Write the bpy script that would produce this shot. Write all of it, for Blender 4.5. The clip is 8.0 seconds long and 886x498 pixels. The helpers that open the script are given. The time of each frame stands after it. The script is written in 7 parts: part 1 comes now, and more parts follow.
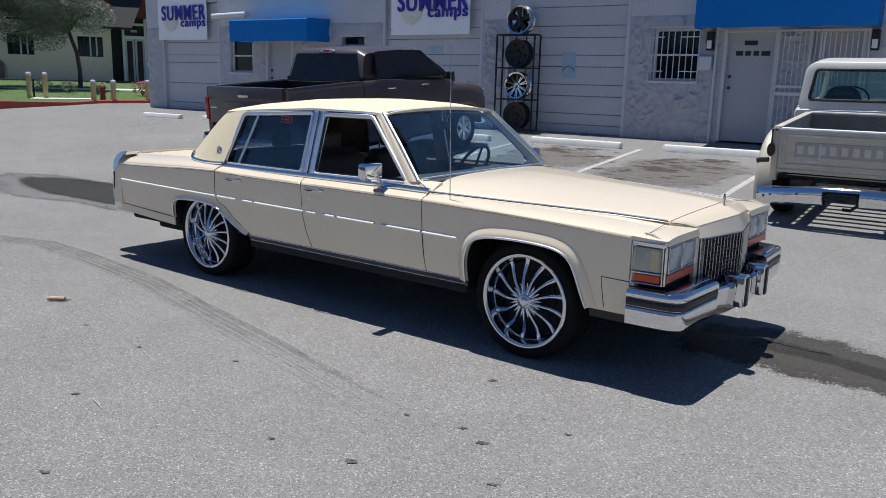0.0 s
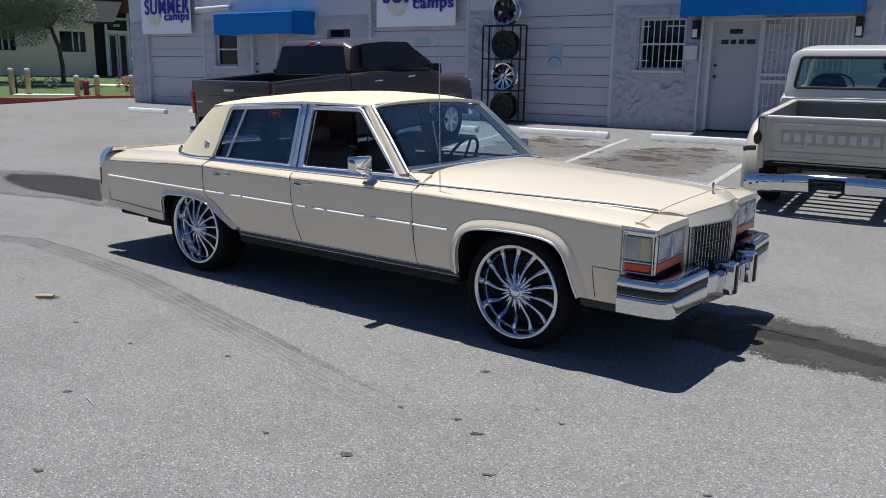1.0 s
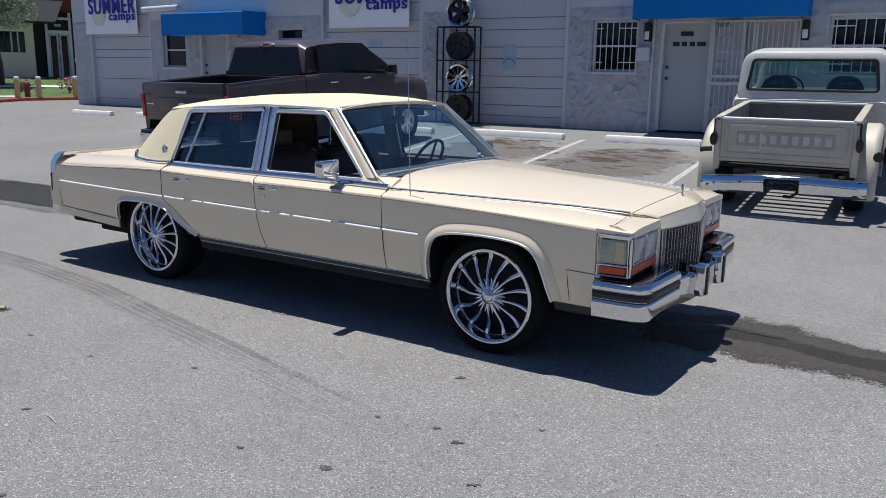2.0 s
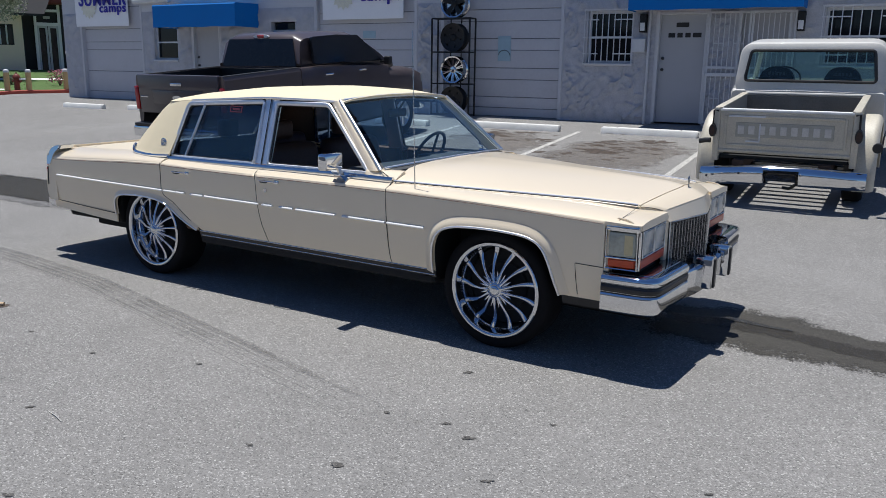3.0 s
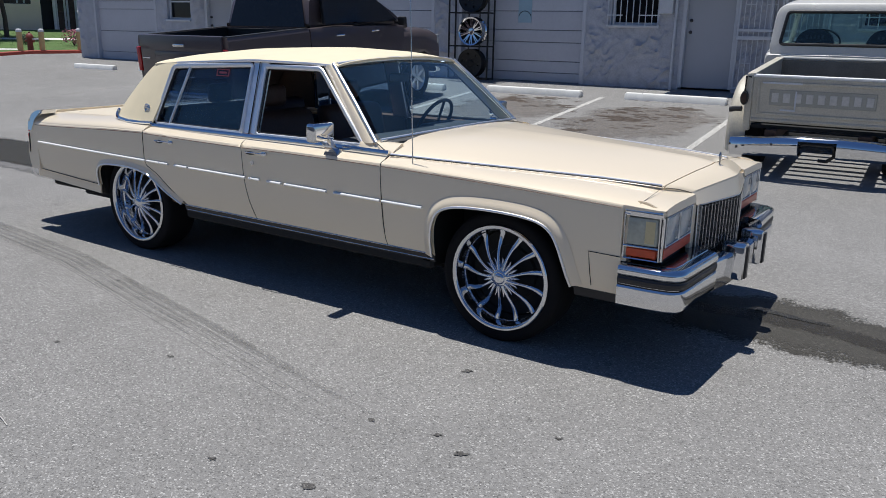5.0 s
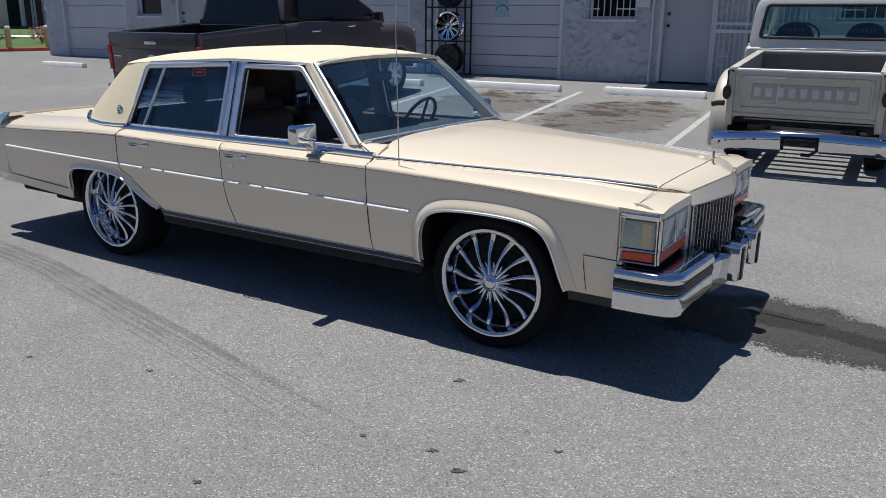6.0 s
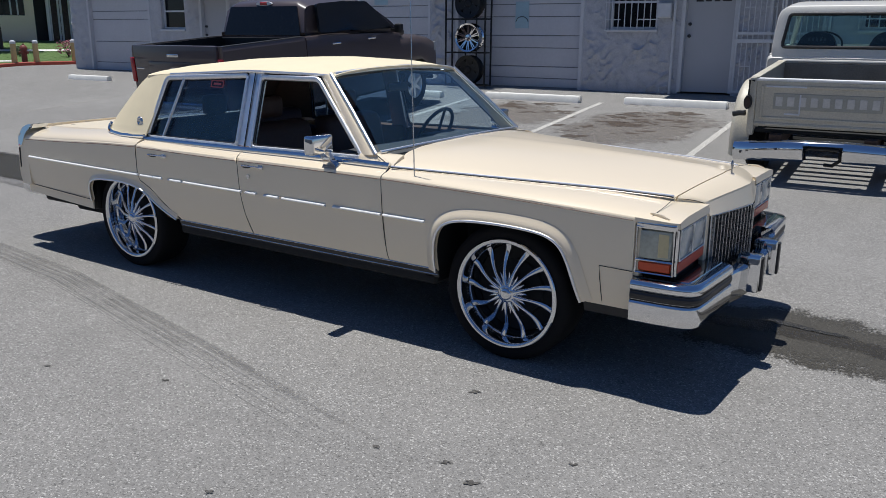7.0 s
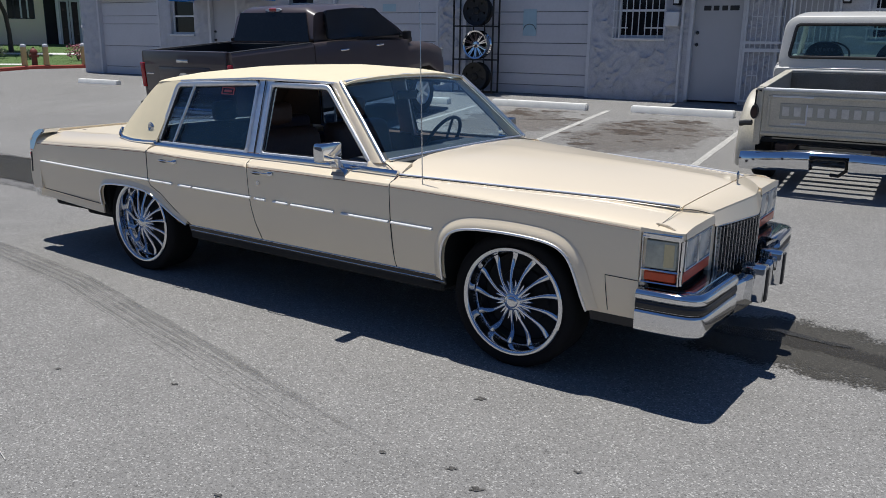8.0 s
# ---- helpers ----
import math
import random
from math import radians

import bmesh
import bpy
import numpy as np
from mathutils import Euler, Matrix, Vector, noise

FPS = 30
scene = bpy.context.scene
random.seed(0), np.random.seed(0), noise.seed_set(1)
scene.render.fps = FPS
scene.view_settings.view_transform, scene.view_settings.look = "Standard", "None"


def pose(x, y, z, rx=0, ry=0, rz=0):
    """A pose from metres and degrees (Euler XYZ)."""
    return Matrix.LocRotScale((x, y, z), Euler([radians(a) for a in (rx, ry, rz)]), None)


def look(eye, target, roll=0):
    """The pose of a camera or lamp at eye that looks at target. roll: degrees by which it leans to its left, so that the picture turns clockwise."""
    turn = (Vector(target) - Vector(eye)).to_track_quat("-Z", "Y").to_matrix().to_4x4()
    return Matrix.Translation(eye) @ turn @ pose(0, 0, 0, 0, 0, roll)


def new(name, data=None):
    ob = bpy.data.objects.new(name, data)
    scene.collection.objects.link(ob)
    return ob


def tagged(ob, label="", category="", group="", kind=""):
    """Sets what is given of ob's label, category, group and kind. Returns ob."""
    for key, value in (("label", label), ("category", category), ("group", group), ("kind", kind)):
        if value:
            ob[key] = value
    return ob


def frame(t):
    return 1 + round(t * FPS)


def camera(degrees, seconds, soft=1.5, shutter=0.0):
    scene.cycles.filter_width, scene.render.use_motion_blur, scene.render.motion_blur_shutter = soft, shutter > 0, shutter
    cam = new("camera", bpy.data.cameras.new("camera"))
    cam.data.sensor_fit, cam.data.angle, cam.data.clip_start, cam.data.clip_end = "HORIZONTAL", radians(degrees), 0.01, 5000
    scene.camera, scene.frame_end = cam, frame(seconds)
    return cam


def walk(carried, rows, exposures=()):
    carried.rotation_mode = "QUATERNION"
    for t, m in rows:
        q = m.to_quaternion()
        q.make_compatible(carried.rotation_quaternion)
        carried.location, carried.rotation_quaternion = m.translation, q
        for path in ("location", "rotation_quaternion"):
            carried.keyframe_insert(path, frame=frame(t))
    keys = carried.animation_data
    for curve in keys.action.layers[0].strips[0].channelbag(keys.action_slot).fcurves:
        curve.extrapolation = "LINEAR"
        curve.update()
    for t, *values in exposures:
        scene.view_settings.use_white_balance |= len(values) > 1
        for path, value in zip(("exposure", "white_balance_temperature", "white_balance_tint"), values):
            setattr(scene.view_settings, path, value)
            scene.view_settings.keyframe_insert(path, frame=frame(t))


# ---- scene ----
cam = camera(57.5, 8.0, soft=0.6)
PATH = [
    (0, (4.014, -4.969, 1.651), (2.832, -3.408, 1.245), 1.5),
    (0.5, (4.041, -4.981, 1.652), (2.866, -3.419, 1.232), 1.5),
    (1, (4.002, -4.981, 1.651), (2.846, -3.405, 1.226), 0.9),
    (1.5, (3.923, -4.985, 1.657), (2.828, -3.364, 1.242), 0.9),
    (3, (3.764, -5.003, 1.655), (2.727, -3.35, 1.216), 0.8),
    (3.5, (3.718, -4.896, 1.653), (2.642, -3.279, 1.178), 0.2),
    (4, (3.695, -4.707, 1.653), (2.565, -3.133, 1.159), 0.4),
    (4.5, (3.685, -4.588, 1.653), (2.554, -3.02, 1.14), 0.9),
    (5, (3.596, -4.517, 1.647), (2.528, -2.91, 1.121), 1.1),
    (5.2, (3.547, -4.498, 1.652), (2.513, -2.868, 1.128), 1.2),
    (6.3, (3.459, -4.416, 1.664), (2.442, -2.782, 1.121), 0.7),
    (6.5, (3.468, -4.41, 1.665), (2.421, -2.792, 1.13), 0.3),
    (7, (3.481, -4.402, 1.654), (2.415, -2.789, 1.142), 0.4),
    (7.5, (3.495, -4.43, 1.673), (2.43, -2.814, 1.168), 0.5),
    (8, (3.492, -4.436, 1.675), (2.413, -2.828, 1.176), 0.8),
]
walk(cam, [(t, look(e, g, r)) for t, e, g, r in PATH], [(0, 0.08, 5580, 15.0), (4, 0.03, 5590, 15.0), (8, -0.06, 5640, 14.5)])

# ---- world, sun ----
world = bpy.data.worlds.new("world")
scene.world = world
world.use_nodes = True
sky = world.node_tree.nodes.new("ShaderNodeTexSky")
sky.sky_type, sky.sun_disc = "NISHITA", False
sky.sun_elevation, sky.sun_rotation = radians(80), radians(-78)
sky.air_density, sky.dust_density, sky.ozone_density = 1.0, 0.0, 8.0
bg = world.node_tree.nodes["Background"]
bg.inputs["Strength"].default_value = 0.058
world.node_tree.links.new(sky.outputs["Color"], bg.inputs["Color"])

sun_data = bpy.data.lights.new("sun", "SUN")
sun_data.energy, sun_data.angle, sun_data.color = 4.9, radians(0.53), (1.0, 0.925, 0.745)
sun = new("sun", sun_data)
sun.matrix_world = look((-2.4, 0.72, 14.0), (0, 0, 0))

# ---- materials ----


def mat(name, color, rough=0.6, metal=0.0, var=0.12, scale=6.0, fine=60.0, bump=0.0, coat=0.0, tint=None, spec=0.5, transmission=0.0, random_tint=0.0):
    """A surface with two scales of variation in colour and roughness, and fine relief."""
    m = bpy.data.materials.new(name)
    m.use_nodes = True
    nt = m.node_tree
    b = nt.nodes["Principled BSDF"]
    tc = nt.nodes.new("ShaderNodeTexCoord")
    big = nt.nodes.new("ShaderNodeTexNoise")
    big.inputs["Scale"].default_value, big.inputs["Detail"].default_value = scale, 5
    small = nt.nodes.new("ShaderNodeTexNoise")
    small.inputs["Scale"].default_value, small.inputs["Detail"].default_value = fine, 4
    for n in (big, small):
        nt.links.new(tc.outputs["Object"], n.inputs["Vector"])
    mul = nt.nodes.new("ShaderNodeMath")
    mul.operation = "MULTIPLY_ADD"
    mul.inputs[1].default_value = 0.5
    half = nt.nodes.new("ShaderNodeMath")
    half.operation, half.inputs[1].default_value = "MULTIPLY", 0.5
    nt.links.new(small.outputs["Fac"], half.inputs[0])
    nt.links.new(big.outputs["Fac"], mul.inputs[0])
    nt.links.new(half.outputs[0], mul.inputs[2])
    ramp = nt.nodes.new("ShaderNodeMapRange")
    ramp.inputs["From Min"].default_value, ramp.inputs["From Max"].default_value = 0.32, 0.68
    nt.links.new(mul.outputs[0], ramp.inputs["Value"])
    mix = nt.nodes.new("ShaderNodeMix")
    mix.data_type = "RGBA"
    dark = [c * (1 - var) for c in color] if tint is None else [c * (1 - var) + t * var for c, t in zip(color, tint)]
    light = [min(1, c * (1 + var * 0.6)) for c in color]
    mix.inputs["A"].default_value, mix.inputs["B"].default_value = (*dark, 1), (*light, 1)
    nt.links.new(ramp.outputs["Result"], mix.inputs["Factor"])
    out = mix.outputs["Result"]
    if random_tint:
        info = nt.nodes.new("ShaderNodeObjectInfo")
        hsv = nt.nodes.new("ShaderNodeHueSaturation")
        rr = nt.nodes.new("ShaderNodeMapRange")
        rr.inputs["To Min"].default_value, rr.inputs["To Max"].default_value = 1 - random_tint, 1 + random_tint
        nt.links.new(info.outputs["Random"], rr.inputs["Value"])
        nt.links.new(rr.outputs["Result"], hsv.inputs["Value"])
        nt.links.new(out, hsv.inputs["Color"])
        out = hsv.outputs["Color"]
    nt.links.new(out, b.inputs["Base Color"])
    rmap = nt.nodes.new("ShaderNodeMapRange")
    rmap.inputs["To Min"].default_value, rmap.inputs["To Max"].default_value = max(0.0, rough * 0.85), min(1, rough * 1.15)
    nt.links.new(mul.outputs[0], rmap.inputs["Value"])
    nt.links.new(rmap.outputs["Result"], b.inputs["Roughness"])
    b.inputs["Metallic"].default_value = metal
    b.inputs["Coat Weight"].default_value, b.inputs["Coat Roughness"].default_value = coat, 0.04
    b.inputs["Specular IOR Level"].default_value = spec
    b.inputs["Transmission Weight"].default_value = transmission
    if bump:
        bp = nt.nodes.new("ShaderNodeBump")
        bp.inputs["Strength"].default_value, bp.inputs["Distance"].default_value = bump, 0.01
        nt.links.new(mul.outputs[0], bp.inputs["Height"])
        nt.links.new(bp.outputs["Normal"], b.inputs["Normal"])
    return m


def glass(name, color, rough=0.0, ior=1.5, dusty_sky_veil=0.0):
    """Thin pane: tinted see-through with a mirror gloss and a dusty blue veil that paints in sky reflection."""
    m = bpy.data.materials.new(name)
    m.use_nodes = True
    nt = m.node_tree
    nt.nodes.remove(nt.nodes["Principled BSDF"])
    tr = nt.nodes.new("ShaderNodeBsdfTransparent")
    tr.inputs["Color"].default_value = (*color, 1)
    gl = nt.nodes.new("ShaderNodeBsdfGlossy")
    gl.inputs["Roughness"].default_value = rough
    f0 = ((ior - 1) / (ior + 1)) ** 2
    lw = nt.nodes.new("ShaderNodeLayerWeight")
    lw.inputs["Blend"].default_value = 0.5
    pw = nt.nodes.new("ShaderNodeMath")
    pw.operation, pw.inputs[1].default_value = "POWER", 5.0
    nt.links.new(lw.outputs["Facing"], pw.inputs[0])
    fr = nt.nodes.new("ShaderNodeMath")
    fr.operation, fr.inputs[1].default_value, fr.inputs[2].default_value = "MULTIPLY_ADD", 1 - f0, f0
    nt.links.new(pw.outputs[0], fr.inputs[0])
    mx = nt.nodes.new("ShaderNodeMixShader")
    nt.links.new(fr.outputs[0], mx.inputs["Fac"])
    nt.links.new(tr.outputs["BSDF"], mx.inputs[1])
    nt.links.new(gl.outputs["BSDF"], mx.inputs[2])
    last = mx
    if dusty_sky_veil:
        di = nt.nodes.new("ShaderNodeBsdfDiffuse")
        # blue of the reflected sky, put into the dusty veil's colour
        di.inputs["Color"].default_value = (0.20, 0.45, 0.72, 1)
        tc = nt.nodes.new("ShaderNodeTexCoord")
        no = nt.nodes.new("ShaderNodeTexNoise")
        no.inputs["Scale"].default_value, no.inputs["Detail"].default_value = 4.0, 5
        nt.links.new(tc.outputs["Object"], no.inputs["Vector"])
        mr = nt.nodes.new("ShaderNodeMapRange")
        mr.inputs["From Min"].default_value, mr.inputs["From Max"].default_value = 0.3, 0.7
        mr.inputs["To Min"].default_value, mr.inputs["To Max"].default_value = dusty_sky_veil * 0.6, dusty_sky_veil * 1.4
        nt.links.new(no.outputs["Fac"], mr.inputs["Value"])
        last = nt.nodes.new("ShaderNodeMixShader")
        nt.links.new(mr.outputs["Result"], last.inputs["Fac"])
        nt.links.new(mx.outputs["Shader"], last.inputs[1])
        nt.links.new(di.outputs["BSDF"], last.inputs[2])
    nt.links.new(last.outputs["Shader"], nt.nodes["Material Output"].inputs["Surface"])
    return m


def asphalt_material():
    """Worn pale asphalt: aggregate specks, broad patches, hairline cracks."""
    m = bpy.data.materials.new("worn_asphalt")
    m.use_nodes = True
    nt = m.node_tree
    b = nt.nodes["Principled BSDF"]
    L = nt.links.new
    geo = nt.nodes.new("ShaderNodeNewGeometry")

    def noise_node(scale, detail=4, rough=0.6):
        n = nt.nodes.new("ShaderNodeTexNoise")
        n.inputs["Scale"].default_value, n.inputs["Detail"].default_value, n.inputs["Roughness"].default_value = scale, detail, rough
        L(geo.outputs["Position"], n.inputs["Vector"])
        return n

    def rng(src, a, bb, c, d):
        n = nt.nodes.new("ShaderNodeMapRange")
        n.inputs["From Min"].default_value, n.inputs["From Max"].default_value = a, bb
        n.inputs["To Min"].default_value, n.inputs["To Max"].default_value = c, d
        L(src, n.inputs["Value"])
        return n.outputs["Result"]

    def mult(a, bb):
        n = nt.nodes.new("ShaderNodeMath")
        n.operation = "MULTIPLY"
        L(a, n.inputs[0])
        L(bb, n.inputs[1])
        return n.outputs[0]

    broad = rng(noise_node(0.35, 5, 0.55).outputs["Fac"], 0.3, 0.7, 0.90, 1.07)
    patch = rng(noise_node(2.2, 5, 0.6).outputs["Fac"], 0.3, 0.7, 0.94, 1.05)
    vor = nt.nodes.new("ShaderNodeTexVoronoi")
    vor.inputs["Scale"].default_value = 155.0
    L(geo.outputs["Position"], vor.inputs["Vector"])
    sep = nt.nodes.new("ShaderNodeSeparateColor")
    L(vor.outputs["Color"], sep.inputs["Color"])
    ramp = nt.nodes.new("ShaderNodeValToRGB")
    for pos, val in ((0.0, 0.50), (0.10, 0.73), (0.30, 0.93), (0.72, 1.0), (0.86, 1.12), (0.95, 1.60), (1.0, 2.0)):
        el = ramp.color_ramp.elements.new(pos) if 0 < pos < 1 else ramp.color_ramp.elements[0 if pos == 0 else len(ramp.color_ramp.elements) - 1]
        el.color = (val / 2, val / 2, val / 2, 1)
    L(sep.outputs["Red"], ramp.inputs["Fac"])
    speck = rng(ramp.outputs["Color"], 0.0, 1.0, 0.0, 1.94)
    grit = rng(noise_node(420, 3, 0.7).outputs["Fac"], 0.25, 0.75, 0.72, 1.27)
    spots = rng(noise_node(9.0, 2, 0.5).outputs["Fac"], 0.70, 0.76, 1.0, 0.72)
    v = mult(mult(mult(broad, patch), mult(speck, grit)), spots)
    col = nt.nodes.new("ShaderNodeMix")
    col.data_type, col.blend_type = "RGBA", "MULTIPLY"
    col.inputs["Factor"].default_value = 1.0
    col.inputs["A"].default_value = (0.252, 0.243, 0.230, 1)
    L(v, col.inputs["B"])
    L(col.outputs["Result"], b.inputs["Base Color"])
    b.inputs["Roughness"].default_value = 0.88
    b.inputs["Specular IOR Level"].default_value = 0.3
    bp = nt.nodes.new("ShaderNodeBump")
    bp.inputs["Strength"].default_value, bp.inputs["Distance"].default_value = 0.45, 0.006
    L(vor.outputs["Distance"], bp.inputs["Height"])
    L(bp.outputs["Normal"], b.inputs["Normal"])
    return m


M = {}
M["asphalt"] = asphalt_material()
M["cream"] = mat("cream_paint", (0.84, 0.72, 0.53), 0.30, var=0.025, scale=1.5, coat=0.6, fine=200)
# darker cream copy: the boot lid's dim light is put into its colour
M["cream_shaded"] = mat("shaded_cream_paint", (0.66, 0.58, 0.445), 0.6, var=0.05, scale=1.5, coat=0.08, fine=200, spec=0.3)
M["moulding"] = mat("pale_moulding", (0.88, 0.87, 0.84), 0.35, var=0.04, scale=10)
M["vinyl"] = mat("cream_vinyl", (0.79, 0.685, 0.465), 0.66, var=0.05, scale=8, fine=350, bump=0.12)
M["chrome"] = mat("chrome", (0.72, 0.73, 0.75), 0.05, metal=1.0, var=0.03, scale=14)
M["satin"] = mat("satin_chrome", (0.62, 0.63, 0.65), 0.22, metal=1.0, var=0.08, scale=20)
M["bright_trim"] = mat("bright_window_trim", (0.86, 0.86, 0.87), 0.40, metal=1.0, var=0.06, scale=20)
M["grille_bar"] = mat("worn_grille_chrome", (0.42, 0.43, 0.45), 0.24, metal=1.0, var=0.12, scale=20)
M["tyre"] = mat("tyre_rubber", (0.009, 0.009, 0.010), 0.9, var=0.2, scale=18, bump=0.1, spec=0.2)
M["black"] = mat("black_plastic", (0.015, 0.015, 0.016), 0.5, var=0.2)
M["under"] = mat("dark_underbody", (0.012, 0.012, 0.012), 0.9, var=0.3, scale=10)
M["rubber_strip"] = mat("black_bumper_strip", (0.022, 0.022, 0.024), 0.4, var=0.15)
M["filler"] = mat("dark_glossy_filler", (0.012, 0.014, 0.020), 0.16, var=0.2, scale=12, coat=0.5)
M["sill"] = mat("grey_sill_trim", (0.022, 0.023, 0.028), 0.35, metal=0.3, var=0.2)
M["amber"] = mat("amber_lens", (0.58, 0.065, 0.012), 0.3, var=0.12, scale=14, coat=0.25)
M["wheel_chrome"] = mat("wheel_chrome", (0.66, 0.68, 0.72), 0.06, metal=1.0, var=0.04, scale=14)
M["lens"] = mat("headlamp_lens", (0.40, 0.43, 0.43), 0.18, var=0.15, scale=30, coat=0.6)
M["side_lens"] = mat("clouded_side_lens", (0.42, 0.43, 0.36), 0.24, var=0.2, scale=9, coat=0.6)
M["lens_tan"] = mat("yellowed_reflector", (0.62, 0.53, 0.30), 0.4, var=0.1)
M["grille_dark"] = mat("dark_grille_back", (0.010, 0.0105, 0.012), 0.6, var=0.2)
M["glass_dark"] = glass("smoked_glass", (0.46, 0.55, 0.68), ior=1.55, dusty_sky_veil=0.026)
M["glass_clear"] = glass("tinted_windscreen", (0.66, 0.83, 0.94), ior=1.85, dusty_sky_veil=0.022)
M["glass_plain"] = glass("window_glass", (0.75, 0.85, 0.84))
M["glass_teal"] = glass("greenish_window_glass", (0.44, 0.66, 0.63), ior=1.6, dusty_sky_veil=0.012)
M["leather"] = mat("dark_brown_leather", (0.11, 0.058, 0.042), 0.5, var=0.2, scale=12, bump=0.1)
M["interior"] = mat("brown_interior_trim", (0.12, 0.085, 0.068), 0.75, var=0.2, scale=10)
M["dash"] = mat("dark_dashboard", (0.055, 0.06, 0.065), 0.6, var=0.2)
M["woodtrim"] = mat("brown_door_trim", (0.15, 0.085, 0.055), 0.5, var=0.25, scale=20)
M["truck_dark"] = mat("charcoal_truck_paint", (0.078, 0.061, 0.062), 0.35, var=0.08, scale=2, coat=0.6, fine=200, spec=0.35)
M["truck_glass"] = mat("smoked_truck_glass", (0.011, 0.012, 0.015), 0.09, var=0.2, spec=0.36)
M["truck_tan"] = mat("pale_tan_truck_paint", (0.57, 0.525, 0.42), 0.48, var=0.20, scale=4, coat=0.15)
M["truck_white"] = mat("white_cab_paint", (0.61, 0.595, 0.55), 0.42, var=0.08, scale=3, coat=0.3)
M["tail_red"] = mat("red_tail_lens", (0.45, 0.02, 0.025), 0.25, var=0.1, coat=0.5)
M["white_lens"] = mat("white_lamp_lens", (0.75, 0.75, 0.75), 0.2, var=0.08, coat=0.4)
M["wall_paint"] = mat("grey_white_wall_paint", (0.585, 0.588, 0.615), 0.85, var=0.09, scale=1.3, fine=25, bump=0.15)
M["stucco"] = mat("rough_stone_stucco", (0.475, 0.48, 0.512), 0.9, var=0.18, scale=5, fine=40, bump=0.5)
M["shutter"] = mat("garage_panel_paint", (0.535, 0.535, 0.565), 0.6, var=0.07, scale=1.5, fine=18, random_tint=0.03)
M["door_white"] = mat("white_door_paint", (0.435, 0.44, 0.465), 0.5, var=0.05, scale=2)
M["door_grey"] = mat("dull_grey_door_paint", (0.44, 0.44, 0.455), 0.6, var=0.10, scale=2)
M["bar_white"] = mat("white_bar_paint", (0.62, 0.63, 0.65), 0.5, var=0.08, scale=12)
M["awning"] = mat("blue_awning_canvas", (0.003, 0.165, 0.53), 0.75, var=0.06, scale=2.5, fine=120, bump=0.1)
M["sign_white"] = mat("white_banner", (0.93, 0.93, 0.94), 0.6, var=0.04, scale=2)
M["sign_blue"] = mat("blue_banner_print", (0.035, 0.028, 0.34), 0.6, var=0.06)
M["sign_yellow"] = mat("faded_yellow_print", (0.79, 0.77, 0.64), 0.6, var=0.15, scale=8)
M["dark_glass"] = mat("dark_window_pane", (0.008, 0.009, 0.011), 0.05, var=0.2, spec=0.3)
M["concrete"] = mat("pale_concrete", (0.76, 0.75, 0.71), 0.85, var=0.16, scale=5, fine=70, bump=0.3)
M["red_paint"] = mat("faded_red_kerb_paint", (0.42, 0.075, 0.05), 0.7, var=0.2, scale=4)
M["bollard"] = mat("yellow_cream_bollard_paint", (0.50, 0.37, 0.17), 0.55, var=0.14, scale=6)
M["grass"] = mat("grass_blades", (0.10, 0.17, 0.04), 0.8, var=0.25, scale=3, fine=20)
M["soil"] = mat("lawn_soil", (0.09, 0.155, 0.037), 0.95, var=0.25, scale=3, fine=40, bump=0.5)
M["bark"] = mat("brown_bark", (0.085, 0.065, 0.05), 0.9, var=0.35, scale=14, bump=0.6)
M["leaf"] = mat("grey_green_leaf", (0.235, 0.26, 0.185), 0.7, var=0.4, scale=2.5, fine=30)
M["beige_wall"] = mat("beige_stucco_wall", (0.90, 0.75, 0.62), 0.9, var=0.08, scale=0.8, fine=30, bump=0.15)
# also the added wall's tone, picked to keep window reflections low
M["dull_grey"] = mat("dull_grey_surface", (0.17, 0.18, 0.20), 0.9, var=0.2, scale=0.6)
M["sticker"] = mat("faded_red_sticker", (0.45, 0.10, 0.11), 0.6, var=0.2, scale=40)
M["red_wall"] = mat("dark_red_fascia", (0.16, 0.035, 0.03), 0.8, var=0.15)
M["slate"] = mat("dark_grey_awning", (0.028, 0.028, 0.033), 0.8, var=0.2)
M["hydrant"] = mat("dull_red_iron", (0.20, 0.045, 0.035), 0.6, var=0.2, scale=12)
M["pink"] = mat("pink_petals", (0.55, 0.22, 0.28), 0.8, var=0.3, scale=20)
M["black_steel"] = mat("black_steel", (0.012, 0.012, 0.013), 0.45, metal=0.3, var=0.2)
M["gunmetal"] = mat("gunmetal_alloy", (0.07, 0.07, 0.075), 0.3, metal=0.8, var=0.15)
M["rust"] = mat("rusty_frame", (0.06, 0.035, 0.025), 0.8, var=0.4, scale=15)
M["pale_blue"] = mat("pale_blue_notice", (0.36, 0.50, 0.57), 0.6, var=0.12, scale=6)
M["ink"] = mat("black_lettering", (0.02, 0.02, 0.022), 0.6, var=0.1)
M["letter_pale"] = mat("worn_pale_lettering", (0.60, 0.58, 0.53), 0.6, var=0.15, scale=12)
M["letter_back"] = mat("worn_lettering_panel", (0.40, 0.385, 0.325), 0.6, var=0.12, scale=8)
M["bed_floor"] = mat("brown_bed_floor", (0.29, 0.25, 0.195), 0.8, var=0.3, scale=6)
M["grey_seat"] = mat("black_seat_cloth", (0.014, 0.014, 0.015), 0.8, var=0.2)
M["cork"] = mat("tan_paper_scrap", (0.60, 0.45, 0.28), 0.8, var=0.15)

# ---- mesh helpers ----


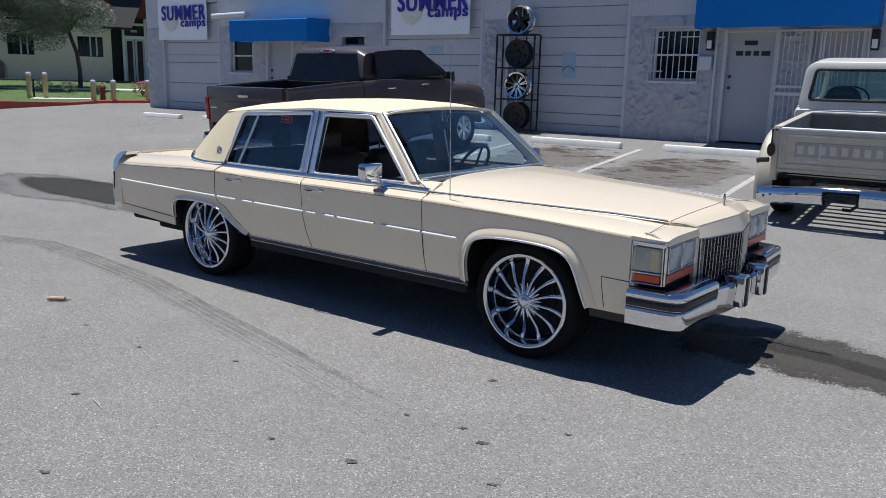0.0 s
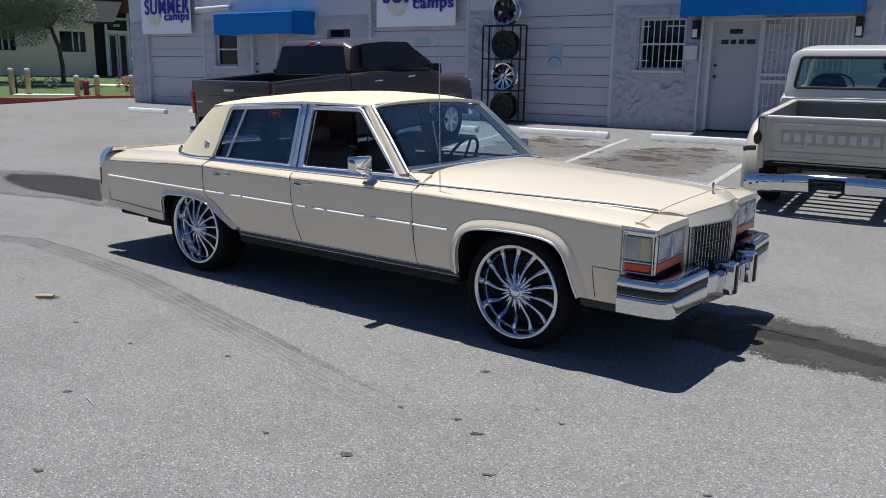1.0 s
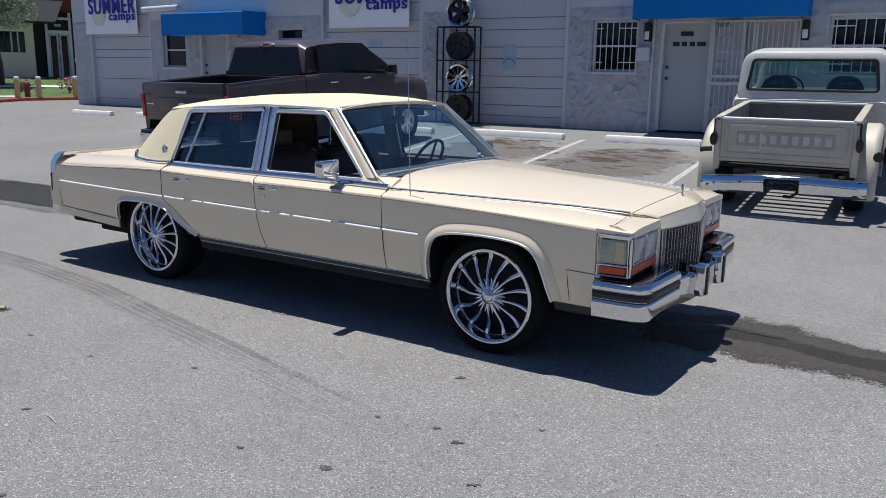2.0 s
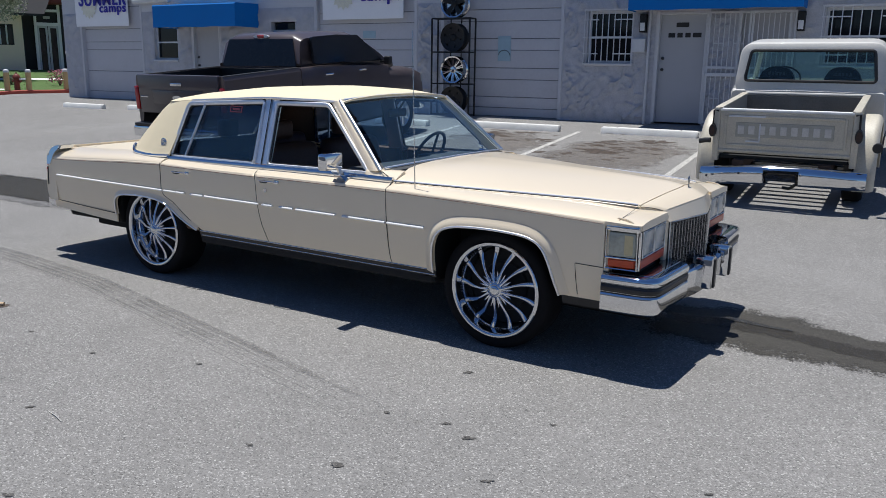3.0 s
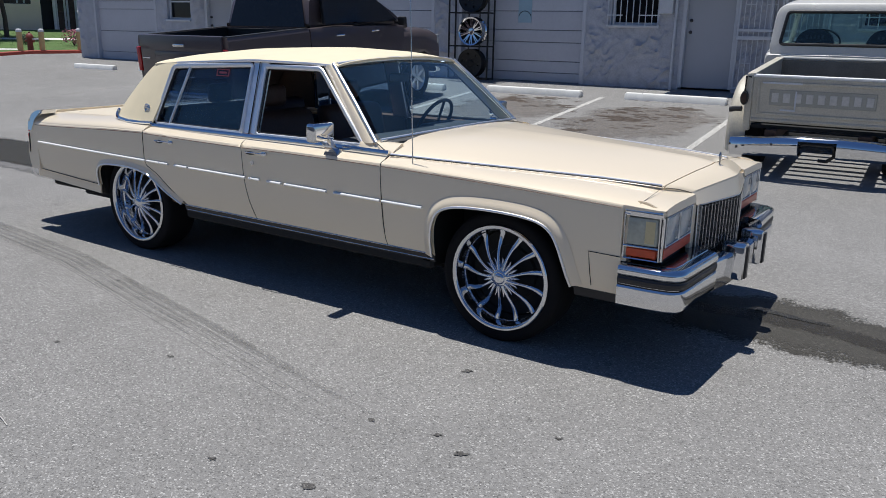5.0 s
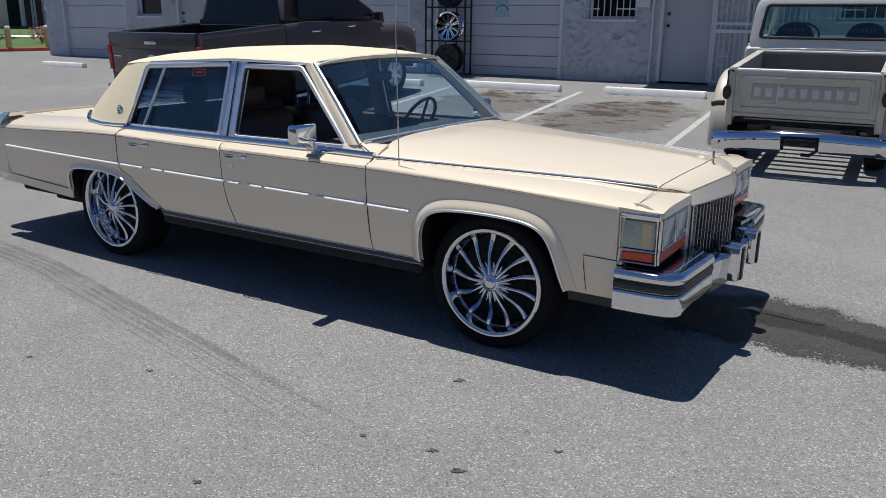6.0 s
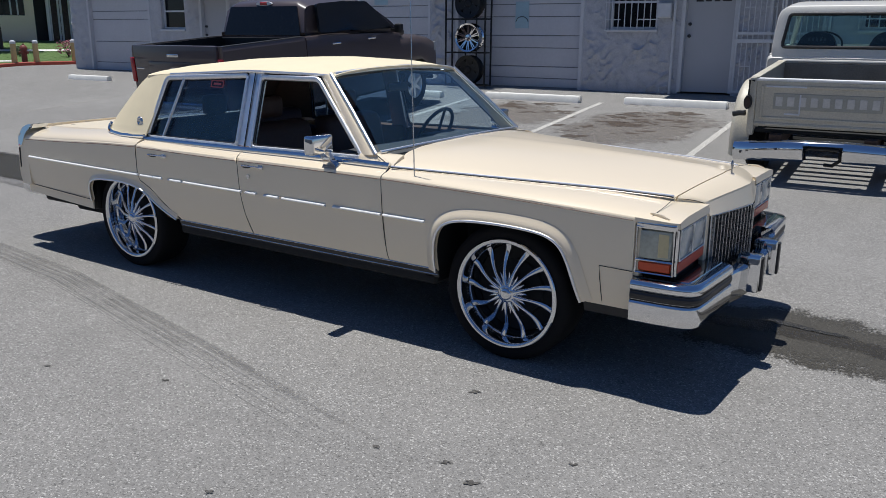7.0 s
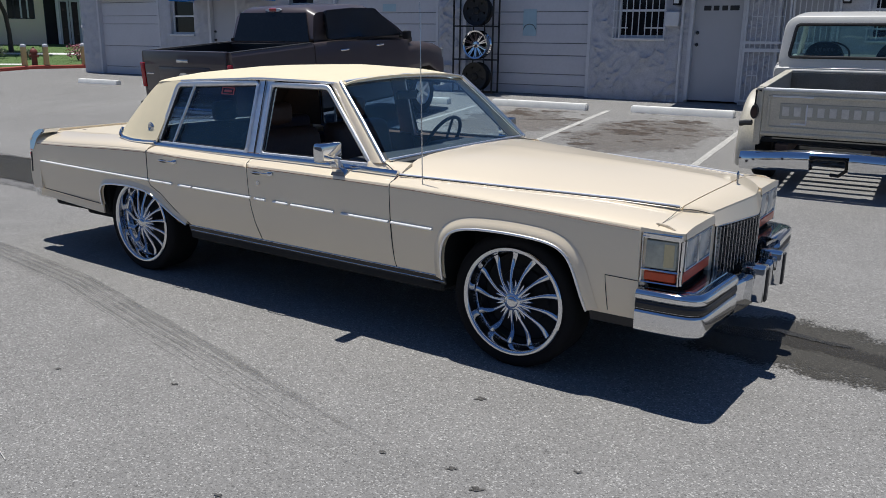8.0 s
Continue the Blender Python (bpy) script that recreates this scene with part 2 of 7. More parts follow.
def part(name, bm, material, parent=None, label="", angle=35.0, smooth=True):
    """Links a bmesh as one mesh object, under a thing or a part."""
    me = bpy.data.meshes.new(name)
    bmesh.ops.recalc_face_normals(bm, faces=bm.faces)
    bm.to_mesh(me)
    bm.free()
    me.materials.append(M[material])
    if smooth:
        me.polygons.foreach_set("use_smooth", [True] * len(me.polygons))
        me.set_sharp_from_angle(angle=radians(angle))
    ob = new(name, me)
    if parent is not None:
        ob.parent = parent
    if label:
        tagged(ob, label)
    return ob


def thing(name, label, category, group="", at=None):
    ob = new(name)
    ob.empty_display_size = 0.2
    if at is not None:
        ob.matrix_world = at
    return tagged(ob, label, category, group)


def B():
    return bmesh.new()


def box(bm, x0, x1, y0, y1, z0, z1, bevel=0.0, seg=1):
    r = bmesh.ops.create_cube(bm, size=1)
    vs = r["verts"]
    for v in vs:
        v.co = Vector(((x0 + x1) / 2 + v.co.x * (x1 - x0), (y0 + y1) / 2 + v.co.y * (y1 - y0), (z0 + z1) / 2 + v.co.z * (z1 - z0)))
    if bevel:
        es = list({e for v in vs for e in v.link_edges})
        bmesh.ops.bevel(bm, geom=es, offset=bevel, segments=seg, profile=0.5, affect="EDGES")
    return bm


def cyl(bm, p0, p1, r0, r1=None, seg=16, caps=True):
    p0, p1 = Vector(p0), Vector(p1)
    d = p1 - p0
    m = Matrix.Translation((p0 + p1) / 2) @ d.to_track_quat("Z", "Y").to_matrix().to_4x4()
    bmesh.ops.create_cone(bm, cap_ends=caps, segments=seg, radius1=r0, radius2=r0 if r1 is None else r1, depth=d.length, matrix=m)
    return bm


def tube(bm, pts, r, seg=8, closed=False, flat=None):
    """A round bar along a line of points; flat: (width, thickness) for an oval bar."""
    pts = [Vector(p) for p in pts]
    n = len(pts)
    rings = []
    up = Vector((0.0137, 0.021, 1)).normalized()
    for i, p in enumerate(pts):
        a = pts[(i - 1) % n] if closed or i > 0 else p
        c = pts[(i + 1) % n] if closed or i < n - 1 else p
        t = (c - a).normalized()
        s = t.cross(up)
        if s.length < 0.05:
            s = t.cross(Vector((1, 0.02, 0)))
        s.normalize()
        q = s.cross(t).normalized()
        ring = []
        for k in range(seg):
            an = 2 * math.pi * k / seg
            w, h = (r, r) if flat is None else flat
            ring.append(bm.verts.new(p + s * math.cos(an) * w + q * math.sin(an) * h))
        rings.append(ring)
    for i in range(n if closed else n - 1):
        a, c = rings[i], rings[(i + 1) % n]
        for k in range(seg):
            bm.faces.new((a[k], a[(k + 1) % seg], c[(k + 1) % seg], c[k]))
    if not closed:
        bm.faces.new(rings[0][::-1])
        bm.faces.new(rings[-1])
    return bm


def lathe(bm, profile, m=None, seg=48, close=False):
    """Turns a line of (radius, height) round the z axis, then moves it by m."""
    m = m or Matrix()
    rings = []
    for r, h in profile:
        rings.append([bm.verts.new(m @ Vector((r * math.cos(2 * math.pi * k / seg), r * math.sin(2 * math.pi * k / seg), h))) for k in range(seg)])
    n = len(rings)
    for i in range(n if close else n - 1):
        a, c = rings[i], rings[(i + 1) % n]
        for k in range(seg):
            bm.faces.new((a[k], a[(k + 1) % seg], c[(k + 1) % seg], c[k]))
    return bm


def surf(bm, f, us, vs):
    """A sheet through f(u, v)."""
    g = [[bm.verts.new(f(u, v)) for v in vs] for u in us]
    for i in range(len(us) - 1):
        for j in range(len(vs) - 1):
            bm.faces.new((g[i][j], g[i + 1][j], g[i + 1][j + 1], g[i][j + 1]))
    return bm


def thick(bm, d):
    bmesh.ops.recalc_face_normals(bm, faces=bm.faces)
    bmesh.ops.solidify(bm, geom=list(bm.faces), thickness=d)
    return bm


def shell(bm, vec):
    """Gives an open sheet its thickness by moving a copy along vec."""
    bmesh.ops.recalc_face_normals(bm, faces=bm.faces)
    r = bmesh.ops.extrude_face_region(bm, geom=list(bm.faces), use_keep_orig=True)
    for v in r["geom"]:
        if isinstance(v, bmesh.types.BMVert):
            v.co += Vector(vec)
    return bm


def prism(bm, outline, to3, depth):
    """A flat outline (a, b) given depth: to3(a, b, c) with c from 0 to depth."""
    f0 = [bm.verts.new(to3(a, b, 0.0)) for a, b in outline]
    f1 = [bm.verts.new(to3(a, b, depth)) for a, b in outline]
    n = len(outline)
    bm.faces.new(f0[::-1])
    bm.faces.new(f1)
    for i in range(n):
        bm.faces.new((f0[i], f0[(i + 1) % n], f1[(i + 1) % n], f1[i]))
    return bm


def lerp(table, x):
    """Straight between the rows (x, value) of a table."""
    if x <= table[0][0]:
        return table[0][1]
    for (a, va), (c, vc) in zip(table, table[1:]):
        if x <= c:
            return va + (vc - va) * (x - a) / (c - a)
    return table[-1][1]


def smoothed(table, x, w=0.08):
    return sum(lerp(table, x + w * k) for k in (-1, -0.5, 0, 0.5, 1)) / 5


def rounded(pts, r=0.05, n=4):
    """A closed outline with its corners rounded."""
    out = []
    m = len(pts)
    for i in range(m):
        p, a, c = Vector(pts[i]), Vector(pts[i - 1]), Vector(pts[(i + 1) % m])
        da, dc = (a - p), (c - p)
        ra, rc = min(r, da.length * 0.45), min(r, dc.length * 0.45)
        pa, pc = p + da.normalized() * ra, p + dc.normalized() * rc
        for k in range(n + 1):
            t = k / n
            out.append(tuple((1 - t) ** 2 * pa + 2 * t * (1 - t) * p + t * t * pc))
    return out


def frange(a, b, n):
    return [a + (b - a) * k / n for k in range(n + 1)]


# ---- the lot: one sheet of ground, sloping up to the workshops ----
TURN = 2.23
SITE = pose(-1.326, 10.71, 0, 0, 0, TURN)
SITE_INV = SITE.inverted()
SLOPE = 0.0877
TOP = 0.64


def ground_z(x, y):
    w = (SITE_INV @ Vector((x, y, 0))).y
    s = w + 7.3
    z = SLOPE * 0.5 * (s + math.sqrt(s * s + 0.35))
    d = TOP - z
    return TOP - 0.5 * (d + math.sqrt(d * d + 0.0004)) if d > -3 else TOP


def spread(a, b, far, step):
    mid = frange(a, b, int((b - a) / step))
    return [a - d for d in far[::-1]] + mid + [b + d for d in far]


FAR = [2, 6, 14, 30, 70, 200, 600, 2000]
bm = B()
surf(bm, lambda u, v: SITE @ Vector((u, v, 0)) * 1.0, spread(-32, 14, FAR, 1.0), spread(-24, 8, FAR, 0.4))
for v in bm.verts:
    v.co.z = ground_z(v.co.x, v.co.y)
tagged(part("ground", bm, "asphalt"), "worn pale grey asphalt yard rising gently to the workshops", "ground", kind="structure")

# ---- workshop building ----


def site(ob, u=0.0, v=0.0, z=0.0, turn=0.0):
    """Puts an object at (u, v) of the workshop front: u along the wall, v towards the inside."""
    ob.matrix_world = SITE @ pose(u, v, z, 0, 0, turn)
    return ob


def wall_mesh(bm, u0, u1, z0, z1, v0, v1, holes):
    """A wall with openings right through it."""
    us = sorted({u0, u1, *(h[0] for h in holes), *(h[1] for h in holes)})
    zs = sorted({z0, z1, *(h[2] for h in holes), *(h[3] for h in holes)})
    us, zs = [u for u in us if u0 <= u <= u1], [z for z in zs if z0 <= z <= z1]

    def solid(i, j):
        if not (0 <= i < len(us) - 1 and 0 <= j < len(zs) - 1):
            return False
        cu, cz = (us[i] + us[i + 1]) / 2, (zs[j] + zs[j + 1]) / 2
        return not any(a < cu < b and c < cz < d for a, b, c, d in holes)

    cache = {}

    def vert(u, v, z):
        k = (round(u, 4), round(v, 4), round(z, 4))
        if k not in cache:
            cache[k] = bm.verts.new(k)
        return cache[k]

    for i in range(len(us) - 1):
        for j in range(len(zs) - 1):
            if not solid(i, j):
                continue
            a, b, c, d = us[i], us[i + 1], zs[j], zs[j + 1]
            bm.faces.new([vert(a, v0, c), vert(b, v0, c), vert(b, v0, d), vert(a, v0, d)])
            bm.faces.new([vert(a, v1, c), vert(a, v1, d), vert(b, v1, d), vert(b, v1, c)])
            if not solid(i - 1, j):
                bm.faces.new([vert(a, v0, c), vert(a, v0, d), vert(a, v1, d), vert(a, v1, c)])
            if not solid(i + 1, j):
                bm.faces.new([vert(b, v0, c), vert(b, v1, c), vert(b, v1, d), vert(b, v0, d)])
            if not solid(i, j - 1):
                bm.faces.new([vert(a, v0, c), vert(a, v1, c), vert(b, v1, c), vert(b, v0, c)])
            if not solid(i, j + 1):
                bm.faces.new([vert(a, v0, d), vert(b, v0, d), vert(b, v1, d), vert(a, v1, d)])
    return bm


GARAGES = [(-17.0, -14.4), (-8.28, -5.43), (-4.75, -1.93)]
HOLES = [(a, b, 0.50, 3.72) for a, b in GARAGES] + [
    (-13.92, -13.02, 1.76, 2.68), (-12.45, -11.45, 0.50, 2.68), (-9.68, -8.91, 2.46, 2.70),
    (-1.39, -0.47, 1.78, 2.78), (0.0, 0.96, 0.50, 2.74), (1.50, 2.40, 0.50, 2.74), (2.93, 4.35, 1.78, 2.76)]
bm = B()
wall_mesh(bm, -17.79, 9.0, 0.45, 5.0, 0.0, 0.25, HOLES)
tagged(site(part("wall_north", bm, "wall_paint", smooth=False)), "pale grey painted workshop front with openings", "wall", kind="structure")
bm = B()
box(bm, -17.79, -17.40, 0.25, 12.0, 0.45, 5.0)
box(bm, 8.75, 9.0, 0.25, 12.0, 0.45, 5.0)
box(bm, -17.40, 8.75, 11.75, 12.0, 0.45, 5.0)
tagged(site(part("wall_back", bm, "wall_paint", smooth=False)), "plain workshop side and back walls", "wall", kind="structure")
bm = B()
box(bm, -17.40, 8.75, 0.25, 11.75, 4.6, 4.8)
tagged(site(part("ceiling", bm, "wall_paint", smooth=False)), "flat workshop roof slab", "ceiling", kind="structure")

# rough trowelled stone stucco on the piers
PIERS = [(-17.79, -17.04), (-14.36, -12.49), (-11.41, -8.32), (-5.39, -4.79), (-1.89, -0.02), (0.98, 1.48), (2.43, 7.0)]


def stucco_height(u, z):
    """Trowelled plaster: broken curved ridges and low lumps."""
    w = noise.noise_vector(Vector((u * 2.6, z * 2.6, 3.0))) * 0.14
    h = 0.0
    for k, (f, wide, size) in enumerate(((3.0, 0.12, 0.052), (4.6, 0.15, 0.046), (7.5, 0.2, 0.026))):
        p = Vector(((u + w.x) * f, (z + w.y) * f * 1.1, 4.0 * k))
        ridge = max(0.0, 1.0 - abs(noise.noise(p)) / wide)
        broken = max(0.0, min(1.0, 0.5 + 3.0 * noise.noise(p * 0.7 + Vector((9, 2, 5)))))
        h += size * ridge * broken
    return 0.012 + h + 0.011 * noise.fractal(Vector((u * 9, z * 11, 1.0)), 0.8, 2.0, 4)


for a, b in PIERS:
    step = 0.026 if -6 < a < 2 else 0.055
    nu, nz = max(2, round((b - a) / step)), round(2.5 / step)
    bm = B()
    grid = {}
    top = 3.03
    for i in range(nu + 1):
        for j in range(nz + 1):
            u, z = a + (b - a) * i / nu, 0.52 + (top - 0.52) * j / nz
            rim = min(1.0, (u - a) / 0.07, (b - u) / 0.07, (top - z) / 0.07)
            for h in HOLES:
                out = max(h[0] - u, u - h[1], h[2] - z, z - h[3])
                rim = min(rim, max(0.0, out / 0.09))
            grid[i, j] = bm.verts.new((u, -0.004 - rim * max(0.0, stucco_height(u, z)), z))
    for i in range(nu):
        for j in range(nz):
            u, z = a + (b - a) * (i + 0.5) / nu, 0.52 + (top - 0.52) * (j + 0.5) / nz
            if any(h[0] - 0.02 < u < h[1] + 0.02 and h[2] - 0.02 < z < h[3] + 0.02 for h in HOLES):
                continue
            bm.faces.new((grid[i, j], grid[i + 1, j], grid[i + 1, j + 1], grid[i, j + 1]))
    for v in [v for v in bm.verts if not v.link_faces]:
        bm.verts.remove(v)
    tagged(site(part("stucco", bm, "stucco", angle=60)), "white rough stone-pattern stucco cladding", "stucco", kind="structure")

# sectional garage doors
PANEL_Z = [0.56, 0.64, 0.82, 1.05, 1.42, 1.66, 2.03, 2.27, 2.63, 2.87, 3.26, 3.70]
for gi, (a, b) in enumerate(GARAGES):
    zs = PANEL_Z if gi else [0.54, 0.84, 1.42, 2.02, 2.24, 2.60, 3.2, 3.70]
    gd = site(thing("garage_door", "grey painted sectional garage door with horizontal grooves", "garage door", "garage doors"), a, 0.0, 0.0)
    for z0, z1 in zip(zs, zs[1:]):
        bm = B()
        box(bm, 0.03, b - a - 0.03, 0.10, 0.14, z0 + 0.006, z1 - 0.006, 0.005)
        part("panel", bm, "shutter", gd)
    bm = B()
    box(bm, 0.03, b - a - 0.03, 0.135, 0.15, 0.5, 3.70)
    part("backing", bm, "dull_grey", gd)
    for x0, x1 in ((-0.03, 0.045), (b - a - 0.045, b - a + 0.03)):
        bm = B()
        box(bm, x0, x1, -0.012, 0.12, 0.52, 3.70, 0.006)
        part("door_jamb", bm, "wall_paint", gd)


def text_mesh(name, words, size, material, parent, x, z, y, bold=0.0, label="", wide=1.0):
    cu = bpy.data.curves.new(name, "FONT")
    cu.body, cu.size, cu.extrude, cu.offset, cu.align_x, cu.space_character = words, size, 0.002, 0.005, "RIGHT", 1.14
    tmp = bpy.data.objects.new(name, cu)
    me = bpy.data.meshes.new_from_object(tmp)
    bpy.data.objects.remove(tmp)
    xs = [v.co.x for v in me.vertices]
    for v in me.vertices:
        v.co.x = (v.co.x - max(xs)) * wide / (max(xs) - min(xs))
    me.materials.clear()
    me.materials.append(M[material])
    bm = B()
    for k in (-1, 0, 1):
        n = len(bm.verts)
        bm.from_mesh(me)
        bm.verts.ensure_lookup_table()
        for v in bm.verts[n:]:
            v.co.x += k * bold
            v.co.z += k * 0.0007
    bm.to_mesh(me)
    bm.free()
    ob = new(name, me)
    ob.parent = parent
    ob.matrix_basis = pose(x, y, z, 90, 0, 0)
    if label:
        tagged(ob, label)
    return ob


def banner(u0, u1, z0, z1, base, cap, camp_base, camp_cap):
    w = u1 - u0
    bn = site(thing("banner", "white banner with blue SUMMER camps lettering and a faded yellow sun", "banner", "summer camp banners"), u0, -0.05, z0)
    bm = B()
    surf(bm, lambda x, z: Vector((x, 0.012 * math.sin(3 * x / w) * math.sin(2 * z + 1), z)), frange(0, w, 12), frange(0, z1 - z0, 8))
    part("sheet", thick(bm, 0.006), "sign_white", bn)
    text_mesh("lettering", "SUMMER", cap / 0.70, "sign_blue", bn, w - 0.04, base - z0, -0.026, 0.018, "bold blue SUMMER lettering", wide=w * 0.885)
    text_mesh("lettering", "camps", camp_cap / 0.46, "sign_blue", bn, w - 0.05, camp_base - z0, -0.026, 0.011, "bold blue camps lettering", wide=w * 0.49)
    bm = B()
    n = 28
    vs = [bm.verts.new((0.62 + math.cos(2 * math.pi * k / n) * (0.34 if k % 2 else 0.27), -0.018, 0.55 + math.sin(2 * math.pi * k / n) * (0.34 if k % 2 else 0.27))) for k in range(n)]
    bm.faces.new(vs)
    part("sun_print", thick(bm, 0.001), "sign_yellow", bn, "faded yellow sun print")
    return bn


banner(-17.12, -14.86, 2.67, 4.55, 3.24, 0.42, 3.05, 0.16)
banner(-8.02, -5.74, 2.72, 4.5, 3.27, 0.42, 3.12, 0.17)


def awning(u0, u1, z0, z1, depth):
    aw = site(thing("awning", "bright blue canvas box awning over a doorway", "awning", "blue awnings"), u0, 0.0, 0.0)
    w = u1 - u0
    prof = [(-0.01, z0), (-depth, z0), (-depth, z1 - 0.03), (-depth + 0.02, z1), (-depth * 0.5, z1 + 0.01), (-0.01, z1 + 0.02)]
    bm = B()
    rows = []
    for k in range(9):
        x = w * k / 8
        rows.append([bm.verts.new((x, y + (0.006 * math.sin(k * 1.7) if 0 < k < 8 else 0), z + (0.008 * math.sin(k * 2.3) if 0 < k < 8 and z == z0 else 0))) for y, z in prof[1:]])
    for a, c in zip(rows, rows[1:]):
        for i in range(4):
            bm.faces.new((a[i], a[i + 1], c[i + 1], c[i]))
    for x in (0, w):
        vs = [bm.verts.new((x, y, z)) for y, z in prof]
        bm.faces.new(vs)
    part("canvas", bm, "awning", aw, angle=25)
    for x in (0.03, w - 0.03):
        bm = B()
        tube(bm, [(x, -0.02, z0 + 0.03), (x, -depth + 0.03, z0 + 0.03), (x, -depth + 0.03, z1 - 0.12)], 0.014, 6)
        part("frame_bar", bm, "bar_white", aw)
    bm = B()
    tube(bm, [(0.03, -depth + 0.03, z0 + 0.03), (w - 0.03, -depth + 0.03, z0 + 0.03)], 0.014, 6)
    part("frame_bar", bm, "bar_white", aw)
    return aw


awning(-12.95, -10.07, 2.56, 3.12, 0.85)
awning(-0.42, 2.62, 2.74, 3.35, 0.55)


def barred_window(u0, u1, z0, z1, bars, label):
    w, h = u1 - u0, z1 - z0
    wn = site(tagged(new("window_1"), label, "window", kind="structure"), u0, 0.0, z0)
    bm = B()
    box(bm, 0.03, w - 0.03, 0.12, 0.13, 0.03, h - 0.03)
    part("pane", bm, "dark_glass", wn)
    bm = B()
    for a in ((0, w, 0, 0.05), (0, w, h - 0.05, h), (0, 0.05, 0.05, h - 0.05), (w - 0.05, w, 0.05, h - 0.05), (0.05, w - 0.05, h / 2 - 0.02, h / 2 + 0.02))[: 5 if h > 0.5 else 1]:
        box(bm, a[0], a[1], 0.09, 0.14, a[2], a[3])
    part("window_frame", bm, "bar_white", wn)
    bm = B()
    box(bm, -0.03, w + 0.03, -0.05, 0.12, -0.05, 0.0, 0.008)
    part("window_sill", bm, "bar_white", wn)
    if bars:
        guard = tagged(new("window_guard"), "white painted steel window guard bars", "window guard", "window guards")
        site(guard, u0, 0.0, z0)
        for k in range(bars + 1):
            x = -0.03 + (w + 0.06) * k / bars
            bm = B()
            cyl(bm, (x, -0.10, -0.02), (x, -0.10, h + 0.02), 0.0095, seg=6)
            part("bar", bm, "bar_white", guard)
        for z, xa, xb in ((-0.02, -0.05, w + 0.05), (h / 2 - 0.01, -0.05, w + 0.05), (h + 0.02, -0.05, w + 0.05), (h * 0.83, -0.05, w * 0.28), (h * 0.83, w * 0.62, w + 0.05), (h * 0.18, -0.05, w * 0.28), (h * 0.18, w * 0.62, w + 0.05)):
            bm = B()
            box(bm, xa, xb, -0.108, -0.092, z - 0.010, z + 0.010)
            part("rail", bm, "bar_white", guard)
        for x in (-0.04, w + 0.04):
            for z in (0.0, h):
                bm = B()
                cyl(bm, (x, -0.10, z), (x, 0.0, z), 0.009, seg=6)
                part("bracket", bm, "bar_white", guard)
    return wn


barred_window(-1.39, -0.47, 1.78, 2.78, 8, "dark glazed window with a white frame")
barred_window(2.93, 4.35, 1.78, 2.76, 10, "wide dark window with a white frame")
barred_window(-13.92, -13.02, 1.76, 2.68, 0, "two-pane dark sash window with a white frame")
barred_window(-9.68, -8.91, 2.46, 2.70, 0, "small dark transom window")


def site_door(u0, u1, z0, z1, material, label, knobs=True):
    w = u1 - u0
    d = site(tagged(new("door_1"), label, "door", kind="structure"), u0, 0.0, 0.0)
    bm = B()
    box(bm, 0.05, w - 0.05, 0.10, 0.145, z0, z1 - 0.05, 0.004)
    part("door_leaf", bm, material, d)
    for a in ((0.0, 0.05, z0, z1), (w - 0.05, w, z0, z1), (0.05, w - 0.05, z1 - 0.05, z1)):
        bm = B()
        box(bm, a[0], a[1], -0.008, 0.15, a[2], a[3], 0.004)
        part("door_frame", bm, "bar_white", d)
    if knobs:
        for z in (1.0, 1.21):
            bm = B()
            lathe(bm, [(0, 0.055), (0.022, 0.05), (0.028, 0.035), (0.014, 0.02), (0.012, 0.006), (0.032, 0.004), (0.032, 0)], pose(0.12, 0.10, z0 + z, 90, 0, 0), 14)
            part("door_knob", bm, "gunmetal", d, "dull metal knob")
    return d


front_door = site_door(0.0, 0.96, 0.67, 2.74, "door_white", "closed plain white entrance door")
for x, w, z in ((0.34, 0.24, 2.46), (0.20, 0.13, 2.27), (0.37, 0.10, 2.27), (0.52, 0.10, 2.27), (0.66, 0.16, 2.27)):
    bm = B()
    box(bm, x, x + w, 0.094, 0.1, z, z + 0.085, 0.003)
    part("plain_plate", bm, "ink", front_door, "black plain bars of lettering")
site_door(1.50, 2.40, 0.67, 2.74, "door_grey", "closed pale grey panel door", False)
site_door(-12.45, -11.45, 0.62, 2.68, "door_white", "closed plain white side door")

# steel gate folded back beside the door
gate = site(thing("steel_gate", "white painted steel bar gate in front of a closed door", "gate"), 0.985, -0.09, 0.70)
for x0 in (0.0, 0.76):
    for a in ((0, 0.03, 0, 2.02), (0.71, 0.74, 0, 2.02), (0.03, 0.71, 0, 0.03), (0.03, 0.71, 1.99, 2.02), (0.03, 0.71, 0.86, 0.92), (0.03, 0.71, 1.00, 1.04)):
        bm = B()
        box(bm, x0 + a[0], x0 + a[1], -0.015, 0.015, a[2], a[3])
        part("gate_frame", bm, "bar_white", gate)
    for k in range(1, 8):
        bm = B()
        cyl(bm, (x0 + 0.015 + 0.089 * k, 0, 0.02), (x0 + 0.015 + 0.089 * k, 0, 2.0), 0.008, seg=6)
        part("bar", bm, "bar_white", gate)
    for z in (0.45, 1.45):
        for x in (0.10, 0.46):
            bm = B()
            box(bm, x0 + x, x0 + x + 0.18, -0.01, 0.01, z, z + 0.016)
            part("rail", bm, "bar_white", gate)
for z in (0.25, 1.75):
    for x in (0.0, 1.47):
        bm = B()
        box(bm, x, x + 0.03, 0.015, 0.085, z, z + 0.04)
        part("hinge", bm, "bar_white", gate)

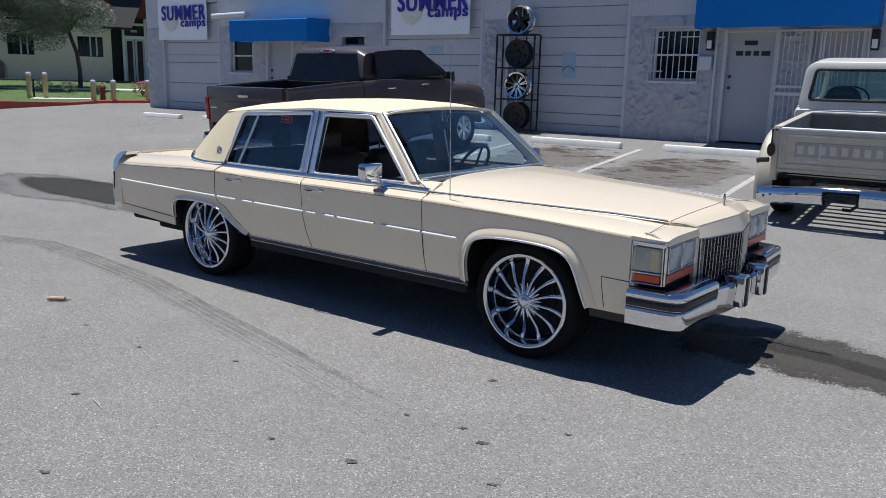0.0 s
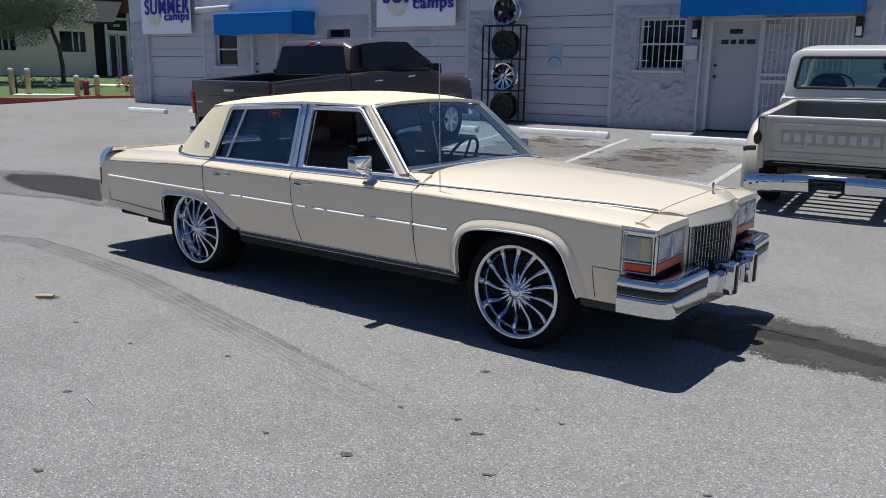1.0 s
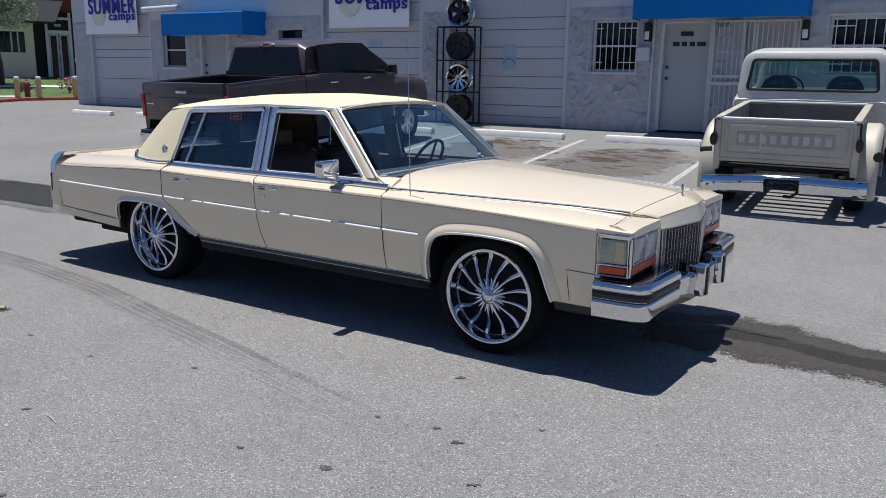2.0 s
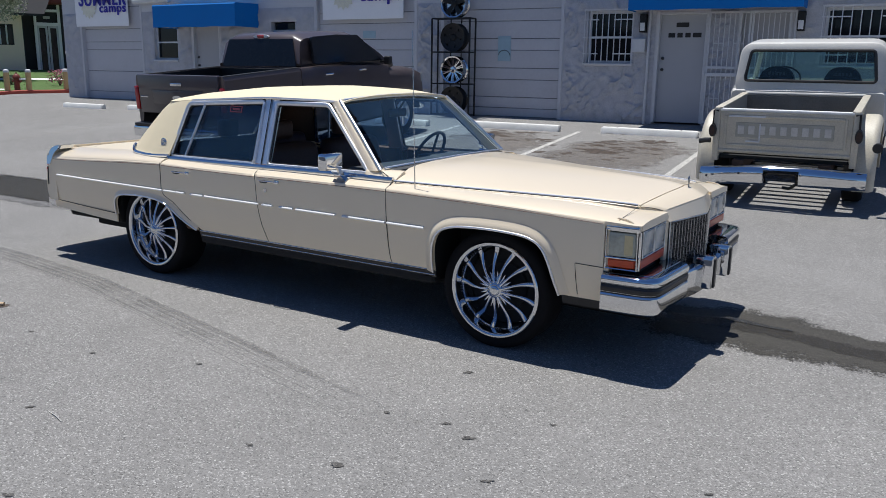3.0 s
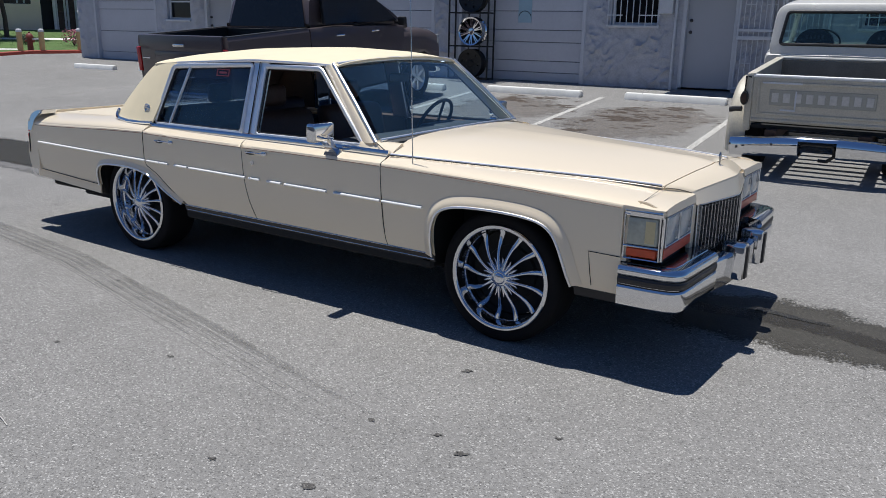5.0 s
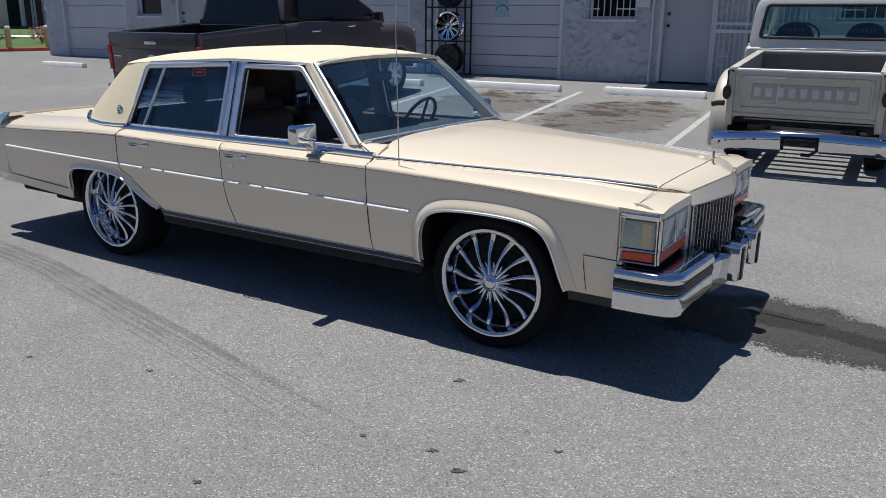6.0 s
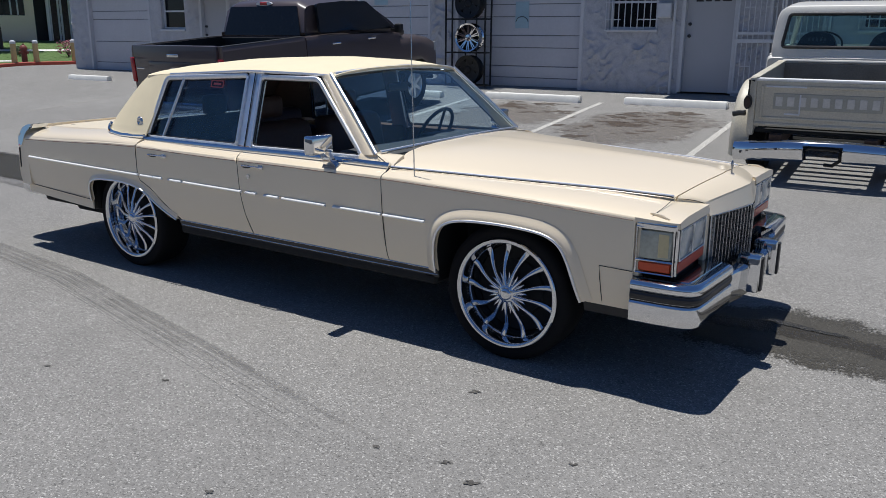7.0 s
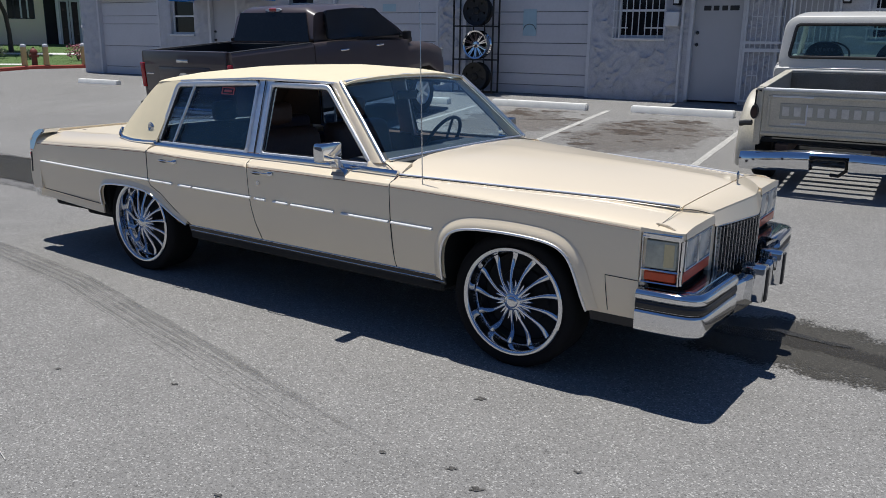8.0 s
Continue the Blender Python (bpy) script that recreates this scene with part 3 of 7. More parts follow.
bm = B()
tube(bm, [(-0.125, -0.07, 0.60), (-0.125, -0.07, 3.0)], 0.026, 8)
tagged(site(part("downpipe", bm, "bar_white")), "white painted downpipe beside the entrance door", "pipe")
for u in (-0.24, 2.56):
    lan = site(thing("wall_lantern", "black box wall lantern with a pale pane", "lantern", "entrance lanterns"), u, -0.04, 2.36)
    bm = B()
    box(bm, -0.06, 0.06, -0.12, 0.02, 0.0, 0.34, 0.008)
    part("lantern_body", bm, "black_steel", lan)
    bm = B()
    box(bm, -0.045, 0.045, -0.127, -0.118, 0.03, 0.18, 0.004)
    part("pane", bm, "white_lens", lan)
bm = B()
box(bm, -0.44, -0.18, -0.13, -0.03, 1.99, 2.25, 0.012)
mb = site(part("letter_box", bm, "bar_white"))
tagged(mb, "white metal letter box on the stucco wall", "letter box")
# horizontal white tube on the wall beside the banner
tl = site(thing("tube_lamp", "white horizontal tube lamp on wall brackets", "lamp"), -14.50, -0.14, 3.30)
bm = B()
cyl(bm, (0, 0, 0), (1.42, 0, 0.03), 0.075, seg=16)
bmesh.ops.bevel(bm, geom=[e for e in bm.edges if e.calc_face_angle(0) > 1], offset=0.02, segments=2, affect="EDGES")
part("lamp_tube", bm, "bar_white", tl)
for x in (0.25, 1.2):
    bm = B()
    cyl(bm, (x, 0, 0), (x, 0.14, -0.06), 0.02, seg=8)
    part("bracket", bm, "bar_white", tl)
# pale blue notices on the garage doors
for u, z, w, h in ((-3.42, 1.80, 0.30, 0.52), (-6.95, 2.30, 0.36, 0.16)):
    nt_ = site(thing("notice", "faded pale blue paper notice on the garage door", "notice"), u, 0.088, z)
    bm = B()
    box(bm, 0, w, -0.001, 0.004, 0, h)
    part("paper", bm, "pale_blue", nt_)
    if h > 0.3:
        bm = B()
        tube(bm, [(w / 2 - 0.14 * math.cos(a), -0.004, 0.10 + 0.13 * math.sin(a)) for a in frange(0.2, math.pi - 0.2, 10)], 0.007, 4)
        part("arc_print", bm, "gunmetal", nt_)


# ---- wheel rack ----
def display_wheel(u, z, r, style, label):
    w = site(thing("alloy_wheel", label, "wheel", "wheels on the rack"), u, -0.36, z)
    m = pose(0, 0, 0, 90, 0, 0)
    paint = {"dark": "black_steel", "mixed": "satin", "chrome": "chrome"}[style]
    bm = B()
    lathe(bm, [(r - 0.012, 0.0), (r, 0.006), (r, -0.012), (r - 0.020, -0.03), (r - 0.035, -0.09), (r - 0.03, -0.18), (r, -0.205), (r - 0.006, -0.215), (r - 0.045, -0.19), (r - 0.055, -0.09), (r - 0.030, -0.01)], m, 40, close=True)
    part("rim", bm, "satin" if style == "mixed" else paint, w)
    n = {"dark": 6, "mixed": 5, "chrome": 10}[style]
    wd_in, wd_out = {"dark": (0.075, 0.085), "mixed": (0.035, 0.062), "chrome": (0.014, 0.010)}[style]
    for k in range(n):
        a = 2 * math.pi * k / n + 0.3
        rr = m @ Matrix.Rotation(a, 4, "Z")
        bm = B()
        for turn in ((-0.09, 0.09) if style == "chrome" else (0.0,)):
            tt = rr @ Matrix.Rotation(turn, 4, "Z")
            prism(bm, [(0.03, -wd_in), (r - 0.03, -wd_out), (r - 0.03, wd_out), (0.03, wd_in)], lambda p, q, c: tt @ Vector((p, q, -0.014 - c - 0.035 * (1 - p / r))), 0.03)
        part("spoke", bm, "black_steel" if style != "chrome" else "chrome", w)
    if style == "dark":
        bm = B()
        lathe(bm, [(r * 0.74, -0.020), (r - 0.02, -0.006), (r - 0.02, -0.03), (r * 0.74, -0.045)], m, 40, close=True)
        part("face_ring", bm, "black_steel", w)
        for k in range(5):
            bm = B()
            a = 2 * math.pi * k / 5
            cyl(bm, m @ Vector((0.10 * math.cos(a), 0.10 * math.sin(a), -0.060)), m @ Vector((0.10 * math.cos(a), 0.10 * math.sin(a), -0.020)), 0.012, seg=8)
            part("lug_nut", bm, "gunmetal", w)
    bm = B()
    lathe(bm, [(0.0, -0.012), (0.055, -0.016), (0.07, -0.03), (0.07, -0.09), (0.0, -0.09)], m, 20)
    part("hub", bm, "black_steel" if style != "chrome" else "chrome", w)
    bm = B()
    lathe(bm, [(0.0, -0.16), (r - 0.06, -0.15), (r - 0.045, -0.06)], m, 24)
    part("barrel_back", bm, {"dark": "dull_grey", "mixed": "satin", "chrome": "gunmetal"}[style], w)
    return w


rack = site(thing("wheel_rack", "black steel shelf rack for alloy wheels", "rack"), -4.73, 0, 0.64)
RW, RH = 0.92, 2.03
for x in (0, RW):
    for y in (-0.48, -0.22):
        bm = B()
        box(bm, x - 0.014, x + 0.014, y - 0.014, y + 0.014, 0.0, RH)
        part("post", bm, "black_steel", rack)
for z in (0.02, 0.67, 1.335, RH):
    for y in (-0.48, -0.22):
        bm = B()
        box(bm, 0.014, RW - 0.014, y - 0.012, y + 0.012, z - 0.014, z + 0.014)
        part("shelf_rail", bm, "black_steel", rack)
    for x in (0, RW):
        bm = B()
        box(bm, x - 0.012, x + 0.012, -0.466, -0.234, z - 0.012, z + 0.012)
        part("side_rail", bm, "black_steel", rack)
for x in (0.32, 0.58):
    bm = B()
    box(bm, x - 0.01, x + 0.01, -0.225, -0.205, 0.0, RH)
    part("back_stay", bm, "black_steel", rack)
for z, st, lb, r in ((0.64 + 0.034 + 0.29, "dark", "black alloy wheel on the bottom shelf", 0.29), (0.64 + 0.684 + 0.285, "chrome", "bright silver multi-spoke alloy wheel on a shelf", 0.285), (0.64 + 1.349 + 0.295, "dark", "black alloy wheel on the upper shelf", 0.295), (0.64 + RH + 0.014 + 0.30, "mixed", "black and silver five-spoke alloy wheel on top of the rack", 0.30)):
    display_wheel(-4.73 + 0.44, z, r, st, lb)

# ---- the cream sedan ----
Z_SHOULDER = [(-2.75, 0.858), (-2.592, 0.863), (-2.376, 0.871), (-2.0, 0.889), (-1.666, 0.903), (-1.345, 0.911), (-0.9, 0.905), (-0.5, 0.903), (0.0, 0.906), (0.44, 0.906), (0.9, 0.904), (1.41, 0.892), (1.7, 0.884), (1.94, 0.874), (2.2, 0.862), (2.44, 0.850)]
Y_BY_Z = [(0.36, 0.893), (0.42, 0.917), (0.46, 0.929), (0.50, 0.938), (0.55, 0.946), (0.60, 0.951), (0.65, 0.9545), (0.70, 0.956), (0.80, 0.955), (0.86, 0.953), (0.882, 0.951), (0.889, 0.944), (0.896, 0.929), (0.903, 0.908), (0.910, 0.886), (0.917, 0.870), (0.93, 0.862), (0.96, 0.856), (1.01, 0.842)]
REAR_ARCH = [(-1.91, 0.455), (-1.903, 0.52), (-1.89, 0.575), (-1.855, 0.612), (-1.78, 0.632), (-1.60, 0.641), (-1.45, 0.637), (-1.34, 0.624), (-1.25, 0.592), (-1.11, 0.497), (-0.975, 0.43)]
FRONT_ARCH = [(1.143, 0.42), (1.147, 0.55), (1.160, 0.62), (1.19, 0.678), (1.25, 0.716), (1.35, 0.736), (1.548, 0.743), (1.737, 0.735), (1.83, 0.714), (1.885, 0.672), (1.922, 0.60), (1.953, 0.50), (1.980, 0.408)]
SEAM_REAR = [(-1.325, 0.705), (-1.300, 0.668), (-1.20, 0.622), (-1.08, 0.532), (-0.99, 0.464), (-0.932, 0.432)]
SEAM_MID = [(-0.380, 0.938), (-0.340, 0.902), (-0.331, 0.86), (-0.322, 0.75), (-0.308, 0.65), (-0.286, 0.55), (-0.250, 0.433)]
SEAM_FRONT = [(0.786, 0.936), (0.789, 0.90), (0.80, 0.70), (0.814, 0.46), (0.819, 0.433)]


def side_y(x, z):
    """Half width of the body side."""
    y = lerp(Y_BY_Z, z - (lerp(Z_SHOULDER, x) - 0.888) * max(0.0, min(1.0, (z - 0.74) / 0.12)))
    if x > 1.6:
        y *= 1 - 0.020 * ((x - 1.6) / 0.8) ** 2
    if x < -1.6:
        y *= 1 - 0.022 * ((-1.6 - x) / 1.2) ** 2
    return y


def samples(lo, hi, n, *tables):
    xs = set(round(v, 4) for v in frange(lo, hi, n))
    for t in tables:
        xs |= {round(x, 4) for x, _ in t if lo <= x <= hi}
    return sorted(xs)


def side_panel(side, xs, low, high, rows=26):
    """One outer panel of the body side, between two lines low(x) and high(x)."""
    bm = B()
    ts = [1 - (1 - k / rows) ** 1.5 for k in range(rows + 1)]

    def f(x, t):
        a, c = low(x), high(x)
        z = a + (c - a) * t
        return Vector((x, side * side_y(x, z), z))

    surf(bm, f, xs, ts)
    bmesh.ops.remove_doubles(bm, verts=bm.verts, dist=0.0004)
    return shell(bm, (0, -side * 0.012, 0))


def cut_corners(pts, times):
    """An open line with its corners cut to a smooth curve, ends kept."""
    for _ in range(times):
        out = [pts[0]]
        for (a, b), (c, d) in zip(pts, pts[1:]):
            out += [(a * 0.75 + c * 0.25, b * 0.75 + d * 0.25), (a * 0.25 + c * 0.75, b * 0.25 + d * 0.75)]
        pts = out + [pts[-1]]
    return pts


def hood_edge(x):
    return lerp([(0.55, 0.905), (0.80, 0.862), (1.57, 0.722), (2.26, 0.60), (2.46, 0.50)], x)


def hood_edge_z(x):
    return lerp([(0.55, 0.944), (0.80, 0.936), (1.02, 0.931), (1.36, 0.924), (1.65, 0.919), (2.0, 0.912), (2.26, 0.900), (2.46, 0.870)], x)


def hood_z(x, y):
    e = min(1.0, abs(y) / hood_edge(x))
    crown = lerp([(0.55, 0.070), (0.75, 0.080), (1.0, 0.094), (1.5, 0.088), (2.1, 0.070), (2.45, 0.064)], x)
    return hood_edge_z(x) + 0.008 + crown * (1 - e ** lerp([(0.7, 5.0), (1.0, 3.0), (1.5, 1.8), (2.2, 1.35)], x)) + 0.005 * max(0.0, 1 - e * 9)


def vee(y, half=0.47):
    """How far the nose comes forward at y: a shallow rounded vee."""
    return 1 - math.sqrt(min(1.0, abs(y) / half) ** 2 + 0.006) / math.sqrt(1.006)


def build_wheel_meshes(chrome="chrome", spokes=13, rim_r=0.287, tyre_r=0.361, width=0.24):
    """Meshes of one wheel about the z axis, outer face up at z = 0."""
    out = {}
    bm = B()
    lathe(bm, [(rim_r + 0.002, -0.004), (rim_r + 0.030, 0.004), (tyre_r - 0.022, 0.002), (tyre_r - 0.006, -0.010), (tyre_r, -0.032), (tyre_r, -width + 0.03), (tyre_r - 0.012, -width), (rim_r, -width), (rim_r - 0.03, -width * 0.6)], seg=72)
    out["tyre"] = bm
    bm = B()
    lathe(bm, [(rim_r + 0.004, -0.012), (rim_r + 0.006, 0.005), (rim_r + 0.001, 0.010), (rim_r - 0.012, 0.010), (rim_r - 0.018, 0.005), (rim_r - 0.021, -0.008), (rim_r - 0.025, -0.030), (rim_r - 0.029, -0.060), (rim_r - 0.034, -0.066), (0.250, -0.070), (0.246, -0.135), (0.240, -0.150), (0.244, -0.20), (rim_r - 0.02, -0.215)], seg=72)
    out["rim"] = bm
    bm = B()
    lathe(bm, [(0.0, 0.012), (0.020, 0.011), (0.030, 0.006), (0.034, -0.002), (0.044, -0.006), (0.056, -0.016), (0.060, -0.030), (0.060, -0.11), (0.0, -0.12)], seg=40)
    out["hub"] = bm
    bm = B()
    path = [(0.046, -0.006, 0.0090), (0.080, -0.012, 0.0068), (0.115, -0.022, 0.0066), (0.150, -0.036, 0.0078), (0.185, -0.050, 0.0098), (0.212, -0.059, 0.0115), (0.235, -0.062, 0.0128), (0.254, -0.058, 0.0135)]

    def blade(a0, path, curl, d):
        rows = []
        for r, h, w in path:
            a = a0 + curl * math.sin(math.pi * min(1.0, r / 0.24))
            rad, tan = Vector((math.cos(a), math.sin(a), 0)), Vector((-math.sin(a), math.cos(a), 0))
            w *= 1.15
            rows.append([bm.verts.new(rad * r + tan * dx + Vector((0, 0, h + dz))) for dx, dz in ((-w, -d), (-w, -0.002), (-w * 0.6, 0.003), (0, 0.0045), (w * 0.6, 0.003), (w, -0.002), (w, -d))])
        for a, c in zip(rows, rows[1:]):
            for q in range(6):
                bm.faces.new((a[q], a[q + 1], c[q + 1], c[q]))
        bm.faces.new(rows[0])
        bm.faces.new(rows[-1][::-1])

    for s in range(spokes):
        a0 = 2 * math.pi * s / spokes
        blade(a0, path, 0.10, 0.012)
        blade(a0 + math.pi / spokes, [(0.050, -0.022, 0.010), (0.075, -0.028, 0.008), (0.095, -0.031, 0.005), (0.112, -0.028, 0.0012)], 0.10, 0.012)
    out["spokes"] = bm
    bm = B()
    for s in range(spokes):
        for da, h in ((0.13, -0.048), (0.19, -0.048), (0.25, -0.048)):
            a = 2 * math.pi * s / spokes + da
            c = Vector((math.cos(a), math.sin(a), 0))
            cyl(bm, c * 0.261 + Vector((0, 0, h)), c * 0.253 + Vector((0, 0, h)), 0.006, 0.004, 6)
    out["rivets"] = bm
    bm = B()
    lathe(bm, [(0.0, -0.125), (0.15, -0.125), (0.155, -0.14), (0.239, -0.148), (0.239, -0.165), (0.0, -0.17)], seg=40)
    out["brake_disc"] = bm
    return out


def build_sedan():
    car = thing("sedan_car", "cream four-door sedan with vinyl roof, chrome trim and large chrome wheels", "car")
    # outer panels of both sides
    for side in (-1, 1):
        belt = 0.934
        ra, fa = cut_corners(sorted(REAR_ARCH), 2), cut_corners(sorted(FRONT_ARCH), 2)
        sr, sm, sf = sorted(SEAM_REAR), sorted(SEAM_MID), sorted(SEAM_FRONT)

        def q_low(x):
            return lerp([(-2.79, 0.494), (-1.912, 0.458)] + ra, x)

        def q_high(x):
            return lerp(Z_SHOULDER, x) if x < -1.3265 else lerp([(-1.3255, 0.705)] + sr[1:], x) - 0.003

        q = part("quarter_panel", side_panel(side, samples(-2.785, -0.976, 40, ra, sr) , q_low, q_high), "cream", car)

        def rd_low(x):
            return (lerp(sr, x) + 0.004 if x < -0.932 else 0.432)

        def rd_high(x):
            return belt if x < -0.380 else lerp(sm, x)

        rdoor = part("rear_door", side_panel(side, samples(-1.321, -0.252, 26, sr, sm), rd_low, rd_high), "cream", car)

        def fd_low(x):
            return lerp(sm, x) if x < -0.249 else 0.432

        def fd_high(x):
            return belt if x < 0.786 else lerp(sf, x)

        fdoor = part("front_door", side_panel(side, samples(-0.376, 0.815, 26, sm, sf), fd_low, fd_high), "cream", car)

        def fe_low(x):
            if x < 0.819:
                return lerp(sf, x)
            return lerp([(0.82, 0.432), (1.14, 0.430)] + fa + [(2.25, 0.405)], x)

        fender = part("front_fender", side_panel(side, samples(0.793, 2.232, 50, fa, sf), fe_low, lambda x: lerp(Z_SHOULDER, x)), "cream", car)
        # front corner above the lamps
        bm = B()
        surf(bm, lambda x, z: Vector((x, side * (side_y(x, z) - 0.5 * max(0, x - 2.40)), z)), frange(2.228, 2.426, 6), frange(0.841, 0.848, 2))
        for v in bm.verts:
            if v.co.z > 0.845:
                v.co.z = lerp(Z_SHOULDER, v.co.x)
        part("lamp_brow", shell(bm, (0, -side * 0.02, 0)), "cream", fender)
        # fender top
        bm = B()

        def ftop(x, t):
            zs, ys = lerp(Z_SHOULDER, x), side_y(x, lerp(Z_SHOULDER, x)) - 0.5 * max(0, x - 2.40)
            ye, ze = (hood_edge(x), hood_edge_z(x) - 0.012 * max(0.0, min(1.0, (x - 1.9) / 0.4))) if x < 2.30 else (max(0.47, hood_edge(2.30) - (x - 2.30) * 1.2), hood_edge_z(x) - 0.012)
            y = ys + (ye - ys) * t
            z = min(zs + (ze - zs) * (0.25 * min(1, t / 0.1) + 0.75 * t) + 0.010 * math.sin(math.pi * t), ze + 0.006)
            crest = sorted([(b, a + zs - 0.888) for a, b in Y_BY_Z if 0.888 <= a <= 0.918] + [(ye, ze), (ys, zs)])
            w = max(0.0, min(1.0, (1.35 - x) / 0.5))
            return Vector((x, side * y, min(z * (1 - w) + w * lerp(crest, y), ze + 0.001)))

        surf(bm, ftop, frange(0.79, 2.426, 36), [0, 0.03, 0.08, 0.15, 0.3, 0.5, 0.7, 0.85, 1.0])
        part("fender_top", shell(bm, (0, 0, -0.03)), "cream", fender)
        # cowl corner by the windscreen
        bm = B()
        surf(bm, lambda x, t: Vector((x, side * (0.860 - 0.112 * t ** 1.3), 0.938 + 0.060 * min(1.0, t / lerp([(0.55, 0.25), (0.80, 0.95)], x)) ** 0.8)), frange(0.555, 0.80, 6), frange(0, 1, 10))
        part("cowl_corner", shell(bm, (0, 0, -0.02)), "cream", car)
        # flares and bright lips round the wheel openings
        for arch, rise, w, name in ((fa, 0.024, 0.058, "front"), (ra, 0.014, 0.036, "rear")):
            pts = [Vector((x, z)) for x, z in arch]
            nrm = []
            for i, p in enumerate(pts):
                t = (pts[min(i + 1, len(pts) - 1)] - pts[max(i - 1, 0)]).normalized()
                nrm.append(Vector((-t.y, t.x)))
            bm = B()
            rows = []
            for p, n in zip(pts, nrm):
                row = []
                for s, lift in ((0.0, rise), (0.2, rise), (0.42, rise * 0.85), (0.65, rise * 0.52), (0.86, rise * 0.24), (1.0, 0.0022)):
                    c = p + n * w * s
                    row.append(bm.verts.new((c.x, side * (side_y(c.x, max(0.40, c.y)) + lift), c.y)))
                rows.append(row)
            for a, c in zip(rows, rows[1:]):
                for k in range(5):
                    bm.faces.new((a[k], a[k + 1], c[k + 1], c[k]))
            part("arch_flare", bm, "cream", fender if name == "front" else q)
            bm = B()
            tube(bm, [(p.x, side * (side_y(p.x, max(0.4, p.y)) + rise + 0.003), p.y) for p in pts], 0.007, 8)
            part("arch_trim", bm, "bright_trim", fender if name == "front" else q, "bright wheel opening trim")
        # sill, lower skirts
        bm = B()
        surf(bm, lambda x, z: Vector((x, side * (side_y(x, 0.42) - 0.004 - (0.42 - z) * 0.35), z)), frange(-0.97, 1.14, 4), frange(0.378, 0.428, 3))
        part("sill", shell(bm, (0, -side * 0.01, 0)), "sill", car, "dark grey metal sill strip")
        bm = B()
        tube(bm, [(x, side * (side_y(x, 0.43) + 0.001), 0.4285) for x in frange(-0.955, 1.135, 8)], 0.0035, 6)
        part("sill_trim", bm, "satin", car, "thin bright line above the sill")
        bm = B()
        tube(bm, [(x, side * (side_y(x, 0.42) - 0.014), 0.393) for x in frange(-0.955, 1.135, 8)], 0.003, 6)
        part("sill_trim", bm, "satin", car, "thin bright line along the sill")
        bm = B()
        surf(bm, lambda x, t: Vector((x, side * (side_y(x, 0.45) - 0.004), lerp([(-2.79, 0.425), (-1.92, 0.385)], x) * (1 - t) + t * lerp([(-2.79, 0.496), (-1.91, 0.459)], x))), frange(-2.79, -1.93, 4), frange(0, 1, 3))
        part("rear_skirt", shell(bm, (0, -side * 0.01, 0)), "cream", car, "cream lower quarter skirt")
        bm = B()
        tube(bm, [(x, side * (side_y(x, 0.49) + 0.0005), lerp([(-2.79, 0.495), (-1.91, 0.458)], x)) for x in frange(-2.74, -1.92, 6)], 0.003, 6)
        part("skirt_seam", bm, "black", car)
        bm = B()
        surf(bm, lambda x, t: Vector((x, side * (side_y(x, 0.42) - 0.006 - 0.02 * (1 - t)), 0.355 + 0.052 * t)), frange(1.985, 2.24, 3), frange(0, 1, 2))
        part("front_skirt", shell(bm, (0, -side * 0.01, 0)), "sill", car, "grey lower fender trim")
        # bodyside moulding in lengths
        for a, c in ((-2.67, -1.31), (-1.285, -1.06), (-0.99, -0.86), (-0.84, -0.30), (-0.262, -0.17), (-0.10, 0.02), (0.05, 0.39), (0.45, 0.792), (0.81, 1.085)):
            bm = B()
            tube(bm, [(x, side * (side_y(x, 0.717) + 0.003), lerp([(-2.6, 0.713), (-0.3, 0.700), (1.06, 0.692)], x)) for x in frange(a, c, 4)], 0.007, 10, flat=(0.013, 0.0085))
            part("side_moulding", bm, "moulding", car, "thin pale moulding strip")
        for line, d in ((SEAM_REAR, rdoor), (SEAM_MID, fdoor), (SEAM_FRONT, fdoor)):
            pts = line if line is not SEAM_REAR else [(-1.345, 0.930), (-1.330, 0.90), (-1.3265, 0.80)] + line
            bm = B()
            tube(bm, [(x, side * (side_y(x, z) - 0.0005), z) for (a, b), (c, e) in zip(pts, pts[1:]) for x, z in [(a + (c - a) * k / 6, b + (e - b) * k / 6) for k in range(6)]] + [(pts[-1][0], side * side_y(*pts[-1]), pts[-1][1])], 0.0025, 6)
            part("door_gap", bm, "black", d)
        # dark accent line along the shoulder
        for a, c in ((-2.72, -1.338), (-1.313, -0.345), (-0.325, 0.783), (0.797, 2.22)):
            bm = B()
            tube(bm, [(x, side * (side_y(x, lerp(Z_SHOULDER, x) - 0.016) + 0.0005), lerp(Z_SHOULDER, x) - 0.016) for x in frange(a, c, 10)], 0.0022, 4)
            part("accent_line", bm, "woodtrim", car, "thin brown accent line")
        # body behind the lamp
        bm = B()
        box(bm, 2.20, 2.256, min(side * 0.86, side * 0.925), max(side * 0.86, side * 0.925), 0.585, 0.84)
        part("lamp_backing", bm, "cream", fender)
        # bright belt strip
        bm = B()
        tube(bm, [(x, side * 0.862, z) for x, z in ((-1.33, 0.938), (-0.8, 0.940), (-0.30, 0.944), (0.3, 0.950), (0.785, 0.947))], 0.017, 10, flat=(0.016, 0.021))
        part("belt_moulding", bm, "chrome", car, "bright belt moulding")
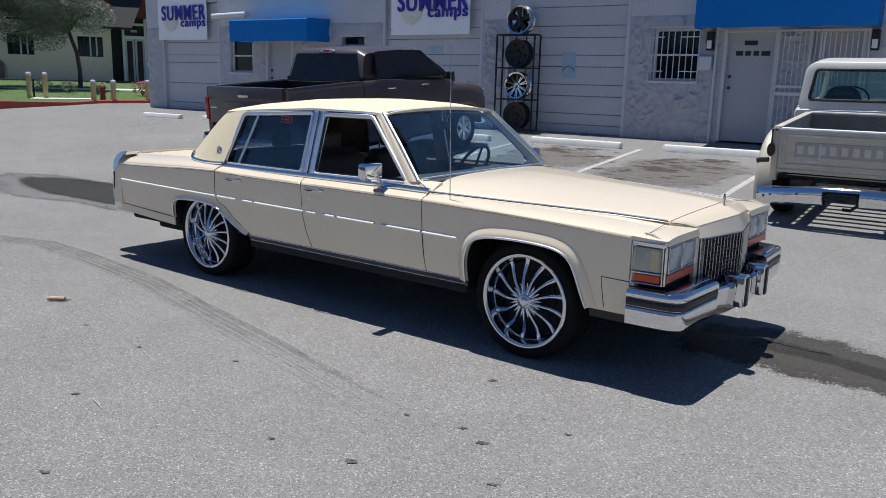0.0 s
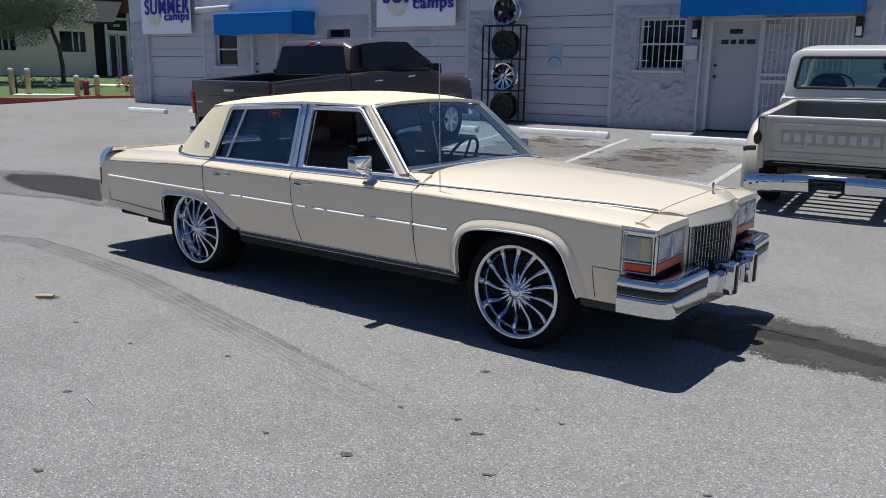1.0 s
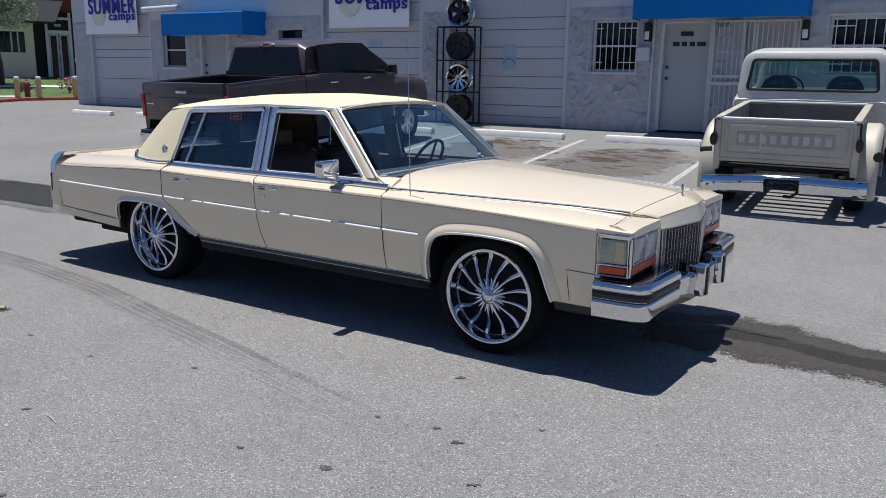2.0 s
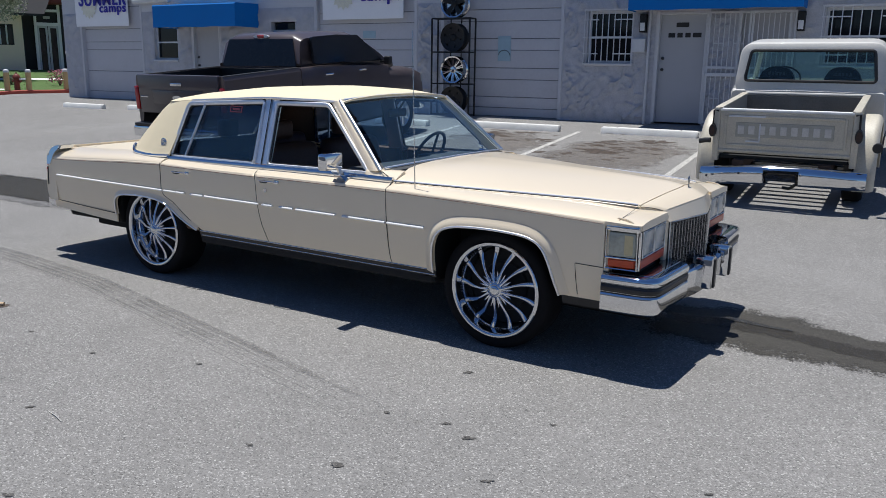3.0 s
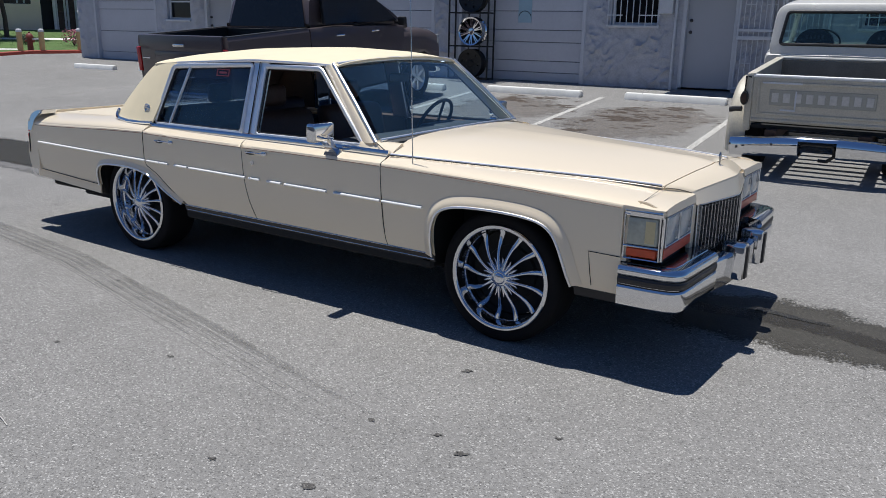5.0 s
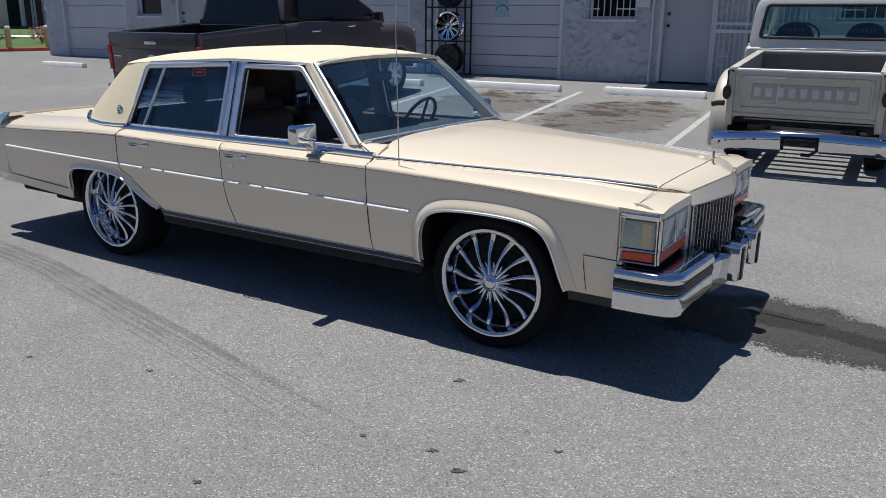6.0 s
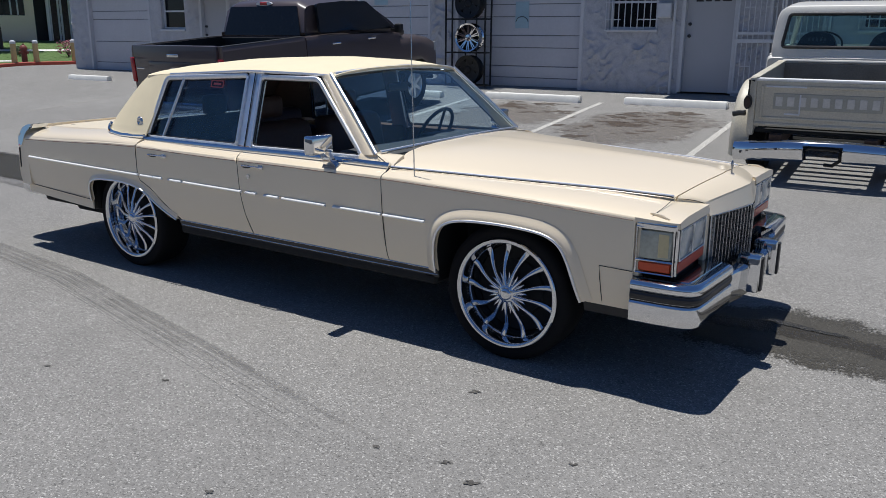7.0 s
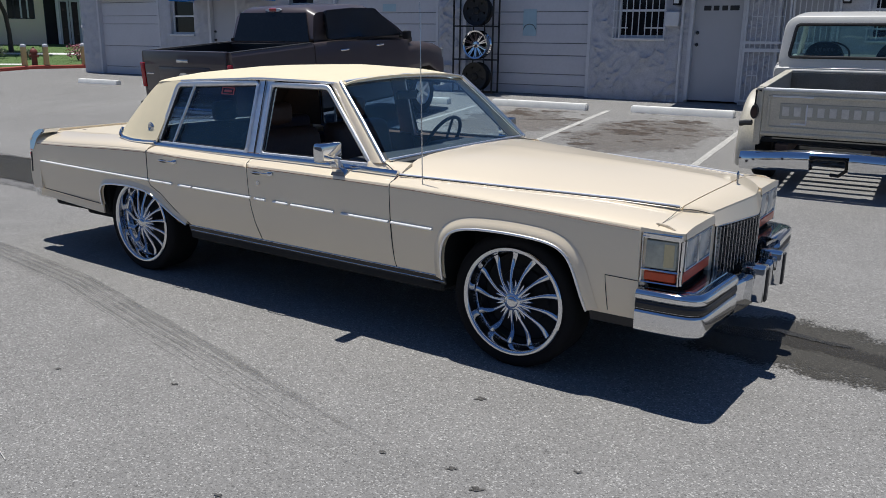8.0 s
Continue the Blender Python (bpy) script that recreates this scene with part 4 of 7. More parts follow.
        # handles
        for x, z in ((-1.078, 0.852), (-0.181, 0.861)):
            d = rdoor if x < -0.5 else fdoor
            bm = B()
            y = side_y(x, z)
            n = 14
            bm.faces.new([bm.verts.new((x - 0.072 + 0.042 * math.cos(2 * math.pi * k / n), side * (y + 0.001), z + 0.011 * math.sin(2 * math.pi * k / n))) for k in range(n)])
            part("handle_recess", thick(bm, 0.002), "black", d)
            bm = B()
            tube(bm, [(x - 0.100, side * (y + 0.003), z + 0.008), (x - 0.085, side * (y + 0.026), z + 0.008), (x + 0.062, side * (y + 0.020), z + 0.008), (x + 0.078, side * (y + 0.003), z + 0.008)], 0.005, 8, flat=(0.005, 0.0045))
            part("door_handle", bm, "chrome", d, "chrome door handle")
            bm = B()
            box(bm, x + 0.038, x + 0.078, min(side * y, side * (y + 0.012)), max(side * y, side * (y + 0.012)), z - 0.006, z + 0.020, 0.005, 2)
            part("handle_button", bm, "chrome", d)
        bm = B()
        y = side_y(-0.233, 0.801)
        cyl(bm, (-0.233, side * y, 0.801), (-0.233, side * (y + 0.006), 0.801), 0.014, seg=14)
        part("keyhole", bm, "satin", fdoor)
        # filler panel seam behind the bumper end
        bm = B()
        tube(bm, [(2.233, side * (side_y(2.23, 0.608) + 0.002), 0.606), (2.072, side * (side_y(2.07, 0.608) + 0.002), 0.610), (2.076, side * (side_y(2.075, 0.55) + 0.002), 0.55), (2.080, side * (side_y(2.08, 0.49) + 0.002), 0.49), (2.083, side * (side_y(2.08, 0.43) + 0.002), 0.43)], 0.002, 6)
        part("panel_seam", bm, "black", fender)
    # bonnet, nose, boot
    bm = B()
    ys = [-1, -0.97, -0.9, -0.75, -0.6, -0.4, -0.2, -0.08, 0, 0.08, 0.2, 0.4, 0.6, 0.75, 0.9, 0.97, 1]

    def bonnet_pt(t, s):
        x0 = 0.755 + 0.045 * s ** 6
        x = x0 + (2.292 + 0.086 * vee(s, 1.0) - x0) * t
        return Vector((x, s * (hood_edge(x) - 0.004), hood_z(x, s * hood_edge(x)) - (0.010 if abs(s) > 0.985 else 0)))

    surf(bm, bonnet_pt, frange(0, 1, 30), ys)
    bonnet = part("bonnet", shell(bm, (0, 0, -0.03)), "cream", car)
    bm = B()


    def header_pt(t, s):
        xs, xf = 2.299 + 0.086 * vee(s, 1.0), 2.408 + 0.100 * vee(s, 1.0)
        zs, zf = hood_z(xs, s * hood_edge(xs)), 0.872 + 0.034 * vee(s, 1.0)
        return Vector((xs + (xf - xs) * t, s * (0.582 + (0.468 - 0.582) * t), zs + (zf - zs) * t + 0.006 * math.sin(math.pi * t) - (0.008 if t > 0.99 else 0) - (0.010 if abs(s) > 0.985 else 0)))

    surf(bm, header_pt, [0, 0.2, 0.4, 0.6, 0.8, 0.93, 0.98, 1.0], ys)
    header = part("grille_header", shell(bm, (0, 0, -0.035)), "cream", car)
    bm = B()
    surf(bm, lambda s, t: header_pt(1.0, s) * (1 - t) + t * Vector((2.434 + 0.100 * vee(s, 1.0), s * 0.466, 0.806)), ys, frange(0, 1, 4))
    part("header_face", shell(bm, (-0.01, 0, 0)), "cream", header)
    for side in (-1, 1):
        bm = B()
        tube(bm, [(x, side * (hood_edge(x) + 0.004), hood_edge_z(x) + 0.011) for x in frange(0.80, 2.288, 40)], 0.006, 8, flat=(0.0085, 0.0065))
        part("bonnet_trim", bm, "bright_trim", bonnet, "thin chrome bonnet edge trim")
        bm = B()
        surf(bm, lambda y, t: Vector((2.426 + 0.004 * t, side * y, (lerp([(0.47, 0.862), (0.93, 0.851)], y)) * (1 - t) + t * 0.822)), frange(0.475, 0.905, 8), frange(0, 1, 2))
        part("lamp_brow", shell(bm, (-0.01, 0, 0)), "cream", car)
        bm = B()
        tube(bm, [(2.296, side * 0.905, 0.868), (2.305, side * 0.75, 0.891), (2.297, side * 0.586, 0.906)], 0.0016, 4)
        part("nose_seam", bm, "black", car)
        bm = B()
        tube(bm, [(x, side * (hood_edge(x) + 0.0125), hood_edge_z(x) + 0.0065) for x in frange(0.80, 2.291, 40)], 0.0026, 6)
        part("bonnet_gap", bm, "black", bonnet)
        if side < 0:
            bm = B()
            tube(bm, [header_pt(t, side * 1.0) + Vector((0, side * 0.003, 0.003)) for t in frange(0.02, 0.96, 8)], 0.0020, 6)
            part("header_gap", bm, "black", header)
        bm = B()
        prism(bm, [(2.268, 0.863), (2.281, 0.878), (2.336, 0.876), (2.378, 0.861), (2.378, 0.853), (2.268, 0.853)], lambda a, b, c: Vector((a, side * (0.876 + (a - 2.268) * 0.22 + c - 0.010), b)), 0.020)
        bmesh.ops.bevel(bm, geom=list(bm.edges), offset=0.003, segments=2, affect="EDGES")
        part("lamp_monitor", bm, "cream", car, "small raised lamp monitor on the fender")
    bm = B()
    box(bm, 2.388, 2.420, -0.014, 0.014, 0.932, 0.947, 0.003)
    cyl(bm, (2.40, 0, 0.94), (2.40, 0, 0.975), 0.006, 0.004, 8)
    lathe(bm, [(0.0, 0.0), (0.012, 0.006), (0.019, 0.022), (0.016, 0.040), (0.010, 0.050), (0.0, 0.054)], pose(2.40, 0, 0.966) @ Matrix.Diagonal((0.35, 1, 1, 1)), 14)
    part("bonnet_ornament", bm, "grille_bar", header, "upright chrome wreath ornament")
    def deck_prof(x, t):
        zs = lerp(Z_SHOULDER, x)
        y0 = side_y(x, zs)
        lift = lerp([(-2.76, 1.02), (-2.4, 1.0), (-1.9, 0.95), (-1.3, 0.80)], x)
        dy, dz = [(0, 0), (0.006, 0.010), (0.018, 0.022), (0.045, 0.036), (0.09, 0.049), (0.15, 0.060), (0.22, 0.068)][t]
        return y0 - dy, zs + dz * lift

    for side in (-1, 1):
        bm = B()
        surf(bm, lambda x, t: Vector((x, side * deck_prof(x, t)[0], deck_prof(x, t)[1])), frange(-2.76, -1.326, 24), range(7))
        part("quarter_top", shell(bm, (0, 0, -0.02)), "cream", car)
    # lid toned down by its own paint, standing in for weaker light
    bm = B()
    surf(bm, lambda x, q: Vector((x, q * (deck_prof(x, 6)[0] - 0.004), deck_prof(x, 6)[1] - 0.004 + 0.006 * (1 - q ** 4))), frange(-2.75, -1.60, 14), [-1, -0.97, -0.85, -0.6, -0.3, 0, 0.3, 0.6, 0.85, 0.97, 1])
    part("boot_lid", shell(bm, (0, 0, -0.03)), "cream_shaded", car, "cream boot lid with its dimmer light put into the paint")
    # rear end
    bm = B()
    surf(bm, lambda y, z: Vector((-2.755 - 0.02 * (1 - abs(y) / 0.9), y, z)), frange(-0.91, 0.91, 10), frange(0.50, 0.945, 5))
    part("rear_panel", shell(bm, (0.02, 0, 0)), "cream", car)
    for side in (-1, 1):
        outer = cut_corners([(-2.645, 0.960), (-2.71, 0.957), (-2.765, 0.925), (-2.80, 0.86), (-2.812, 0.785)], 2)
        inner = [(-2.755, 0.785), (-2.748, 0.84), (-2.725, 0.89), (-2.69, 0.920), (-2.645, 0.932)]
        bm = B()
        prism(bm, outer + inner, lambda a, b, c: Vector((a, side * (0.800 + c - 0.030 * max(0, b - 0.90) / 0.06), b)), 0.142)
        bmesh.ops.bevel(bm, geom=[e for e in bm.edges if abs(e.verts[0].co.y - e.verts[1].co.y) < 0.03], offset=0.012, segments=2, affect="EDGES")
        part("tail_fin_cap", bm, "chrome", car, "rounded chrome tail fin cap")
        bm = B()
        prism(bm, cut_corners([(-2.808, 0.783), (-2.832, 0.68), (-2.842, 0.57), (-2.815, 0.49)], 1) + [(-2.70, 0.49), (-2.70, 0.783)], lambda a, b, c: Vector((a, side * (0.845 + c), b)), 0.093)
        part("tail_end_cap", bm, "cream", car, "cream tail edge")
        bm = B()
        box(bm, -2.850, -2.815, min(side * 0.86, side * 0.925), max(side * 0.86, side * 0.925), 0.60, 0.765, 0.004)
        part("tail_lamp", bm, "tail_red", car, "slim vertical red tail lamp")
        bm = B()
        tube(bm, [(-2.800, side * 0.9385, 0.775), (-2.812, side * 0.9385, 0.62)], 0.006, 6)
        part("tail_lamp_trim", bm, "black", car)
    # bumpers
    for front in (True, False):
        prof = [(-0.060, 0.584), (-0.040, 0.5835), (-0.038, 0.580), (-0.012, 0.579), (0.004, 0.575), (0.013, 0.567), (0.017, 0.557), (0.018, 0.540), (0.015, 0.533), (0.004, 0.529), (0.002, 0.482), (0.014, 0.477), (0.017, 0.468), (0.016, 0.42), (0.012, 0.384), (0.0, 0.373), (-0.04, 0.371)]
        if front:
            end = cut_corners([(2.236, -0.955), (2.40, -0.952), (2.520, -0.93), (2.532, -0.82), (2.536, -0.70), (2.548, -0.455)], 2)
            mid = [(2.545, -0.453), (2.572, -0.30), (2.592, 0.0), (2.572, 0.30), (2.545, 0.453)]
        else:
            end = cut_corners([(-2.74, -0.78), (-2.92, -0.80), (-3.06, -0.80), (-3.085, -0.70), (-3.09, -0.42)], 2)
            mid = [(-3.08, -0.42), (-3.09, 0.0), (-3.08, 0.42)]

        def sweep(bm, plan, prof, drop=0.0):
            rows = []
            for i, (x, y) in enumerate(plan):
                a, c = Vector(plan[max(0, i - 1)]), Vector(plan[min(len(plan) - 1, i + 1)])
                t = (c - a).normalized()
                n = Vector((t.y, -t.x)) if front else Vector((-t.y, t.x))
                rows.append([bm.verts.new((x + n.x * o, y + n.y * o, z - drop)) for o, z in prof])
            for a, c in zip(rows, rows[1:]):
                for k in range(len(prof) - 1):
                    bm.faces.new((a[k], a[k + 1], c[k + 1], c[k]))
            for row in (rows[0], rows[-1]):
                hub = bm.verts.new(sum((v.co for v in row), Vector()) / len(row))
                for a, c in zip(row, row[1:] + row[:1]):
                    bm.faces.new((a, c, hub))
            return bm

        plate = [(-0.05, 0.546), (-0.004, 0.545), (0.006, 0.541), (0.010, 0.532), (0.011, 0.46), (0.010, 0.392), (0.004, 0.384), (-0.04, 0.382)] if front else [p for p in prof if not 0.48 < p[1] < 0.53]
        bumper = part("front_bumper" if front else "rear_bumper", sweep(B(), mid, plate, 0.014), "chrome", car, "chrome bumper with black rubber strips", 50)
        strip = [(0.003, 0.527), (0.013, 0.525), (0.014, 0.516), (0.0165, 0.513), (0.0165, 0.499), (0.014, 0.496), (0.013, 0.487), (0.003, 0.484)]
        for ends in (end, [(x, -y) for x, y in end[::-1]]):
            wing = part("bumper_end", sweep(B(), ends, prof), "chrome", bumper, angle=50)
            part("rubber_strip", sweep(B(), ends, strip), "rubber_strip", wing, "black rubber bumper strip")
        for s in (-1, 1):
            x0, g = (2.572, 0.19) if front else (-3.05, 0.24)
            bm = B()
            box(bm, x0 - 0.05, x0 + 0.070, s * g - 0.050, s * g + 0.050, 0.385, 0.578, 0.014, 2)
            guard = part("bumper_guard", bm, "chrome", bumper, "upright chrome bumper guard")
            bm = B()
            xs = (x0 + 0.066, x0 + 0.080) if front else (x0 - 0.061, x0 - 0.045)
            box(bm, *xs, s * g - 0.020, s * g + 0.020, 0.39, 0.568, 0.005)
            part("rubber_pad", bm, "rubber_strip", guard, "black rubber guard pad")
    for front in (True, False):
        x0, x1, x2 = (2.25, 2.44, 2.488) if front else (-2.66, -2.86, -3.04)
        bm = B()
        w_ = 1.0 if front else 0.86
        prism(bm, [(x0, -0.93 * w_), (x1, -0.92 * w_), (x2, -0.83 * w_), (x2, -0.465), (x2 - 0.03, -0.455), (x2 - 0.03, 0.455), (x2, 0.465), (x2, 0.83 * w_), (x1, 0.92 * w_), (x0, 0.93 * w_)], lambda a, b, c: Vector((a, b, 0.385 + c)), 0.1985 if front else 0.184)
        part("bumper_filler", bm, "filler" if front else "black", car, "dark glossy bumper top panel" if front else "", smooth=False)
    # plate bracket in the middle of the front bumper, plain
    bm = B()
    box(bm, 2.592, 2.606, -0.12, 0.12, 0.395, 0.525, 0.006)
    part("plate_holder", bm, "chrome", car)
    # grille
    gx = lambda y: 2.412 + 0.105 * vee(y)
    gys = frange(-0.43, 0.43, 12)
    bm = B()
    prism(bm, [(y, gx(y)) for y in gys] + [(0.43, 2.39), (-0.43, 2.39)], lambda a, b, c: Vector((b, a, 0.50 + c)), 0.305)
    grille = part("grille", bm, "grille_dark", car, "chrome egg-crate grille with dark backing", smooth=False)
    for k in range(25):
        y = -0.408 + 0.034 * k
        bm = B()
        box(bm, gx(y) + 0.001, gx(y) + 0.021, y - 0.0032, y + 0.0032, 0.51, 0.797, 0.0012)
        part("grille_bar", bm, "grille_bar", grille)
    for k in range(12):
        z = 0.522 + 0.0235 * k
        bm = B()
        prism(bm, [(y, gx(y) + 0.014) for y in gys] + [(y, gx(y) + 0.001) for y in gys[::-1]], lambda a, b, c: Vector((b, a, z + c)), 0.0028)
        part("grille_bar", bm, "grille_bar", grille, smooth=False)
    bm = B()
    tube(bm, [(gx(0.43) + 0.016, -0.436, 0.50)] + [(gx(y) + 0.012, y * 1.013, 0.800) for y in gys] + [(gx(0.43) + 0.016, 0.436, 0.50)], 0.0036, 8)
    part("grille_surround", bm, "bright_trim", grille, "chrome grille surround")
    # lamps
    for s in (-1, 1):
        part("nose_filler", box(B(), 2.33, 2.423, min(s * 0.434, s * 0.482), max(s * 0.434, s * 0.482), 0.56, 0.849, 0.003), "cream", car)
        lamp = part("headlamp_unit", box(B(), 2.30, 2.425, min(s * 0.47, s * 0.90), max(s * 0.47, s * 0.90), 0.605, 0.825, 0.006), "black", car, "chrome framed pair of square headlamps")
        lamp.location.x = -0.010
        for y0 in (0.505, 0.700):
            bm = B()
            box(bm, 2.424, 2.437, min(s * y0, s * (y0 + 0.175)), max(s * y0, s * (y0 + 0.175)), 0.675, 0.808, 0.012, 2)
            part("headlamp", bm, "lens", lamp, "square glass headlamp")
            bm = B()
            a, c = s * (y0 - 0.004), s * (y0 + 0.179)
            tube(bm, [(2.434, a, 0.671), (2.434, c, 0.671), (2.434, c, 0.812), (2.434, a, 0.812)], 0.0045, 6, closed=True)
            part("lamp_bezel", bm, "bright_trim", lamp)
        bm = B()
        box(bm, 2.424, 2.434, min(s * 0.49, s * 0.895), max(s * 0.49, s * 0.895), 0.612, 0.662, 0.006)
        part("turn_signal", bm, "amber", lamp, "amber turn signal strip")
        ya, yb = s * 0.885, s * 0.932
        bm = B()
        box(bm, 2.262, 2.408, min(ya, yb), max(ya, yb), 0.672, 0.806, 0.010, 2)
        for v in bm.verts:
            v.co.y -= s * 0.10 * max(0, v.co.x - 2.30)
        part("cornering_lamp", bm, "side_lens", lamp, "clouded grey wraparound side lamp")
        bm = B()
        box(bm, 2.345, 2.40, min(s * 0.90, s * 0.9315), max(s * 0.90, s * 0.9315), 0.682, 0.798, 0.006)
        for v in bm.verts:
            v.co.y -= s * (0.10 * max(0, v.co.x - 2.30) - 0.0015)
        part("lamp_reflector", bm, "lens_tan", lamp, "yellowed reflector patch")
        bm = B()
        box(bm, 2.262, 2.41, min(ya, yb), max(ya, yb), 0.614, 0.660, 0.006)
        for v in bm.verts:
            v.co.y -= s * 0.10 * max(0, v.co.x - 2.30)
        part("side_marker", bm, "amber", lamp, "amber side marker")
        bm = B()
        y = s * 0.934
        fr = [(2.250, y, 0.608), (2.418, y - s * 0.012, 0.608), (2.418, y - s * 0.012, 0.814), (2.250, y, 0.822)]
        tube(bm, fr, 0.0070, 8, closed=True)
        tube(bm, [(2.250, y, 0.667), (2.418, y - s * 0.012, 0.667)], 0.005, 6)
        box(bm, 2.246, 2.430, min(s * 0.895, s * 0.938), max(s * 0.895, s * 0.938), 0.812, 0.845, 0.007, 2)
        tube(bm, [(2.428, s * 0.905, 0.606), (2.428, s * 0.905, 0.816)], 0.007, 8)
        part("lamp_bezel", bm, "chrome", lamp)
    # dark inner structure: core, floor, wheel wells
    for nm, a in (("boot_floor", (-2.66, -1.02, -0.60, 0.60, 0.24, 0.93)), ("engine_bay", (0.86, 2.40, -0.58, 0.58, 0.24, 0.86)), ("rear_underbody", (-2.66, -1.95, -0.86, 0.86, 0.36, 0.86)), ("front_underbody", (2.02, 2.40, -0.86, 0.86, 0.34, 0.80)), ("floor_pan", (-0.98, 1.12, -0.90, 0.90, 0.33, 0.40)), ("bulkhead", (1.04, 1.12, -0.90, 0.90, 0.36, 0.86)), ("seat_bulkhead", (-1.16, -0.99, -0.60, 0.60, 0.36, 0.80))):
        part(nm, box(B(), *a, 0.015), "under", car)
    for s in (-1, 1):
        part("wheel_well", box(B(), 1.14, 2.02, min(s * 0.55, s * 0.92), max(s * 0.55, s * 0.92), 0.775, 0.80), "under", car)
        part("wheel_well", box(B(), -1.95, -1.10, min(s * 0.55, s * 0.90), max(s * 0.55, s * 0.90), 0.70, 0.72), "under", car)
    # vinyl roof
    gut = [(-1.52, 1.358), (-1.25, 1.378), (-0.45, 1.424), (0.08, 1.420), (0.23, 1.410)]
    gy = [(-1.52, 0.672), (-1.25, 0.690), (-0.45, 0.702), (0.08, 0.690), (0.23, 0.655)]
    top = [(-1.56, 1.398), (-1.40, 1.432), (-0.90, 1.481), (-0.37, 1.501), (0.05, 1.488), (0.26, 1.450)]

    def roof_pt(x, s):
        zg, yg, zt = lerp(gut, x), lerp(gy, x), smoothed(top, x)
        e = abs(s)
        back = 0.06 * (1 - e * e) if x > 0.07 else 0.0
        return Vector((x + back * max(0, (x - 0.07) / 0.16), s * yg, zg + (zt - zg) * max(0.0, 1 - e ** 2.6) ** 0.75))

    rs = [-1, -0.985, -0.96, -0.9, -0.8, -0.6, -0.3, 0, 0.3, 0.6, 0.8, 0.9, 0.96, 0.985, 1]
    bm = B()
    surf(bm, roof_pt, frange(-1.50, 0.23, 26), rs)
    roof = part("vinyl_roof", shell(bm, (0, 0, -0.012)), "vinyl", car, "pale cream padded vinyl roof")
    bm = B()
    surf(bm, lambda x, s: roof_pt(x, s) - Vector((0, 0, 0.03)), frange(-1.48, 0.19, 8), [-0.97, -0.7, 0, 0.7, 0.97])
    part("headliner", shell(bm, (0, 0, -0.006)), "interior", car, "dark headliner")

    def sail_rear(t):
        return lerp([(0, -1.855), (0.3, -1.765), (0.6, -1.665), (0.8, -1.595), (0.92, -1.545), (1, -1.498)], t)

    for s in (-1, 1):
        def sail(t, q):
            foot = 0.975 - 0.026 * max(0.0, min(1.0, q / 0.35)) ** 0.7
            a = Vector((sail_rear(t), 0.0, foot + (lerp(gut, -1.50) - foot) * t))
            c = Vector((lerp([(0, -1.325), (1, -1.225)], t), 0.0, foot + 0.006 + (lerp(gut, -1.225) - foot - 0.006) * t))
            p = a.lerp(c, q)
            y = 0.870 + (lerp(gy, p.x) - 0.870) * max(0.0, t) ** 1.05
            y -= 0.085 * (1 - q) ** 3 * (1 - max(0.0, t)) + 0.012 * (1 - q) ** 4
            z = p.z if t < 0.999 else lerp(gut, p.x) - 0.002
            return Vector((p.x, s * y, z))

        bm = B()
        surf(bm, sail, frange(0, 1, 14), [0, 0.05, 0.11, 0.2, 0.35, 0.5, 0.75, 1])
        part("sail_panel", shell(bm, (0, -s * 0.012, 0)), "vinyl", roof, "cream vinyl rear roof pillar")
        bm = B()
        surf(bm, lambda t, q: sail(t, q) - Vector((0, s * 0.03, 0)), frange(0, 0.97, 4), frange(0.1, 1, 4))
        part("pillar_lining", shell(bm, (0, -s * 0.006, 0)), "interior", roof, "dark pillar lining")
        bm = B()
        ln = [sail(0.10, 0.0), sail(0.05, 0.0), sail(0.018, 0.03), sail(0.0, 0.09), sail(-0.008, 0.2), sail(-0.006, 0.5), sail(0.0, 0.8), sail(0.01, 1.0)]
        tube(bm, [p + Vector((0, s * 0.007, 0.002)) for p in ln], 0.014, 8)
        part("roof_trim", bm, "chrome", roof, "chrome strip at the foot of the vinyl")
        bm = B()
        c = sail(0.24, 0.76)
        lathe(bm, [(0.0, 0.004), (0.012, 0.006), (0.018, 0.003), (0.026, 0.007), (0.032, 0.003), (0.033, 0.0)], Matrix.Translation(c + Vector((0, s * 0.003, 0))) @ pose(0, 0, 0, 90 if s < 0 else -90, 0, 0), 20)
        part("roof_emblem", bm, "satin", roof, "small round wreath emblem")
        # drip rail
        bm = B()
        tube(bm, [(x, s * (lerp(gy, x) + 0.006), lerp(gut, x) - 0.004) for x in frange(-1.22, 0.21, 14)], 0.009, 6)
        part("drip_rail", bm, "bright_trim", roof, "chrome drip rail")
    # back of the roof round its window
    def back_pt(t, q):
        return Vector((-1.855, q * 0.755, 0.975)).lerp(roof_pt(-1.50, q * 0.985), t)

    ts, qs = [0, 0.05, 0.10, 0.5, 0.84, 0.92, 1], [-1, -0.85, -0.68, -0.3, 0, 0.3, 0.68, 0.85, 1]
    bm = B()
    g = [[bm.verts.new(back_pt(t, q)) for q in qs] for t in ts]
    for i in range(6):
        for k in range(8):
            if not (2 <= i < 4 and 2 <= k < 6):
                bm.faces.new((g[i][k], g[i + 1][k], g[i + 1][k + 1], g[i][k + 1]))
    part("roof_back", shell(bm, (0.02, 0, -0.01)), "vinyl", roof)
    bm = B()
    g = [[bm.verts.new(back_pt(t, q * 0.97) + Vector((0.035, 0, -0.02))) for q in qs] for t in ts]
